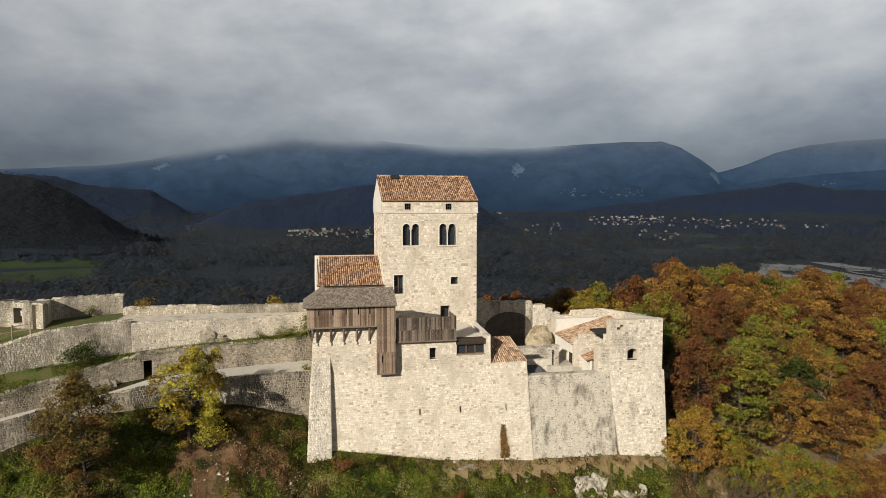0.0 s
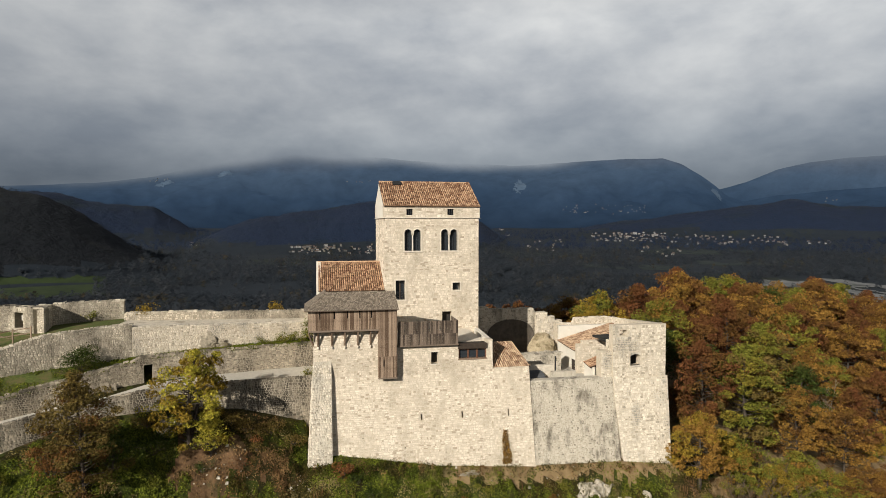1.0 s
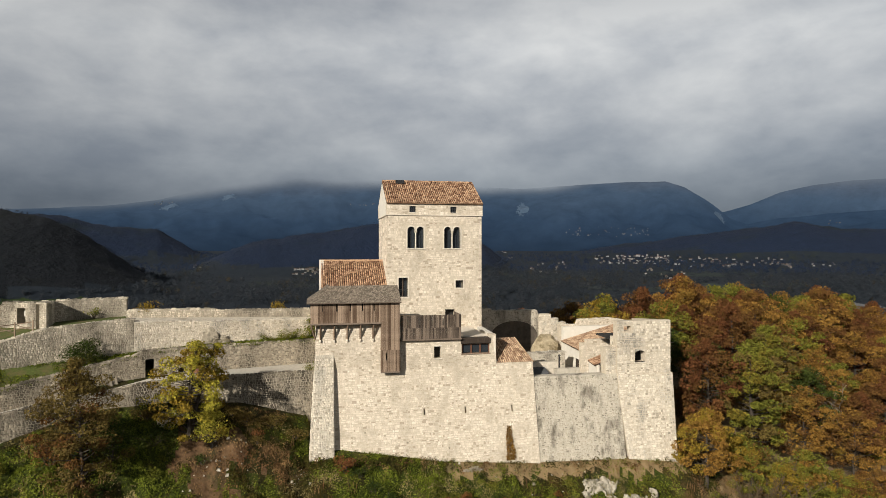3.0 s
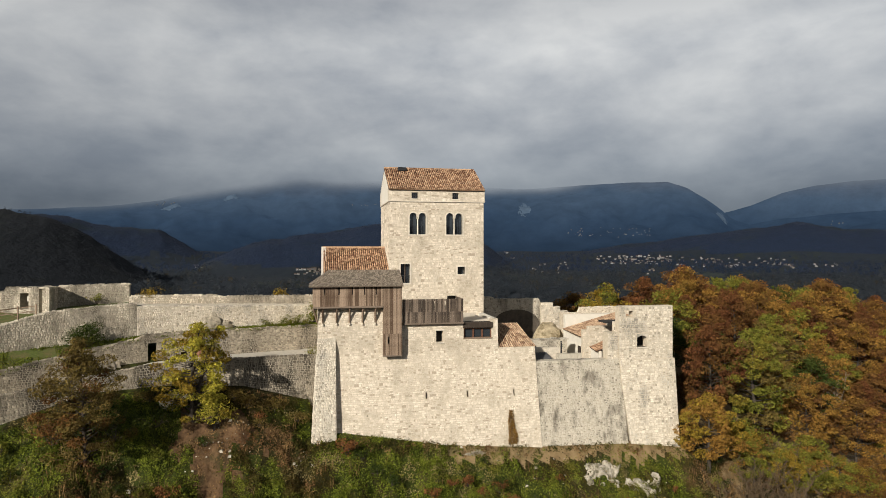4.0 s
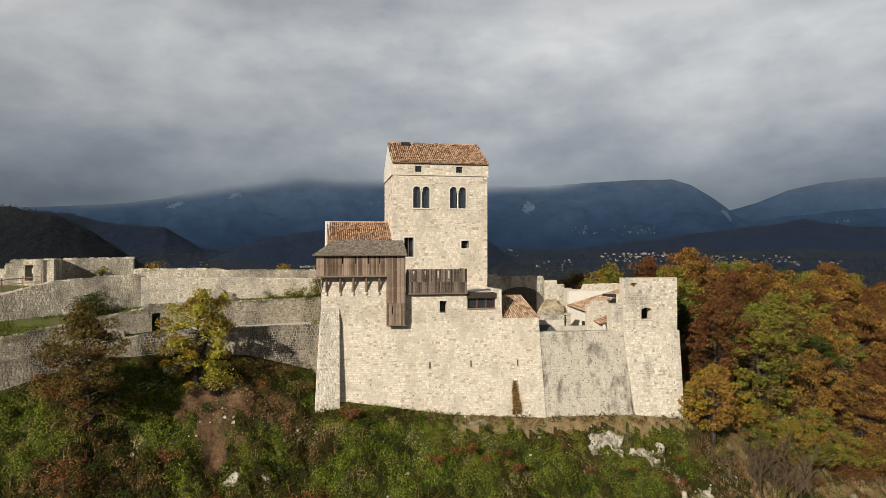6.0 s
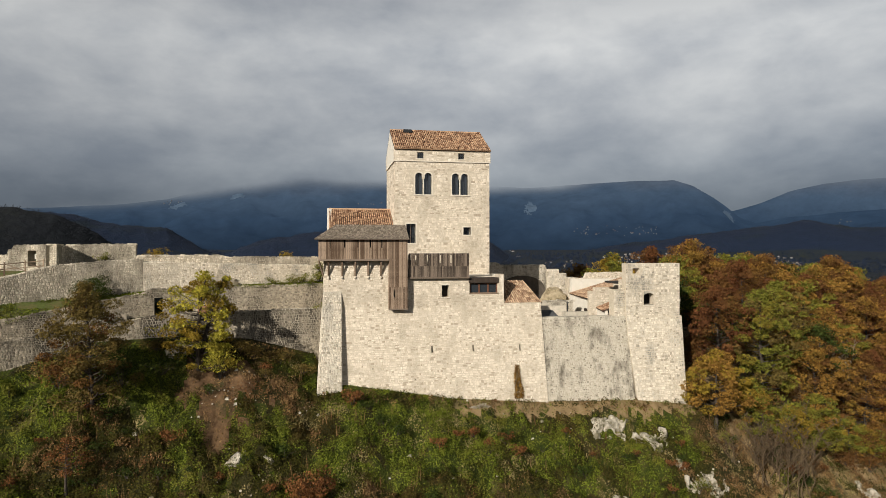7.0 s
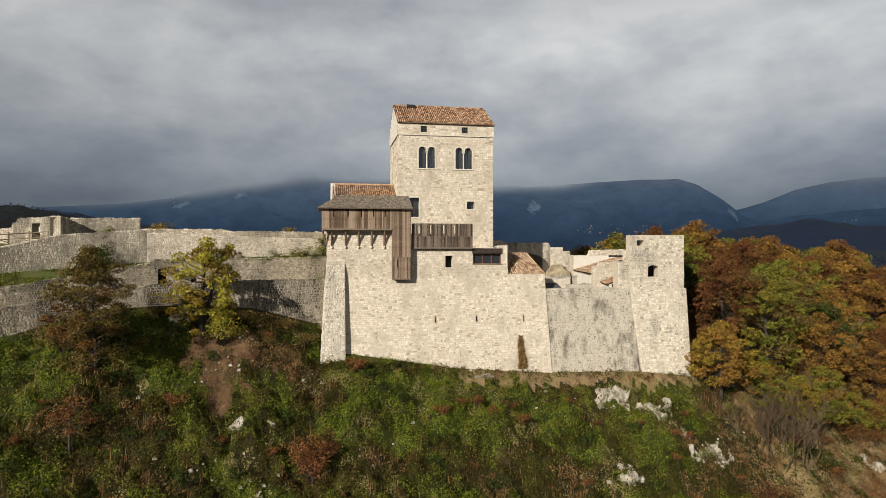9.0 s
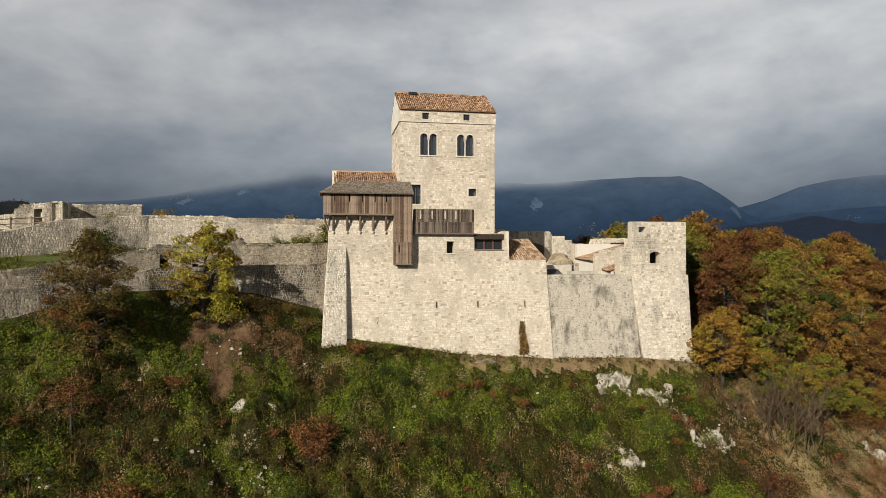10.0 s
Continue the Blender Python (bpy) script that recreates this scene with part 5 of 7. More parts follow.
curtain("wall_bastion", "weathered rubble bastion wall with a rising parapet", W1[:6],
        [(-46, 11.4), (-33, 12.7), (-28.2, 13.97), (-25.4, 14.85), (-22.4, 15.08), (-20.4, 15.28), (-18, 15.42)],
        [(-46, 8.6), (-28, 10.6), (-18, 11.4)], 1.0, RUBBLE_PALE, RUBBLE_JOINT, 101, up=0.4)
curtain("wall_upper", "tall sunlit pale stone curtain wall of the upper ward", W1[5:],
        [(-18, 15.1), (-9, 14.8), (0.4, 14.55)], [(-18, 11.4), (0.4, 11.8)], 1.0, LIME_OLD, LIME_JOINT, 111, width=0.27, tall=0.16, up=0.4)
curtain("wall_parapet", "sunlit rough rubble parapet of the upper ward", PARAPET,
        [(-20.6, 15.66), (-11.3, 15.66), (-11.2, 15.45), (0.4, 15.45)],
        [(-20.6, 13.6), (0.4, 13.4)], 0.9, RUBBLE_PALE, RUBBLE_JOINT, 110)
g0, g1 = along(W2, -16.5), along(W2, -15.74)
q0, q1 = along(W2, -13.6), along(W2, -13.05)
curtain("wall_middle", "rubble retaining wall with a small door above the path", W2,
        [(-45, 8.7), (-27, 10.15), (-25, 10.6), (-21, 11.3), (-19.3, 11.65), (-17.3, 12.0), (-16.9, 12.35), (-10, 12.45), (0, 12.55)],
        [(-45, 5.2), (-27, 7.6), (-16, 9.0), (0, 9.2)], 0.9, RUBBLE_DARK, RUBBLE_JOINT, 102, holes=[(g0, g1, 9.5, 11.6), (q0, q1, 10.02, 10.52)])
curtain("wall_lower", "dark rubble retaining wall below the castle path", W3,
        [(-45, 5.95), (-33, 7.3), (-25.8, 8.75), (-22.8, 9.25), (-19.6, 9.6), (-15.4, 10.25), (-7.5, 10.48), (0, 10.52)],
        [(-45, 1.5), (-33, 3.8), (-25.8, 5.1), (-20, 6.5), (-14, 6.6), (-7, 6.2), (-1, 4.5), (0, 3)], 0.5, RUBBLE_DARK, RUBBLE_JOINT, 103, up=0.15)


def strip(name, a, b, za, zb, mat, label, category, n=60, bumpy=0.0):
    """A ribbon of ground between two lines in plan."""
    pa, ca = plan(a)
    pb, cb = plan(b)
    fa, fb = lerp_at(za), lerp_at(zb)
    verts, faces, m = [], [], 6
    for i in range(n + 1):
        p, q = pa(ca[-1] * i / n)[0], pb(cb[-1] * i / n)[0]
        for k in range(m + 1):
            r = p.lerp(q, k / m)
            z = fa(p.x) * (1 - k / m) + fb(q.x) * k / m
            verts.append((r.x, r.y, z + bumpy * noise.noise((r.x, r.y, 3))))
    faces = [(i * (m + 1) + k, (i + 1) * (m + 1) + k, (i + 1) * (m + 1) + k + 1, i * (m + 1) + k + 1) for i in range(n) for k in range(m)]
    return tagged(raw(name, verts, faces, mat, smooth=True), label, category, kind="structure")


strip("path", W3, W2, [(-45, 5.6), (-25.8, 8.42), (-19.6, 9.25), (-15.4, 9.88), (-7.5, 10.05), (0, 10.08)], [(-45, 5.7), (-27, 8.2), (-19, 9.25), (-16, 9.75), (-11, 9.95), (-6, 10.0), (0, 10.08)], GRAVEL, "pale gravel path along the wall", "path")
strip("terrace", W2, W1, [(-45, 8.5), (-27, 9.95), (-20.5, 11.2), (-16.4, 12.1), (-11, 12.35), (0, 12.45)], [(-46, 9.8), (-28, 11.4), (-24, 11.6), (-18, 12.0), (-12, 12.35), (0.4, 12.75)], GRASS, "narrow grass terrace between the walls", "grass terrace", n=110, bumpy=0.10)
strip("walkway", [(-20.4, 68.6), (-14.7, 70.2), (-9, 71.2), (-4, 72.3), (0.4, 73.3)], PARAPET, [(-20.4, 15.0), (-18.3, 14.95), (-9, 14.6), (0.4, 14.35)], [(-20.6, 14.9), (0.4, 14.5)], WALKSTONE, "worn stone wall walk behind the curtain wall", "walkway", bumpy=0.05)
strip("upper_ward", [(-46, 55.4), (-33, 62.5), (-28, 65.7), (-24.5, 67.5), (-20.3, 68.7)], [(-46, 72), (-38, 80), (-30, 80), (-20.3, 79)], [(-46, 11.0), (-33, 12.4), (-28.4, 13.7), (-25.4, 14.6), (-22.4, 14.9), (-20, 15.0)], [(-46, 12.6), (-36, 14.4), (-30, 14.6), (-20, 14.9)], GRASS, "grassy upper ward behind the curtain wall", "lawn", n=110, bumpy=0.06)

GATE = [(-42, 80.5), (-37, 78.6), (-33, 76.0), (-27.2, 71.8), (-28.0, 76.2)]
a0, a1 = along(GATE, -31.1), along(GATE, -29.95)
curtain("ruined_gate", "ruined rubble gatehouse wall with an arched door and a shaded return", GATE,
        [(-42, 15.4), (-35.5, 15.65), (-33.9, 15.75), (-33.8, 16.3), (-33.1, 16.4), (-33.0, 16.75), (-27.2, 16.82)], [(-42, 13.0), (-27.2, 14.0)], 1.2, RUBBLE_PALE, RUBBLE_JOINT, 104,
        holes=[(a0, a1, 14.6, 16.25)], steps=0.8)
curtain("ruined_gate_back", "ruined rubble wall stub behind the gatehouse", [(-28.0, 76.2), (-21.0, 77.25)],
        [(-28, 16.85), (-21.0, 16.92)], [(-28, 13.8), (-21.0, 14)], 1.0, RUBBLE_PALE, RUBBLE_JOINT, 105)
curtain("back_wall", "shaded grey wall stepping down behind the courtyard", [(18.7, 80.9), (29.4, 80.9), (34, 80.9), (50, 82)],
        [(18.7, 14.6), (22.8, 14.6), (22.9, 14.3), (29.35, 14.3), (29.37, 12.1), (50, 11.8)],
        [(18.7, 6), (50, 6)], 1.0, GREY, GREY_JOINT, 106, up=0.2)
SW = thing("stepped_wall", "sunlit pale wall stepping down beside the courtyard rock", "castle wall", kind="structure", at=(31, 80.7, 8))
before = set(scene.objects)
for sx0, sx1, sz in ((29.36, 31.05, 13.75), (31.05, 32.1, 13.2), (32.1, 33.15, 12.65), (33.15, 34.6, 12.1)):
    part("step_block", box_bm(sx0, sx1, 80.6, 81.9, 7.0, sz, 0.03), LIME_JOINT)
    stones("masonry", sx0, sx1, lambda u: 8.0, lambda u: sz - 0.02, lambda u, z, d: (u, 80.6 - d, z), 0.36, 0.24, LIME_OLD, None, seed=int(sx0 * 10))
for ob in set(scene.objects) - before:
    hang(ob, SW)
curtain("wall_north_east", "pale stepped parapet wall behind the courtyard house", [(31, 77.4), (38, 77.4), (44, 76)],
        [(31, 12.65), (33.6, 12.65), (33.65, 13.3), (38, 13.4), (44, 12.5)], [(31, 6), (44, 4)], 0.8, LIME, LIME_JOINT, 107, up=0.2)


# ---- courtyard fittings and the path fence ----
def build_courtyard():
    tagged(raw("courtyard_floor", [(21.6, 62.6, 8.0), (30.9, 62.6, 8.0), (30.9, 80.5, 8.3), (21.6, 80.5, 8.3)], [(0, 1, 2, 3)], GRAVEL), "pale gravel floor of the courtyard", "courtyard", kind="structure")
    curtain("courtyard_wall", "low grey retaining wall across the courtyard", [(21.6, 70.2), (28.8, 70.2)], [(21.6, 10.2), (28.8, 10.3)], [(21.6, 7.5), (28.8, 7.5)], 1.4, GREY, GREY_JOINT, 109)
    sr = thing("slate_roof", "small dark slate lean-to roof in the courtyard", "roof", at=(24, 64, 8))
    before = set(scene.objects)
    a, b, c, d = Vector((22.3, 62.9, 9.4)), Vector((24.1, 62.9, 9.45)), Vector((23.9, 63.9, 9.95)), Vector((22.3, 63.9, 9.95))
    n = Vector((0, 0, 0.1))
    raw("slate_cover", [a, b, c, d, a - n, b - n, c - n, d - n], [(0, 1, 2, 3), (7, 6, 5, 4), (0, 4, 5, 1), (1, 5, 6, 2), (2, 6, 7, 3), (3, 7, 4, 0)], SLATE)
    part("support_wall", box_bm(21.8, 25.6, 64.3, 64.9, 8.0, 10.35, 0.05), WALKSTONE)
    part("side_wall", box_bm(25.0, 27.8, 63.6, 64.1, 8.0, 9.75), GREY_JOINT)
    for ob in set(scene.objects) - before:
        hang(ob, sr)
    fp = thing("flue_pipe", "black metal flue pipe with a cap", "pipe", at=(27.2, 68, 8))
    bm = bmesh.new()
    bmesh.ops.create_cone(bm, cap_ends=True, segments=12, radius1=0.09, radius2=0.09, depth=2.3)
    bmesh.ops.translate(bm, vec=(0, 0, 1.15), verts=bm.verts)
    part("pipe", bm, IRON, fp)
    bm = bmesh.new()
    bmesh.ops.create_cone(bm, cap_ends=True, segments=12, radius1=0.17, radius2=0.03, depth=0.14)
    bmesh.ops.translate(bm, vec=(0, 0, 2.42), verts=bm.verts)
    part("cap", bm, IRON, fp)
    # blind arch in the back wall, a flat face coloured dark for its recess's shade
    ar = thing("blind_arch", "dark blind arch in the shaded back wall", "arch", kind="structure", at=(25.9, 80.8, 8))
    verts, faces = [], []
    for k in range(17):
        ang = math.pi * k / 16
        x, z = -math.cos(ang) * 3.0, math.sin(ang) ** 0.8 * 2.3 + 2.3
        verts += [(x, 0.0, z), (x * 1.1, -0.10, z * 1.07), (x, 0.06, 0.0)]
    for k in range(16):
        i = 3 * k
        faces += [(i, i + 1, i + 4, i + 3), (i + 2, i, i + 3, i + 5)]
    raw("arch_face", verts, faces, DARKSTONE, ar)
    # rail fence beside the ramp
    fe = thing("rail_fence", "weathered wooden rail fence beside the ramp", "fence", at=(-29.6, 68.6, 13.85))
    pts = [(-2.4, -1.2, 0), (-0.9, -0.3, 0.15), (0.6, 0.5, 0.3), (2.0, 1.1, 0.45)]
    for a, b in zip(pts, pts[1:]):
        for h in (0.45, 0.95):
            part("rail", beam_bm((a[0], a[1], a[2] + h), (b[0], b[1], b[2] + h), 0.07, 0.09), WOOD, fe)
        part("brace", beam_bm((a[0], a[1], a[2] + 0.95), (b[0], b[1], b[2] + 0.1), 0.06, 0.07), WOOD, fe)
    for a in pts:
        part("post", box_bm(a[0] - 0.06, a[0] + 0.06, a[1] - 0.06, a[1] + 0.06, a[2] - 0.3, a[2] + 1.15, 0.01), WOOD, fe)


build_courtyard()


# ---- vegetation ----
def tube(verts, faces, pts, radii, sides=6):
    """A tapering round limb through the points."""
    k0 = len(verts)
    for i, p in enumerate(pts):
        d = (pts[min(i + 1, len(pts) - 1)] - pts[max(i - 1, 0)]).normalized()
        side = d.cross(Vector((0.3, 0.9, 0.2))).normalized()
        up = side.cross(d)
        for s in range(sides):
            a = 2 * math.pi * s / sides
            verts.append(p + (side * math.cos(a) + up * math.sin(a)) * radii[i])
    for i in range(len(pts) - 1):
        for s in range(sides):
            a, b = k0 + i * sides + s, k0 + i * sides + (s + 1) % sides
            faces.append((a, b, b + sides, a + sides))


def leaf_cloud(rng, verts, faces, centre, radius, count, size, flat=0.6):
    for _ in range(count):
        while True:
            v = Vector((rng.uniform(-1, 1), rng.uniform(-1, 1), rng.uniform(-1, 1)))
            if 0.02 < v.length < 1:
                break
        v = v.normalized() * v.length ** 0.6
        p = centre + Vector((v.x * radius, v.y * radius, v.z * radius * flat))
        n = Vector((rng.gauss(0, 0.6) + v.x * 0.5, rng.gauss(0, 0.6) + v.y * 0.5, rng.gauss(0.45, 0.5))).normalized()
        a = n.orthogonal().normalized()
        a.rotate(Matrix.Rotation(rng.uniform(0, 6.28), 3, n))
        b = n.cross(a)
        s = size * rng.uniform(0.6, 1.3)
        k = len(verts)
        verts += [p - a * s * 0.5 - b * s * 0.24, p + b * s * 0.5 + n * s * 0.08, p + a * s * 0.5 - b * s * 0.24]
        faces.append((k, k + 1, k + 2))


def make_tree(name, label, kind, seed, height=10.0, spread=3.0, bare=0.32, clumps=44, leaves=95, size=0.26, lean=0.0, clump_r=0.95, trunk_r=0.17, forks=1, bark=None, second=None, share=0.4):
    """A tree standing at the origin: crooked trunk, limbs that end in clumps, and the clumps' leaves."""
    rng = random.Random(seed)
    tree = thing(name, label, "tree", "autumn trees of the wood" if label.endswith("in the wood") else "")
    tv, tf, lv, lf, mv, mf = [], [], [], [], [], []
    stems = []
    for f in range(forks):
        turn = 6.28 * f / forks + rng.uniform(0, 1)
        out = 0 if forks == 1 else spread * 0.3
        pts = [Vector((0, 0, -0.4))]
        for k in range(1, 7):
            t = k / 6
            pts.append(Vector((lean * height * t * t + out * t * math.cos(turn) + rng.uniform(-0.12, 0.12) * height * 0.08, out * t * math.sin(turn) + rng.uniform(-0.1, 0.1) * height * 0.1, height * 0.86 * t)))
        tube(tv, tf, pts, [trunk_r * (1.25 - 1.08 * k / 6) for k in range(7)], 6)
        stems.append(pts)
    for c in range(clumps):
        t = bare + (1 - bare) * ((c + rng.random()) / clumps)
        stem = stems[c % forks]
        i = min(5, int(t * 0.95 * 6))
        root = stem[i].lerp(stem[i + 1], t * 0.95 * 6 - i)
        q = (t - bare) / (1 - bare)
        reach = spread * (math.sin(math.pi * min(1, 0.22 + q * 0.80)) ** 0.7) * rng.uniform(0.35, 1.18)
        ang = c * 2.4 + rng.uniform(-0.5, 0.5)
        tip = root + Vector((math.cos(ang) * reach, math.sin(ang) * reach, rng.uniform(0.0, 0.12) * height + 0.1 * reach))
        mid = root.lerp(tip, 0.5) + Vector((0, 0, -0.06 * reach))
        r = trunk_r * 0.34 * (1.1 - q)
        tube(tv, tf, [root, mid, tip], [r + 0.015, r * 0.6 + 0.01, 0.012], 3)
        cr = clump_r * rng.uniform(0.6, 1.25)
        other = second and rng.random() < share
        leaf_cloud(rng, mv if other else lv, mf if other else lf, tip, cr, int(leaves * rng.uniform(0.6, 1.3)), size, rng.uniform(0.45, 0.75))
    raw("trunk", tv, tf, bark or BARK, tree, smooth=True)
    crown = raw("crown", lv, lf, LEAF[kind], tree)
    tagged(crown, kind="stuff")
    if second:
        tagged(raw("crown", mv, mf, LEAF[second], tree), kind="stuff")
    return tree


def make_bare_tree(name, label, seed, height, spread, stems, mat, trunk_r=0.09, foot=0.25):
    rng = random.Random(seed)
    tree = thing(name, label, "tree")
    tv, tf = [], []
    for s in range(stems):
        ang, out = rng.uniform(0, 6.28), rng.uniform(0.25, 1.0) * spread
        h = height * rng.uniform(0.6, 1.0)
        root = Vector((rng.uniform(-1, 1) * foot, rng.uniform(-1, 1) * foot, -0.5))
        pts = [root]
        for k in range(1, 6):
            t = k / 5
            pts.append(root + Vector((math.cos(ang) * out * t ** 1.3 + rng.uniform(-0.3, 0.3), math.sin(ang) * out * t ** 1.3 + rng.uniform(-0.3, 0.3), h * t)))
        tube(tv, tf, pts, [trunk_r * (1 - 0.85 * k / 5) for k in range(6)], 5)
        for b in range(20):
            t = rng.uniform(0.25, 0.98)
            i = min(4, int(t * 5))
            root = pts[i].lerp(pts[i + 1], t * 5 - i)
            a2 = rng.uniform(0, 6.28)
            ln = rng.uniform(0.12, 0.3) * height * (1.15 - t)
            tip = root + Vector((math.cos(a2) * ln * 0.7, math.sin(a2) * ln * 0.7, ln * 0.8))
            tube(tv, tf, [root, root.lerp(tip, 0.5) + Vector((0, 0, -0.03)), tip], [0.026, 0.018, 0.009], 3)
            for _ in range(4):
                st = root.lerp(tip, rng.uniform(0.3, 0.9))
                e = st + Vector((rng.uniform(-0.4, 0.4), rng.uniform(-0.4, 0.4), rng.uniform(0.1, 0.5))) * ln * 0.6
                tube(tv, tf, [st, e], [0.015, 0.007], 3)
    raw("branchwork", tv, tf, mat, tree, smooth=True)
    return tree


def make_shrub(name, label, kind, seed, radius, tall, clumps=9, leaves=70, size=0.17):
    rng = random.Random(seed)
    sh = thing(name, label, "shrub", "bushes at the wood edge" if label.endswith("wood edge") else "low shrubs of the slope" if label.endswith("on the slope") and label.startswith("low") else "")
    tv, tf, lv, lf = [], [], [], []
    for c in range(clumps):
        a, r = rng.uniform(0, 6.28), radius * rng.uniform(0.1, 0.85)
        tip = Vector((math.cos(a) * r, math.sin(a) * r, tall * rng.uniform(0.3, 0.85)))
        tube(tv, tf, [Vector((0, 0, -0.2)), tip * 0.5 + Vector((0, 0, 0.1)), tip], [0.035, 0.02, 0.008], 4)
        leaf_cloud(rng, lv, lf, tip, radius * rng.uniform(0.3, 0.5), int(leaves * rng.uniform(0.6, 1.3)), size, 0.75)
    raw("stem", tv, tf, BARK, sh, smooth=True)
    tagged(raw("foliage", lv, lf, LEAF[kind], sh), kind="stuff")
    return sh


def set_at(ob, x, y, z=None, turn=0.0, scale=1.0):
    ob.matrix_basis = pose(x, y, ground_height(x, y) if z is None else z, 0, 0, turn) @ Matrix.Scale(scale, 4)
    return ob


def again(ob, x, y, z=None, turn=0.0, scale=1.0, tall=1.0):
    zz = ground_height(x, y) if z is None else z
    c = copy_thing(ob, pose(x, y, zz, 0, 0, turn))
    c.scale = (scale, scale, scale * tall)
    return c


# trees and bushes on the slope west of the castle
set_at(make_tree("walnut_tree", "leaning yellow-green tree growing on the slope below the wall", "lime", 5, 9.2, 3.5, 0.02, 90, 160, 0.25, 0.13, 0.72, 0.20, forks=3, second="yellow", share=0.42), -10.9, 59.2)
set_at(make_tree("thin_brown_tree", "thin olive-brown tree with russet lower leaves below the wall", "olive", 6, 10.6, 3.2, 0.04, 104, 215, 0.21, -0.06, 0.80, 0.13, second="brown", share=0.15), -18.3, 55.2)
set_at(make_tree("sapling", "small sapling with rust leaves on the slope", "russet", 7, 4.6, 1.7, 0.4, 24, 60, 0.15, 0.02, 0.55, 0.10, second="brown"), -18.2, 49.8)
set_at(make_shrub("lime_bush", "yellow-green suckers round the leaning tree", "lime", 19, 1.8, 3.4, 18, 90, 0.18), -9.0, 58.7)
set_at(make_shrub("rust_bush", "rust-brown bush on the grassy slope", "russet", 8, 2.1, 4.2, 30, 110, 0.16), -1.2, 50.6)
set_at(make_shrub("red_bush", "reddish bush low on the slope", "russet", 9, 2.6, 2.6, 22, 70, 0.18), -13.6, 45.2)
set_at(make_shrub("dark_bush", "dark green bush at the foot of the upper wall", "dark", 10, 2.0, 2.5, 30, 130, 0.17), -21.9, 66.4, 11.3)
set_at(make_shrub("brown_bush", "rusty brown bush under the thin tree", "brown", 12, 2.4, 3.4, 18, 50, 0.18), -20.8, 55.6)
set_at(make_shrub("green_bush", "dark bush under the thin tree", "dark", 13, 2.5, 3.4, 26, 90, 0.18), -16.4, 56.4)
set_at(make_shrub("green_bush", "dark bush on the shaded bank", "dark", 16, 2.2, 1.6, 22, 80, 0.17), -13.6, 58.0)
low_brown = make_shrub("bank_bush", "low dark brown bush on the bank below the wall", "olive", 51, 1.5, 1.1, 18, 80, 0.15)
set_at(low_brown, -6.3, 60.7)
for bx, by, sc in ((-4.0, 61.2, 1.0), (-2.0, 61.0, 0.9), (-7.6, 61.3, 0.9), (-14.6, 60.2, 0.9), (-21.8, 56.8, 1.1), (-5.2, 59.8, 0.7)):
    again(low_brown, bx, by, None, bx * 70, sc)
ivy = make_shrub("terrace_bush", "small green bush on the wall terrace", "green", 14, 0.9, 1.1, 10, 60, 0.13)
set_at(ivy, -3.6, 71.5, 12.5)
for bx, by, bz, sc in ((-2.3, 71.6, 12.5, 1.1), (-5.4, 70.9, 12.4, 0.8), (-3.0, 70.8, 12.5, 0.6), (-0.4, 72.2, 12.7, 1.6), (-1.2, 71.0, 12.6, 0.8), (-0.6, 66.2, 9.9, 0.9), (-24.0, 76.2, 14.9, 1.0), (-4.4, 70.4, 12.4, 0.6), (-0.5, 72.4, 14.0, 1.0)):
    again(ivy, bx, by, bz, bx * 50, sc)
gold = make_shrub("golden_bush", "golden autumn bush behind the curtain wall", "yellow", 15, 1.5, 1.9, 16, 60, 0.2)
set_at(gold, -18.5, 76.5, 14.6)
again(gold, -4.3, 79.5, 14.4, 40, 0.9)
again(gold, -15.5, 77.0, 14.3, 80, 0.7)
again(gold, 0.2, 86.5, 12.0, 80, 1.0)

def build_creeper():
    cr = thing("creeper", "dry brown creeper climbing the palace wall", "creeper", at=(18.75, main_y(2) - 0.1, 1.9))
    rng = random.Random(3)
    v, f, tv, tf = [], [], [], []
    for k in range(900):
        t = rng.random() ** 1.3
        x, z = rng.uniform(-0.5, 0.5) * (1 - t * 0.6) + 0.06 * math.sin(t * 7), t * 3.1
        p = Vector((18.75 + x, main_y(1.9 + z) - 0.07 - rng.uniform(0, 0.1), 1.9 + z)) - Vector(cr.location)
        leaf_cloud(rng, v, f, p, 0.05, 1, 0.2)
    for k in range(6):
        pts = [Vector((18.75 + (k - 2.5) * 0.14 * (1 - t * 0.7), main_y(1.9 + t * 3) - 0.05, 1.8 + t * 3)) - Vector(cr.location) for t in (0, 0.3, 0.6, 0.9)]
        tube(tv, tf, pts, [0.03, 0.022, 0.015, 0.008], 4)
    raw("stem", tv, tf, BARK, cr)
    tagged(raw("foliage", v, f, LEAF["ochre"], cr), kind="stuff")
    nb = thing("notice_board", "small white notice board in the ruined gate arch", "sign", at=(-30.2, 74.6, 14.6))
    part("board", box_bm(-0.2, 0.2, -0.02, 0.02, 0.75, 1.3, 0.005), PLASTER, nb)
    part("post", box_bm(-0.03, 0.03, 0.02, 0.06, 0, 1.2), IRON, nb)


build_creeper()
hatch = thing("wooden_hatch", "faded red-brown wooden hatch in the rubble wall", "hatch", at=(-12.15, 67.98, 9.78))
for k in range(5):
    part("board", box_bm(-0.45 + k * 0.18, -0.28 + k * 0.18, -0.03, 0.03, 0.0, 0.84, 0.005), HATCH_RED, hatch)
part("hatch_frame", box_bm(-0.52, 0.52, -0.01, 0.05, 0.84, 0.95), WOOD_DARK, hatch)

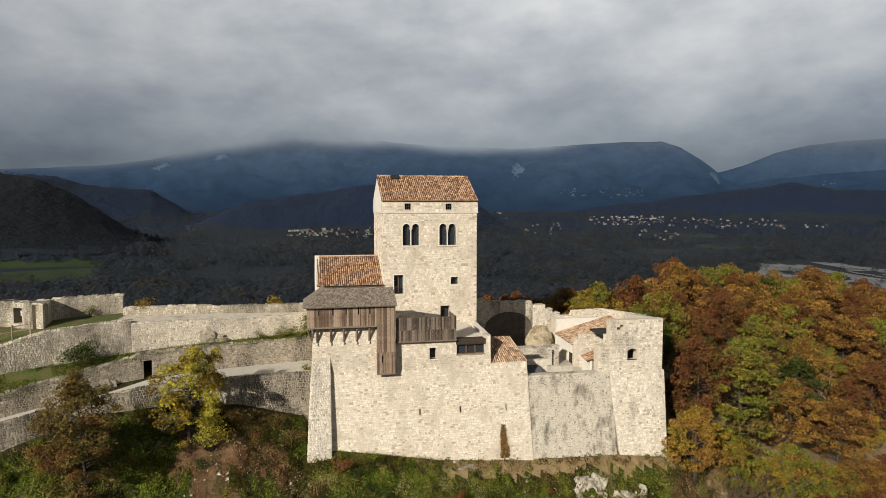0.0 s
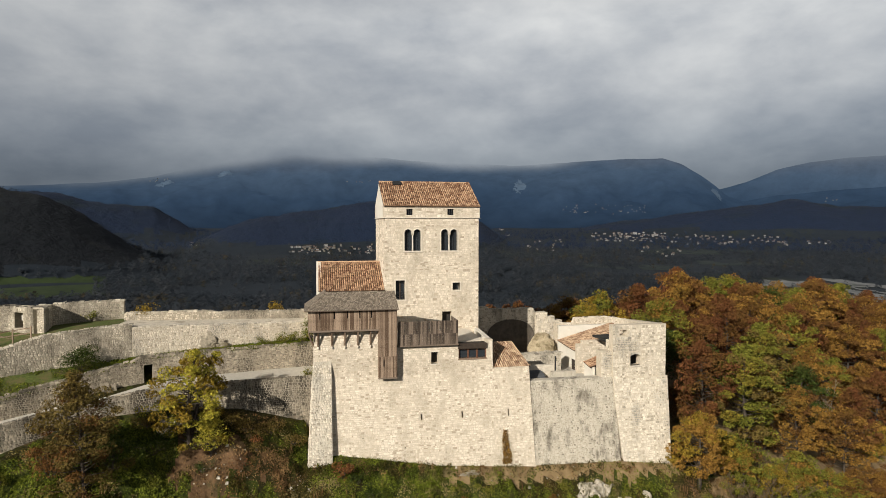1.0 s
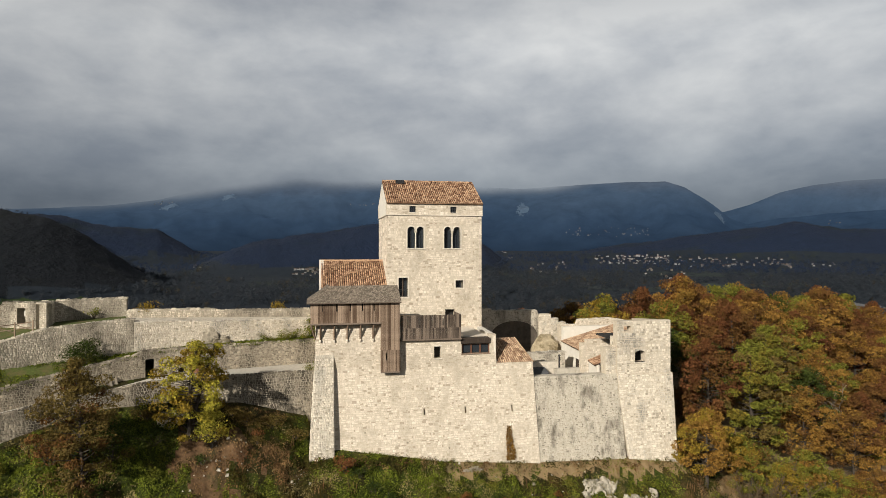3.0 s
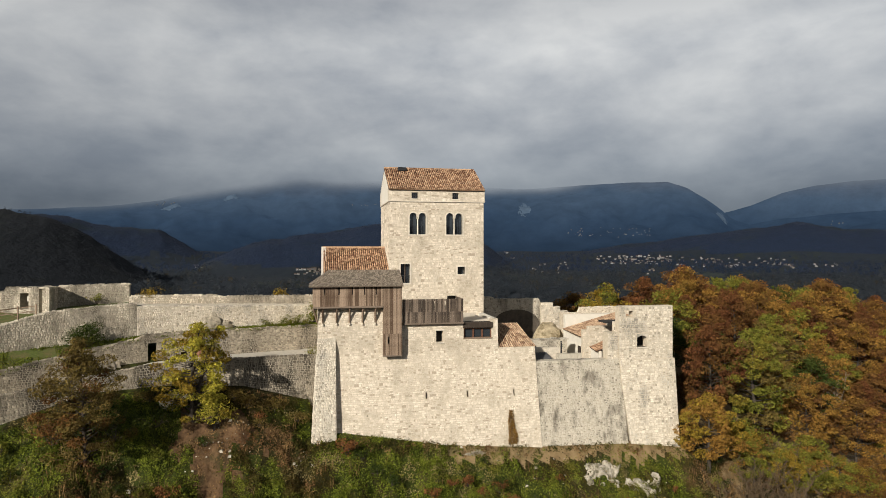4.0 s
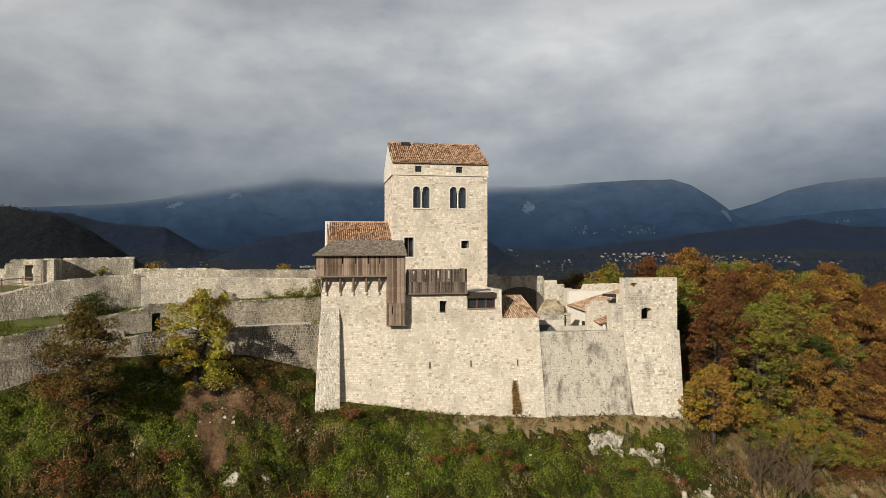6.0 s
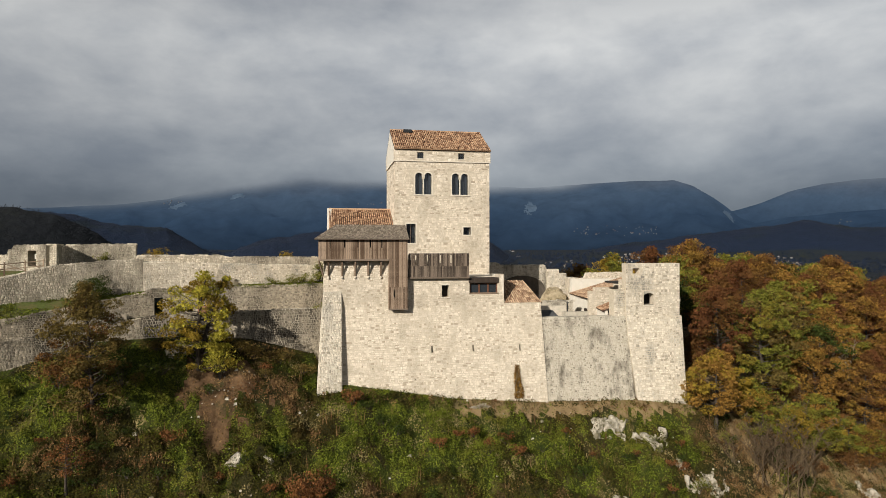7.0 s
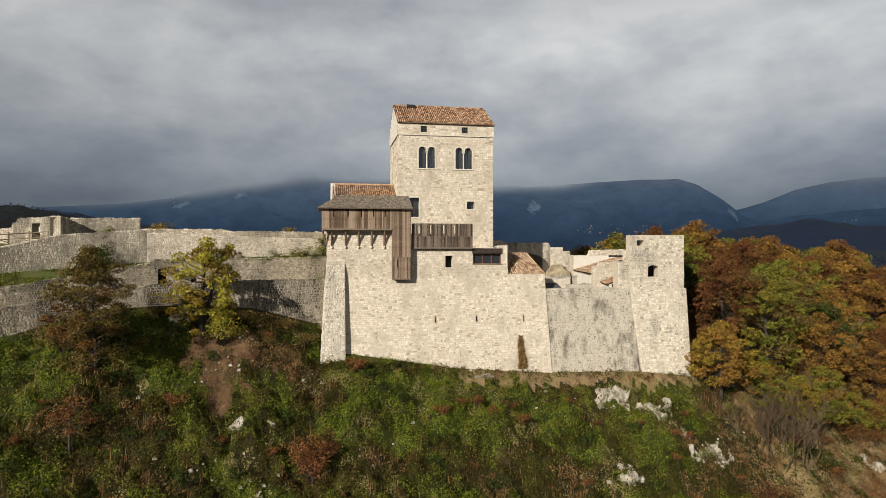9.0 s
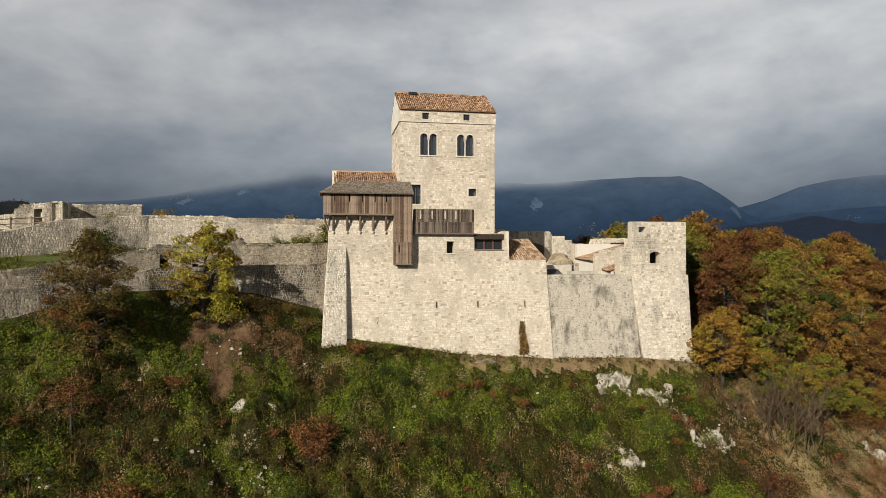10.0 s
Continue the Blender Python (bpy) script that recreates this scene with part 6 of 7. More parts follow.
# the wood east of the castle
set_at(make_tree("oak_tree", "ochre-leaved oak standing beside the tower", "ochre", 21, 8.8, 3.3, 0.2, 64, 140, 0.33, 0.0, 0.95, 0.2, second="yellow", share=0.3), 38.9, 57.6, None, 0, 0.92)
GREENS = [make_tree("green_tree", "tall yellow-green autumn tree in the wood", "green", 22, 14.0, 3.9, 0.14, 80, 135, 0.36, 0.0, 1.0, 0.24, second="olive", share=0.25),
          make_tree("green_tree", "tall yellow-green autumn tree in the wood", "green", 23, 11.0, 3.4, 0.16, 60, 135, 0.35, 0.03, 0.98, 0.2, second="ochre", share=0.25)]
RUSTS = [make_tree("rust_tree", "rust-brown autumn tree in the wood", "rust", 24, 12.0, 3.6, 0.2, 66, 110, 0.36, 0.0, 0.98, 0.16, second="brown", share=0.4),
         make_tree("brown_tree", "brown-leaved autumn tree in the wood", "brown", 25, 12.5, 4.1, 0.18, 72, 115, 0.37, 0.0, 1.05, 0.17, second="ochre", share=0.35)]
OCHRES = [make_tree("ochre_tree", "ochre autumn tree in the wood", "ochre", 26, 11.5, 4.2, 0.18, 70, 115, 0.37, 0.0, 1.05, 0.17, second="brown", share=0.35),
          make_tree("golden_tree", "golden-leaved autumn tree in the wood", "yellow", 27, 9.5, 3.4, 0.16, 58, 115, 0.34, 0.0, 0.95, 0.16, second="green", share=0.3)]
DARKS = [make_tree("dark_tree", "dark green tree in the wood", "dark", 28, 11.0, 3.4, 0.18, 58, 110, 0.33, 0.0, 1.0, 0.2)]
set_at(GREENS[0], 48.5, 63.5, None, 20)
set_at(RUSTS[0], 43.6, 64.5, None, 50, 0.98)
set_at(GREENS[1], 50.5, 58.0, None, 10, 0.7)
set_at(OCHRES[0], 58.0, 66.5, None, 10, 0.85)
set_at(OCHRES[1], 43.8, 59.0, None, 80, 0.55)
set_at(RUSTS[1], 67.5, 69.0, None, 10, 0.85)
set_at(DARKS[0], 47.0, 69.0, None, 10, 0.8)
again(DARKS[0], 84.0, 104.0, None, 60, 1.25)
again(GREENS[1], 103.5, 112.0, None, 30, 1.35)
again(GREENS[1], 45.6, 76.5, None, 130, 1.05)
again(OCHRES[1], 41.5, 86.5, None, 30, 1.1)
again(DARKS[0], 41.0, 70.0, None, 200, 0.85)
rng = random.Random(77)
spots = [(48.5, 63.5), (43.6, 64.5), (50.5, 58), (58, 66.5), (43.8, 59), (67.5, 69), (62, 66.5), (47, 69), (84, 104), (103.5, 112), (45.6, 76.5), (41.5, 86.5), (41, 70), (37.9, 57.4)]
tries = 0
while len(spots) < 118 and tries < 6000:
    tries += 1
    x, y = rng.uniform(40, 165), rng.uniform(60, 150)
    edge = BASE_Y(x) + (2 if x > 55 else 5)
    if y < edge or y > BACK_Y(x) + 22 or (x < 43 and y < 84):
        continue
    if math.atan2(x, y) > YAW0 + radians(40) or any((x - a) ** 2 + (y - b) ** 2 < (3.6 + 0.012 * y) ** 2 for a, b in spots):
        continue
    spots.append((x, y))
    pick = rng.random()
    kind = RUSTS[0] if pick < 0.34 else RUSTS[1] if pick < 0.62 else OCHRES[0] if pick < 0.80 else OCHRES[1] if pick < 0.85 else GREENS[0] if pick < 0.91 else GREENS[1] if pick < 0.96 else DARKS[0]
    again(kind, x, y, None, rng.uniform(0, 360), rng.uniform(0.8, 1.12) * (0.86 if kind is GREENS[0] else 1.0) * (1 + 0.26 * min(1.0, max(0.0, y - 74) / 26)), rng.uniform(0.9, 1.1))
for x, y, s in ((37, 93, 0.9), (40, 95, 1.0), (36.5, 99, 1.0)):
    again(rng.choice((OCHRES[0], RUSTS[1], OCHRES[1], RUSTS[0])), x, y, None, rng.uniform(0, 360), s)
for x, y, s in ((28.5, 108, 1.25), (31.0, 109, 1.35), (33.8, 108, 1.3), (36.6, 110, 1.4), (39.5, 108, 1.3), (42.5, 104, 1.2)):
    again(RUSTS[0] if x < 37 else OCHRES[1], x, y, None, rng.uniform(0, 360), s)
UNDER = set_at(make_shrub("undergrowth_bush", "brown undergrowth bush at the wood edge", "brown", 41, 2.2, 3.0, 20, 80, 0.24), 46, 60.5)
UNDERG = set_at(make_shrub("undergrowth_bush", "olive undergrowth bush at the wood edge", "green", 42, 2.2, 3.2, 20, 80, 0.24), 49.5, 60.0)
for k in range(46):
    x = rng.uniform(41, 84)
    y = BASE_Y(x) + (rng.uniform(-2.5, 9) if x < 52 else rng.uniform(3, 11))
    if 58 < x < 64.5:
        continue
    again(rng.choice((UNDER, UNDER, UNDERG, OCHRES[1], RUSTS[1]) if x > 52 else (UNDER, UNDERG)), x, y, None, rng.uniform(0, 360), rng.uniform(0.6, 1.15) if x < 52 else rng.uniform(0.4, 0.7))
for x, y, s, kind in ((43.6, 57.0, 0.50, GREENS[1]), (46.8, 57.2, 0.55, OCHRES[1]), (49.6, 57.8, 0.5, GREENS[1]), (53.5, 59.8, 0.55, OCHRES[1])):
    again(kind, x, y, None, x * 37, s)
for x, y, s, kind in ((57.2, 60.6, 0.5, GREENS[1]), (60.2, 62.0, 0.42, OCHRES[1]), (63.2, 63.2, 0.45, RUSTS[1]), (67.0, 65.0, 0.5, RUSTS[1]), (71.0, 67.0, 0.5, OCHRES[0]), (75.0, 69.0, 0.5, RUSTS[0]),
                      (55.2, 59.0, 0.8, UNDER), (58.6, 61.2, 1.1, UNDER), (61.6, 62.6, 1.1, UNDERG), (65.2, 63.6, 0.9, UNDER), (69.0, 65.4, 0.9, UNDER), (73.0, 67.4, 0.9, UNDER), (59.0, 59.8, 0.7, UNDER), (66.5, 62.6, 0.7, UNDER), (70.5, 64.0, 0.7, UNDER)):
    again(kind, x, y, None, x * 53, s)
set_at(make_bare_tree("bare_birch", "leafless pale birch standing in the wood edge", 31, 12.5, 2.4, 7, BARE_BARK, 0.06), 69.0, 74.5)
BUSH = set_at(make_bare_tree("bare_thicket", "leafless grey thicket on the rocky slope", 32, 6.4, 4.4, 16, TWIG, 0.045, 1.8), 43.8, 53.2, None, 0, 1.4)
again(BUSH, 41.2, 54.2, None, 120, 1.0)
LOW = make_shrub("slope_shrub", "low rust shrub on the slope", "russet", 33, 0.9, 1.1, 9, 46, 0.14)
set_at(LOW, 16.2, 55.4)
again(LOW, 13.4, 56.0, None, 50, 0.9)
again(LOW, 28.6, 54.6, None, 90, 0.6)
for bx, by, sc in ((11.9, 55.6, 0.7), (14.6, 55.0, 0.8), (17.2, 54.6, 1.0), (22.4, 56.4, 0.6), (24.6, 55.2, 0.5), (31.8, 54.0, 0.7), (33.6, 55.4, 0.6)):
    again(LOW, bx, by, None, bx * 90, sc)
GREENLOW = set_at(make_shrub("low_shrub", "low green shrub on the slope", "green", 34, 0.9, 1.0, 9, 60, 0.14), 10.8, 56.2)
DARKLOW = set_at(make_shrub("low_shrub", "low dark green bramble on the slope", "dark", 35, 1.0, 0.9, 9, 70, 0.14), 4.0, 57.4)
set_at(make_shrub("red_shrub", "dark red shrub at the rocky slope", "rust", 36, 3.2, 2.6, 24, 70, 0.18), 37.8, 49.6)
for k in range(150):
    x = rng.uniform(-30, 52)
    y = BASE_Y(x) - rng.uniform(0.8, 17) * (1 if x < 38 else 0.6)
    again(rng.choice((GREENLOW, DARKLOW, DARKLOW, DARKLOW, LOW)), x, y, None, rng.uniform(0, 360), rng.uniform(0.45, 1.35))


def spray(rng, v, f, p, n, size):
    """One small spray of leaves facing along n."""
    side = n.orthogonal().normalized()
    side.rotate(Matrix.Rotation(rng.uniform(0, 6.283), 3, n))
    up = n.cross(side)
    s = size * rng.uniform(0.6, 1.4)
    k = len(v)
    v += [p - side * s * 0.5 - up * s * 0.3, p + side * s * 0.5 - up * s * 0.3, p + up * s * 0.6 + n * s * 0.12]
    f.append((k, k + 1, k + 2))


def lie(x, y):
    """Height and tilt of the ground."""
    z = ground_height(x, y)
    return z, (ground_height(x + 0.3, y) - z) / 0.3, (ground_height(x, y + 0.3) - z) / 0.3


def sward(rng, v, f, x, y, radius, count, size):
    """Short herbage lying close to the sloping ground."""
    z, gx, gy = lie(x, y)
    for _ in range(count):
        a, q = rng.uniform(0, 6.283), radius * math.sqrt(rng.random())
        dx, dy = math.cos(a) * q, math.sin(a) * q
        p = Vector((x + dx, y + dy, z + dx * gx + dy * gy + rng.uniform(0.0, 0.12)))
        spray(rng, v, f, p, Vector((rng.gauss(-gx, 0.36), rng.gauss(-gy, 0.36), 1.0)).normalized(), size)


def mound(rng, v, f, x, y, radius, tall, leaves, size):
    """A rounded hummock of brambles set into the slope, leaves all over it."""
    z0, gx, gy = lie(x, y)
    for _ in range(leaves):
        a, h = rng.uniform(0, 6.283), rng.random() ** 0.8
        q = math.sqrt(max(0.0, 1 - h * h)) * rng.uniform(0.7, 1.1)
        dx, dy = math.cos(a) * q * radius * 1.15, math.sin(a) * q * radius
        h *= rng.uniform(0.8, 1.12)
        p = Vector((x + dx, y + dy - 0.25 * h * tall, z0 + dx * gx + dy * gy + h * tall - 0.04))
        n = Vector((math.cos(a) * q + rng.gauss(0, 0.36), math.sin(a) * q - 0.25 + rng.gauss(0, 0.36), h + 0.25 + rng.gauss(0, 0.3))).normalized()
        spray(rng, v, f, p, n, size)


def build_cover():
    """Herbage, hummocks of bramble and dry stalks over the slope, each kind one joined mesh."""
    rng = random.Random(91)
    sets = {k: ([], []) for k in ("green", "dark", "dry", "straw")}

    def kind_at(x, y, d, blur):
        m = patch(x, y) + rng.uniform(-blur, blur) + (0.20 if 0.6 < d < 4 else 0) + (0.25 if 0 < x < 20 and 0.4 < d < 6 else 0)
        if -9.5 < x < -0.7 and d < 4.6:      # the shaded bank below the path is brown and half bare
            m -= 0.36
        soil = bare_soil(x, y)
        if soil < 1.3:
            m = min(m - 0.5, -0.6) if soil < 1 else m - 0.5
        if x > 38:
            m -= 0.85
        if d > 14 and x < 36:
            m -= 0.22
        return ("green" if m > 0.14 else "dark" if m > -0.56 else "dry"), soil

    for _ in range(34000):
        x = rng.uniform(-46, 74)
        d = rng.uniform(0, 1) ** 0.9 * (17.5 if x < 40 else 20) - (0.9 if 0 < x < 37 else 0)
        y = BASE_Y(x) - d + (0.25 if d < 0.3 else 0)
        if (x > 62 and d > 14) or (12 < x < 37 and -1 < d < 1.0 and rng.random() < 0.6):
            continue
        kind, soil = kind_at(x, y, d, 0.22)
        if soil < 1 and rng.random() < 0.62:
            continue
        z = ground_height(x, y)
        if soil > 1 and noise.noise((x * 0.22, y * 0.34, 21)) + 0.6 * noise.noise((x * 0.8, y * 1.0, 12)) > (0.12 if x > 38 else 0.20 if 7 < x and d < 4.5 else 0.44):
            kind = "straw"
        v, f = sets[kind]
        if rng.random() < (0.22 if kind in ("green", "dark") else 0.45):   # upright blades
            for _b in range(7):
                a = rng.uniform(0, 6.28)
                h, w = rng.uniform(0.18, 0.48), 0.026
                o = Vector((x + rng.uniform(-0.3, 0.3), y + rng.uniform(-0.3, 0.3), z - 0.04))
                side = Vector((math.cos(a), math.sin(a), 0))
                k = len(v)
                v += [o - side * w, o + side * w, o + Vector((rng.uniform(-0.2, 0.2), rng.uniform(-0.25, 0.15), h))]
                f.append((k, k + 1, k + 2))
        else:
            sward(rng, v, f, x, y, 0.44, 15, 0.125)
    for _ in range(7600):
        x = rng.uniform(-44, 62)
        d = rng.uniform(0.15, 17.5)
        y = BASE_Y(x) - d
        if noise.noise((x * 0.30, y * 0.42, 31)) + 0.5 * noise.noise((x * 0.9, y * 1.1, 17)) < -0.12:
            continue
        kind, soil = kind_at(x, y, d, 0.30)
        if soil < 1.05 or (12 < x < 37 and d < 1.3 and rng.random() < 0.75) or (x > 40 and rng.random() < 0.4):
            continue
        radius = rng.choice((0.22, 0.28, 0.34, 0.42, 0.52, 0.7)) * rng.uniform(0.85, 1.2)
        tall = radius * (rng.uniform(0.7, 1.15) if kind == "dark" else rng.uniform(0.5, 0.85))
        mound(rng, *sets[kind], x, y, radius, tall, int(14 + 130 * radius * radius + 26 * radius), 0.125)
    for _ in range(330):   # ragged growth along the foot of the walls
        x = rng.uniform(-0.5, 38)
        d = rng.uniform(-0.45, 0.5)
        kind = rng.choice(("green", "dark", "dark", "dry") if x < 13 or x > 29 else ("dark", "dry", "straw"))
        if 13 < x < 37 and rng.random() < 0.65:
            continue
        radius = rng.uniform(0.16, 0.4)
        mound(rng, *sets[kind], x, BASE_Y(x) - d, radius, radius * rng.uniform(0.8, 1.5), int(16 + 170 * radius * radius), 0.12)
    v, f = sets["dry"]
    for _ in range(700):   # tall dry stalks
        x = rng.uniform(-40, 56)
        y = BASE_Y(x) - rng.uniform(1, 22)
        if patch(x, y) > 0.25:
            continue
        z = ground_height(x, y)
        for _b in range(rng.randint(2, 5)):
            o = Vector((x + rng.uniform(-0.3, 0.3), y + rng.uniform(-0.3, 0.3), z))
            k = len(v)
            v += [o - Vector((0.02, 0, 0)), o + Vector((0.02, 0, 0)), o + Vector((rng.uniform(-0.2, 0.2), rng.uniform(-0.2, 0.2), rng.uniform(0.6, 1.5)))]
            f.append((k, k + 1, k + 2))
    for kind, name, mat, label, category in (("green", "grass", COVER_GREEN, "bright green grass and herbs on the slope", "grass"),
                                             ("straw", "straw_grass", COVER_STRAW, "pale straw-coloured tufts on the slope", "grass"),
                                             ("dry", "dry_grass", COVER_DRY, "dry straw-brown grass on the slope", "grass"),
                                             ("dark", "bramble", COVER_DARK, "dark green brambles on the slope", "bramble")):
        tagged(raw(name, *sets[kind], mat), label, category, kind="stuff")


COVER_GREEN = leaf_material("slope_grass", (0.040, 0.055, 0.006), (0.165, 0.188, 0.021), (0.140, 0.118, 0.022))
COVER_DARK = leaf_material("slope_bramble", (0.017, 0.019, 0.004), (0.080, 0.070, 0.014), (0.080, 0.046, 0.016))
COVER_DRY = leaf_material("slope_dry_grass", (0.090, 0.052, 0.021), (0.265, 0.165, 0.068), (0.125, 0.048, 0.020))
COVER_STRAW = leaf_material("slope_straw", (0.115, 0.087, 0.032), (0.31, 0.246, 0.108), (0.165, 0.138, 0.045))
build_cover()


def build_lawn():
    """Short grass on the terrace and the upper ward."""
    rng = random.Random(29)
    v, f = [], []
    p1, c1 = plan(W1)
    p2, c2 = plan(W2)
    top1 = lerp_at([(-46, 9.8), (-28, 11.4), (-24, 11.6), (-18, 12.0), (-12, 12.35), (0.4, 12.75)])
    top2 = lerp_at([(-45, 8.5), (-27, 9.95), (-20.5, 11.2), (-16.4, 12.1), (-11, 12.35), (0, 12.45)])
    for _ in range(5200):
        s, k = rng.random(), rng.random()
        a, b = p2(c2[-1] * s)[0], p1(c1[-1] * s)[0]
        q = a.lerp(b, k)
        z = top2(a.x) * (1 - k) + top1(b.x) * k
        if noise.noise((q.x * 0.5, q.y * 0.5, 3)) < -0.25:
            continue
        leaf_cloud(rng, v, f, Vector((q.x, q.y, z + 0.06)), 0.28, 7, 0.12, 0.5)
    tagged(raw("terrace_grass", v, f, COVER_GREEN), "tufted grass on the wall terrace", "grass", kind="stuff")


build_lawn()


# ---- rocks ----
def make_rock(name, label, x, y, size, seed, mat, sink=0.35, turn=0.0, z=None, rough=1.0):
    bm = bmesh.new()
    bmesh.ops.create_icosphere(bm, subdivisions=4, radius=1)
    for v in bm.verts:
        p = v.co.copy()
        n = noise.noise(p * 1.3 + Vector((seed, 0, 0))) * 0.45 + noise.noise(p * 3.1 + Vector((0, seed, 0))) * 0.30 + noise.noise(p * 7 + Vector((0, 0, seed))) * 0.17 + noise.noise(p * 15 + Vector((0, seed, seed))) * 0.08
        q = p * (1 + n * rough)
        for ax in range(3):  # break it into ledges
            q[ax] = 0.7 * q[ax] + 0.3 * round(q[ax] * 3) / 3
        v.co = Vector((q.x * size[0], q.y * size[1], q.z * size[2]))
    ob = part(name, bm, mat)
    zz = ground_height(x, y) if z is None else z
    ob.matrix_basis = pose(x, y, zz + size[2] * (0.5 - sink), 0, 0, turn)
    return tagged(ob, label, "rock")


def make_outcrop(x, y, wide, tall, seed):
    """A ledge of bedrock breaking out of the slope, ragged at its edges, lying along the hillside."""
    verts, faces, nu, nv = [], [], 44, 34
    for jv in range(nv + 1):
        for iu in range(nu + 1):
            a, b = 2.4 * iu / nu - 1.2, 2.4 * jv / nv - 1.2
            px_, py_ = x + a * wide, y + b * tall * 0.72
            q = (px_ * 1.1, py_ * 1.1, seed)
            rag = 1.15 * (a * a + b * b) + 1.25 * noise.noise((px_ * 0.8, py_ * 1.3, seed)) + 0.7 * noise.noise((px_ * 2.3, py_ * 2.9, seed)) + 0.3 * noise.noise((px_ * 6, py_ * 6, seed))
            lift = 0.38 - 0.62 * max(0.0, rag) + 0.22 * noise.noise(q)
            lift += 0.10 * abs(noise.noise((px_ * 2.6, py_ * 3.2, seed + 3))) + 0.06 * noise.noise((px_ * 8, py_ * 8, seed))
            step = lift * 7
            lift = (0.55 * lift + 0.45 * (math.floor(step) + min(1.0, (step % 1) * 3)) / 7) * min(1.2, 0.5 + 0.5 * min(wide, tall))
            verts.append((px_, py_ - 0.75 * lift, ground_height(px_, py_) - 0.02 + 0.7 * lift))
    n = nu + 1
    faces = [(j * n + i, j * n + i + 1, (j + 1) * n + i + 1, (j + 1) * n + i) for j in range(nv) for i in range(nu)]
    return tagged(raw("rock", verts, faces, ROCK), "white limestone outcrop in the grassy slope", "rock", "limestone outcrops")


for x, y, w, t, seed in ((-7.1, 53.2, 1.4, 0.6, 1), (30.8, 56.0, 2.8, 1.1, 2), (27.0, 57.0, 2.3, 1.5, 3), (34.9, 53.0, 2.2, 1.5, 5), (26.0, 51.7, 1.2, 1.3, 7),
                         (60.6, 61.8, 1.0, 1.3, 8), (56.2, 56.8, 1.8, 1.5, 9), (-4.3, 53.2, 0.5, 0.4, 12), (33.0, 54.2, 0.8, 0.5, 11)):
    make_outcrop(x, y, w, t, seed)
make_rock("rock", "pale boulder behind the leaning tree", -12.6, 60.3, (1.0, 0.8, 1.0), 10, ROCK)
make_rock("rock", "lichened boulder against the curtain wall", -10.6, 70.6, (1.6, 0.5, 1.2), 21, ROCK_OLD, z=12.4)
make_rock("rock", "rubble heap on the wall terrace", -19.7, 65.5, (1.1, 0.3, 0.8), 22, RUBBLE_DARK, z=9.3)
make_rock("rock", "brown bedrock outcrop in the courtyard", 29.2, 77.6, (1.9, 1.4, 2.2), 23, ROCK_TAN, z=8.9, rough=0.3)
make_rock("rock", "pale ledge at the foot of the palace wall", 14.6, 58.9, (1.1, 0.4, 0.3), 25, ROCK_OLD, z=1.25)


def build_rubble():
    rng = random.Random(17)
    verts, faces = [], []
    spots = [(-7.6, 49.4, 1.7, 46), (-4.9, 49.5, 1.9, 60), (-11.2, 49.8, 0.9, 14), (-19.4, 46.9, 1.3, 30), (-8.6, 58.0, 2.6, 26), (20, 58.4, 7, 30), (-1.6, 57.9, 1.0, 14), (26.0, 51.5, 0.8, 8), (-7.5, 57.2, 1.6, 10), (5, 52, 22, 30), (38, 54, 8, 14)]
    for cx, cy, spread, count in spots:
        for _ in range(count):
            x, y = cx + rng.gauss(0, spread * 0.6), cy + rng.gauss(0, min(spread, 3) * 0.4)
            s = rng.uniform(0.04, 0.10) * (1.9 if rng.random() < 0.25 else 1.0)
            c = Vector((x, y, ground_height(x, y) + s * 0.3))
            k = len(verts)
            for dx, dy, dz in ((-1, -1, -1), (1, -1, -1), (1, 1, -1), (-1, 1, -1), (-0.7, -0.7, 0.7), (0.7, -0.7, 0.7), (0.7, 0.7, 0.7), (-0.7, 0.7, 0.7)):
                verts.append(c + Vector((dx * rng.uniform(0.6, 1.3), dy * rng.uniform(0.6, 1.3), dz * rng.uniform(0.4, 0.9))) * s)
            faces += [(k, k + 1, k + 5, k + 4), (k + 1, k + 2, k + 6, k + 5), (k + 2, k + 3, k + 7, k + 6), (k + 3, k, k + 4, k + 7), (k + 4, k + 5, k + 6, k + 7)]
    tagged(raw("rubble", verts, faces, ROCK), "loose white limestone rubble on the slope", "rubble", kind="stuff")


build_rubble()


# ---- the valley: woods and villages ----
def on_land(px, py):
    """Ground place seen from the start of the flight at a bearing and dip."""
    az, slope = bearing(px), (370 - py) / 1119.7 * math.cos(math.atan((px - 784) / 1119.7))
    r = 500.0
    while r < 4300:
        x, y = r * math.sin(az), r * math.cos(az)
        h = ground_height(x, y) if r < 3550 else -999
        if r > 3110:
            h = max(h, mountain_height(az, r))
        if 26.6 + r * slope <= h:
            return x, y, h, r
        r *= 1.006
    return None


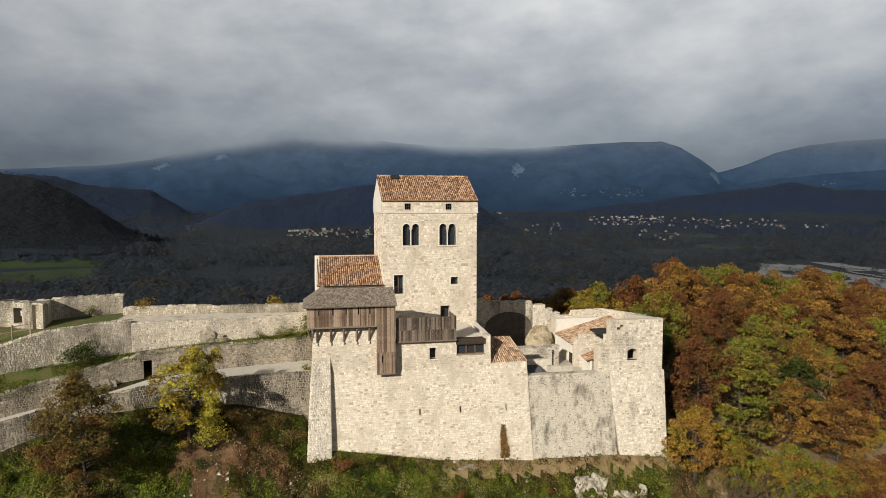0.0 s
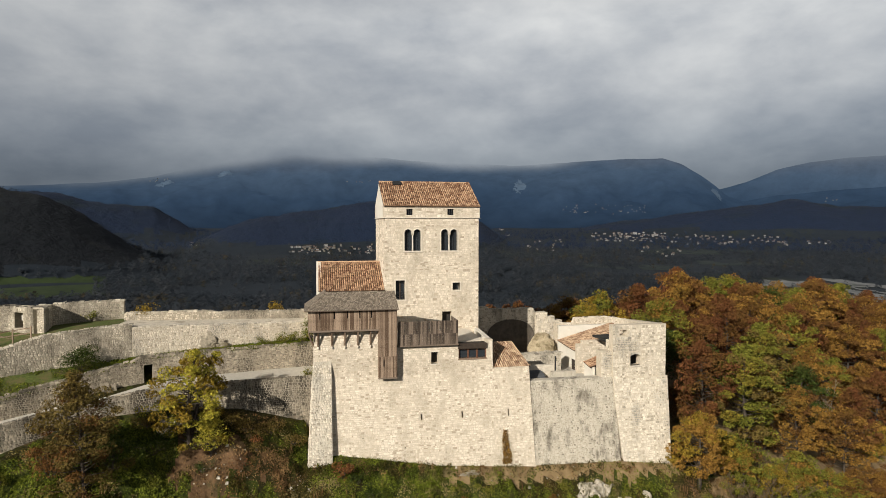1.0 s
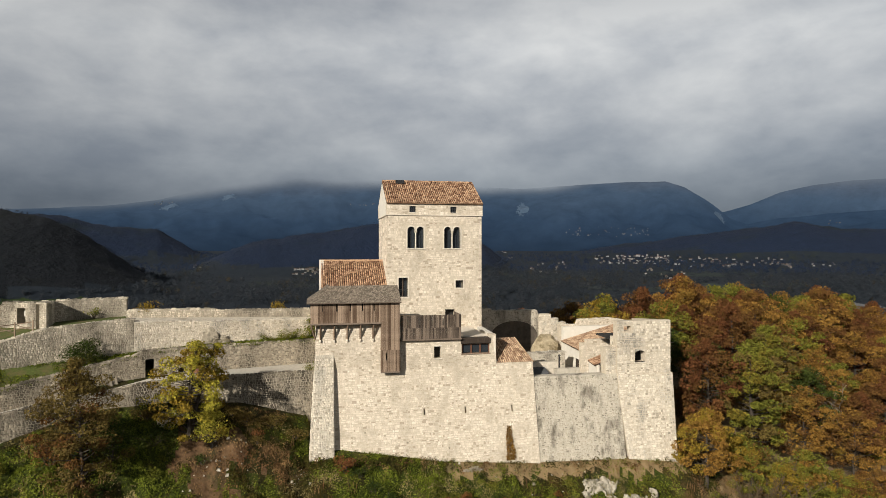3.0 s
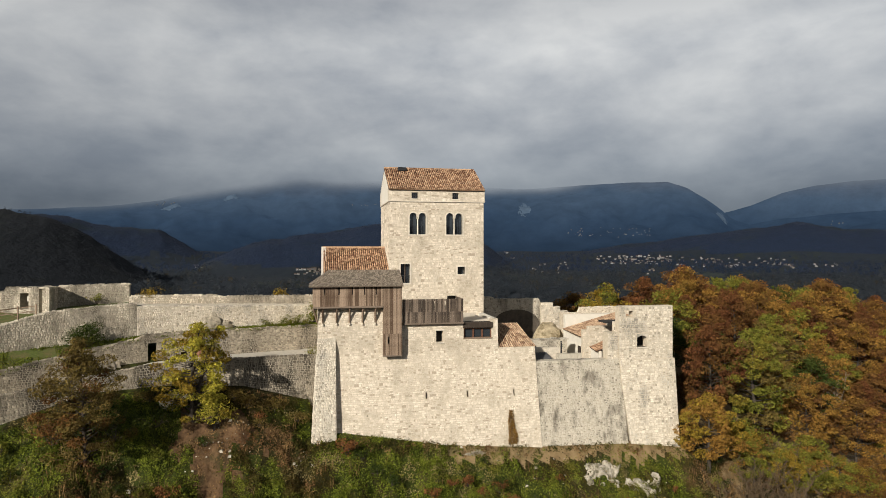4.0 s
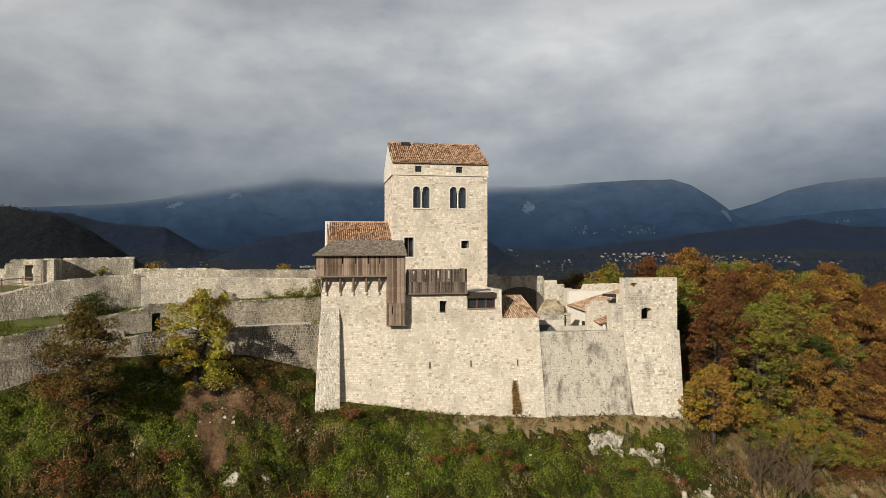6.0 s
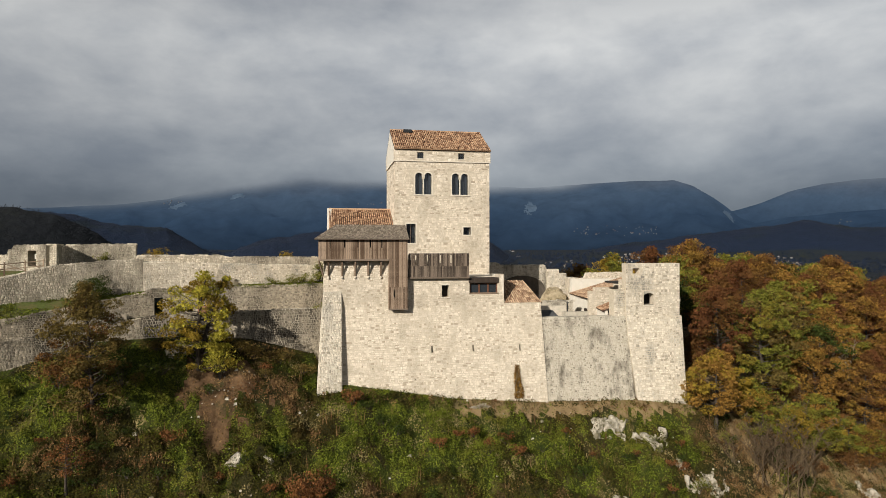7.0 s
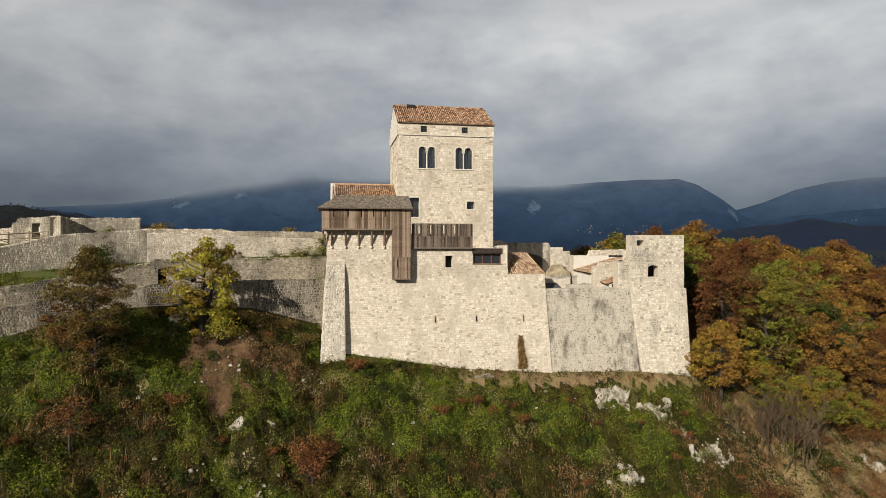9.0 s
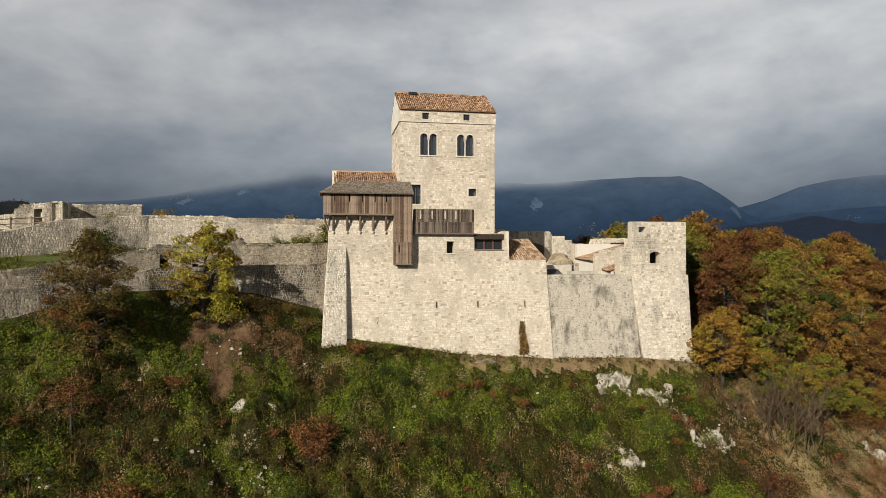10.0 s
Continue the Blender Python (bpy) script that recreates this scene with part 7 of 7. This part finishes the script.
def build_woods():
    rng = random.Random(55)
    sets = {k: ([], []) for k in "abchd"}
    for _ in range(24000):
        az = YAW0 + radians(rng.uniform(-39, 39))
        r = 600 * (2950 / 600) ** (rng.random() ** 0.85)
        x, y = r * math.sin(az), r * math.cos(az)
        open_land = noise.noise((x * 0.0035, y * 0.0035, 6)) + 0.4 * noise.noise((x * 0.012, y * 0.012, 6))
        if bearing(-120) < az < bearing(160) and 1175 < r < 1350 and rng.random() < 0.97:
            continue
        if az > bearing(1345) and 1040 < r < 1420 and rng.random() < 0.97:
            continue
        z = ground_height(x, y)
        over = z + 100 - max(0.0, r - 1000) * 0.052
        if over < 22 and open_land > 0.30 and rng.random() < 0.9:
            continue
        h = rng.uniform(7, 15)
        pick = rng.random() + 0.5 * noise.noise((x * 0.008, y * 0.008, 1))
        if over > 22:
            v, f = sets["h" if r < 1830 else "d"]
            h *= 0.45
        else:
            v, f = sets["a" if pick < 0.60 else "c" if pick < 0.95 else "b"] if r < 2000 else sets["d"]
        tris = 13 if r < 1500 else 8
        for _k in range(tris):
            u = rng.random()
            wide = h * 0.42 * math.sin(math.pi * (0.15 + 0.8 * u)) * rng.random() ** 0.5
            ang = rng.uniform(0, 6.283)
            p = Vector((x + wide * math.cos(ang), y + wide * math.sin(ang), z + h * (0.08 + 0.9 * u)))
            nn = Vector((rng.gauss(0, 0.3), rng.gauss(-0.7, 0.3), 1)).normalized()
            side = nn.orthogonal().normalized()
            side.rotate(Matrix.Rotation(rng.uniform(0, 6.28), 3, nn))
            up = nn.cross(side)
            s = h * rng.uniform(0.14, 0.26) * (1.0 if r < 1500 else 1.2)
            k = len(v)
            v += [p - side * s - up * s * 0.6, p + side * s - up * s * 0.6, p + up * s]
            f.append((k, k + 1, k + 2))
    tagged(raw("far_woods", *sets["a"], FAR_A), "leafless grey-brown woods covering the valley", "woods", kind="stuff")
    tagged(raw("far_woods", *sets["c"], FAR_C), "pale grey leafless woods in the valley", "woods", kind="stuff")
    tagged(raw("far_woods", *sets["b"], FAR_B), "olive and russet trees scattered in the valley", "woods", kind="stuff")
    tagged(raw("hill_woods", *sets["h"], HILL_TREES), "leafless woods on the near hill, darkened for cloud shade", "woods", kind="stuff")
    tagged(raw("hill_woods", *sets["d"], HILL_FAR_TREES), "woods on the distant hills, tinted dark blue for haze and cloud shade", "woods", kind="stuff")


# woods painted as dark as their ground, cloud shade included
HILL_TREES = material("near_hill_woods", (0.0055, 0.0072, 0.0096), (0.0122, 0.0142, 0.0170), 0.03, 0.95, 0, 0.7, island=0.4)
# bluer base colour stands for haze over the distant woods
HILL_FAR_TREES = material("hazed_hill_woods", (0.0062, 0.0128, 0.0275), (0.0125, 0.0208, 0.0430), 0.03, 0.95, 0, 0.7, island=0.4)
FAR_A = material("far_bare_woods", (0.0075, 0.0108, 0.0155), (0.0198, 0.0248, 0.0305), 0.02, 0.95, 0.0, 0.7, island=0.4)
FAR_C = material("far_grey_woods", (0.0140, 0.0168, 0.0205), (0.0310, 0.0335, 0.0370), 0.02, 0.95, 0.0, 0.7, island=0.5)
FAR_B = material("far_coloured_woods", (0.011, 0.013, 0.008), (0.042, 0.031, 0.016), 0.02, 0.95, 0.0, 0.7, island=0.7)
for m, fine in ((FAR_A, 1.1), (FAR_B, 1.1), (FAR_C, 1.1), (HILL_TREES, 0.7), (HILL_FAR_TREES, 0.6)):
    cut_out(m, fine)
build_woods()

# house wall colours lowered to stand for cloud shade on the villages
WALLS = [material("render_" + n, c, tuple(min(1, v * 1.2) for v in c), 0.4, 0.9, 0.0) for n, c in (("white", (0.21, 0.21, 0.205)), ("cream", (0.135, 0.125, 0.105)), ("grey", (0.085, 0.085, 0.085)))]
# dim bluish wall colour with the mountain haze painted in
FAR_WALL = material("hazy_far_render", (0.07, 0.085, 0.105), (0.13, 0.145, 0.16), 0.4, 0.95, 0.0)
ROOFS = material("far_roof_tiles", (0.07, 0.05, 0.042), (0.14, 0.09, 0.07), 0.5, 0.9, 0.0)


def make_house(w, d, h, wall):
    ho = thing("house", "small pale house with a low tiled roof in a valley village", "house", "valley village houses")
    part("wall", box_bm(-w / 2, w / 2, -d / 2, d / 2, -6, h), wall, ho)
    raw("roof", [(-w / 2 - 0.5, -d / 2 - 0.5, h), (w / 2 + 0.5, -d / 2 - 0.5, h), (w / 2 + 0.5, d / 2 + 0.5, h), (-w / 2 - 0.5, d / 2 + 0.5, h), (-w / 2 - 0.5, 0, h + d * 0.26), (w / 2 + 0.5, 0, h + d * 0.26)],
        [(0, 1, 5, 4), (2, 3, 4, 5), (0, 4, 3), (1, 2, 5), (3, 2, 1, 0)], ROOFS, ho)
    for k in range(max(2, int(w / 4))):
        x = -w / 2 + (k + 0.5) * w / max(2, int(w / 4))
        part("window", box_bm(x - 0.6, x + 0.6, -d / 2 - 0.05, -d / 2 + 0.1, h * 0.55, h * 0.55 + 1.5), VOID, ho)
    return ho


def build_villages():
    rng = random.Random(8)
    far = [make_house(10, 8, 6, FAR_WALL), make_house(14, 9, 6, FAR_WALL)]
    far_used = set()
    kinds = [make_house(11, 8, 6, WALLS[0]), make_house(9, 8, 7, WALLS[1]), make_house(16, 9, 6, WALLS[2]), make_house(24, 12, 12, WALLS[0]), make_house(22, 12, 5, WALLS[0])]
    groups = [(505, 660, 408, 420, 60, (0, 0, 1, 1, 2)), (1040, 1175, 384, 398, 80, (0, 0, 1, 2)), (1185, 1390, 388, 404, 66, (0, 1, 2)), (1130, 1200, 408, 426, 12, (0, 1)),
              (990, 1140, 334, 350, 40, (0, 1, 2)), (930, 1000, 395, 415, 14, (0, 1)), (262, 296, 288, 294, 7, (0, 1)), (610, 680, 293, 300, 10, (0, 1)), (325, 345, 400, 406, 5, (0,)),
              (880, 900, 376, 392, 7, (0, 1)), (488, 494, 444, 447, 1, (0,)), (1440, 1480, 322, 330, 5, (0, 1)), (1380, 1470, 398, 406, 7, (0, 1)), (1119, 1120, 386, 387, 1, (3,)), (1100, 1165, 387, 390, 5, (4,)), (570, 576, 408, 410, 1, (3,))]
    used = set()
    for x0, x1, y0, y1, count, pick in groups:
        for _ in range(count):
            at = on_land(rng.uniform(x0, x1), rng.uniform(y0, y1))
            if at is None:
                continue
            x, y, z, r = at
            i = rng.choice(pick)
            s = rng.uniform(0.42, 0.7) * (1.0 if r < 3100 else 0.75)
            turn = -math.degrees(math.atan2(x, y)) + rng.uniform(-25, 25)
            if r > 3100:
                i %= 2
                ob = far[i] if i not in far_used else copy_thing(far[i], Matrix())
                far_used.add(i)
            else:
                ob = kinds[i] if i not in used else copy_thing(kinds[i], Matrix())
                used.add(i)
            ob.matrix_basis = pose(x, y, z + 0.5, 0, 0, turn) @ Matrix.Scale(s, 4)


def mountain_patch(name, label, category, px, py, wide, tall, mat, seed):
    """A frayed bare patch lying on the far slope."""
    verts, faces, na, nr = [], [], 26, 20
    centre = on_land(px, py)
    if centre is None:
        return
    az0, r0 = math.atan2(centre[0], centre[1]), centre[3]
    half_a, half_r = wide / 1119.7 / 2, tall * r0 / 1119.7 * 2.2
    for i in range(nr + 1):
        for j in range(na + 1):
            az, r = az0 + half_a * (2 * j / na - 1), r0 + half_r * (2 * i / nr - 1)
            verts.append((r * math.sin(az), r * math.cos(az), max(mountain_height(az, r) if r > 3110 else -999, ground_height(r * math.sin(az), r * math.cos(az)) if r < 3590 else -999) + 2.5))
    for i in range(nr):
        for j in range(na):
            u, w = 2 * (j + 0.5) / na - 1, 2 * (i + 0.5) / nr - 1
            if u * u + w * w + 0.7 * noise.noise((u * 2.2, w * 2.2, seed)) + 0.5 * noise.noise((u * 6, w * 6, seed)) < 0.62:
                k = i * (na + 1) + j
                faces.append((k, k + 1, k + na + 2, k + na + 1))
    if faces:
        tagged(raw(name, verts, faces, mat, smooth=True), label, category, kind="structure")


# blue tint and glow imitate haze over bare rock that emits nothing
SCAR = material("hazy_bare_rock", (0.026, 0.044, 0.070), (0.044, 0.064, 0.090), 0.02, 1.0, 0.0, 0.6, glow=0.75)
for px, py, wide, tall, seed in ((916, 302, 24, 16, 1), (288, 297, 34, 5, 2), (395, 281, 28, 6, 3), (1262, 316, 18, 16, 5)):
    mountain_patch("bare_slope", "pale bare scar on the hazy mountain", "scar", px, py, wide, tall, SCAR, seed)

build_villages()
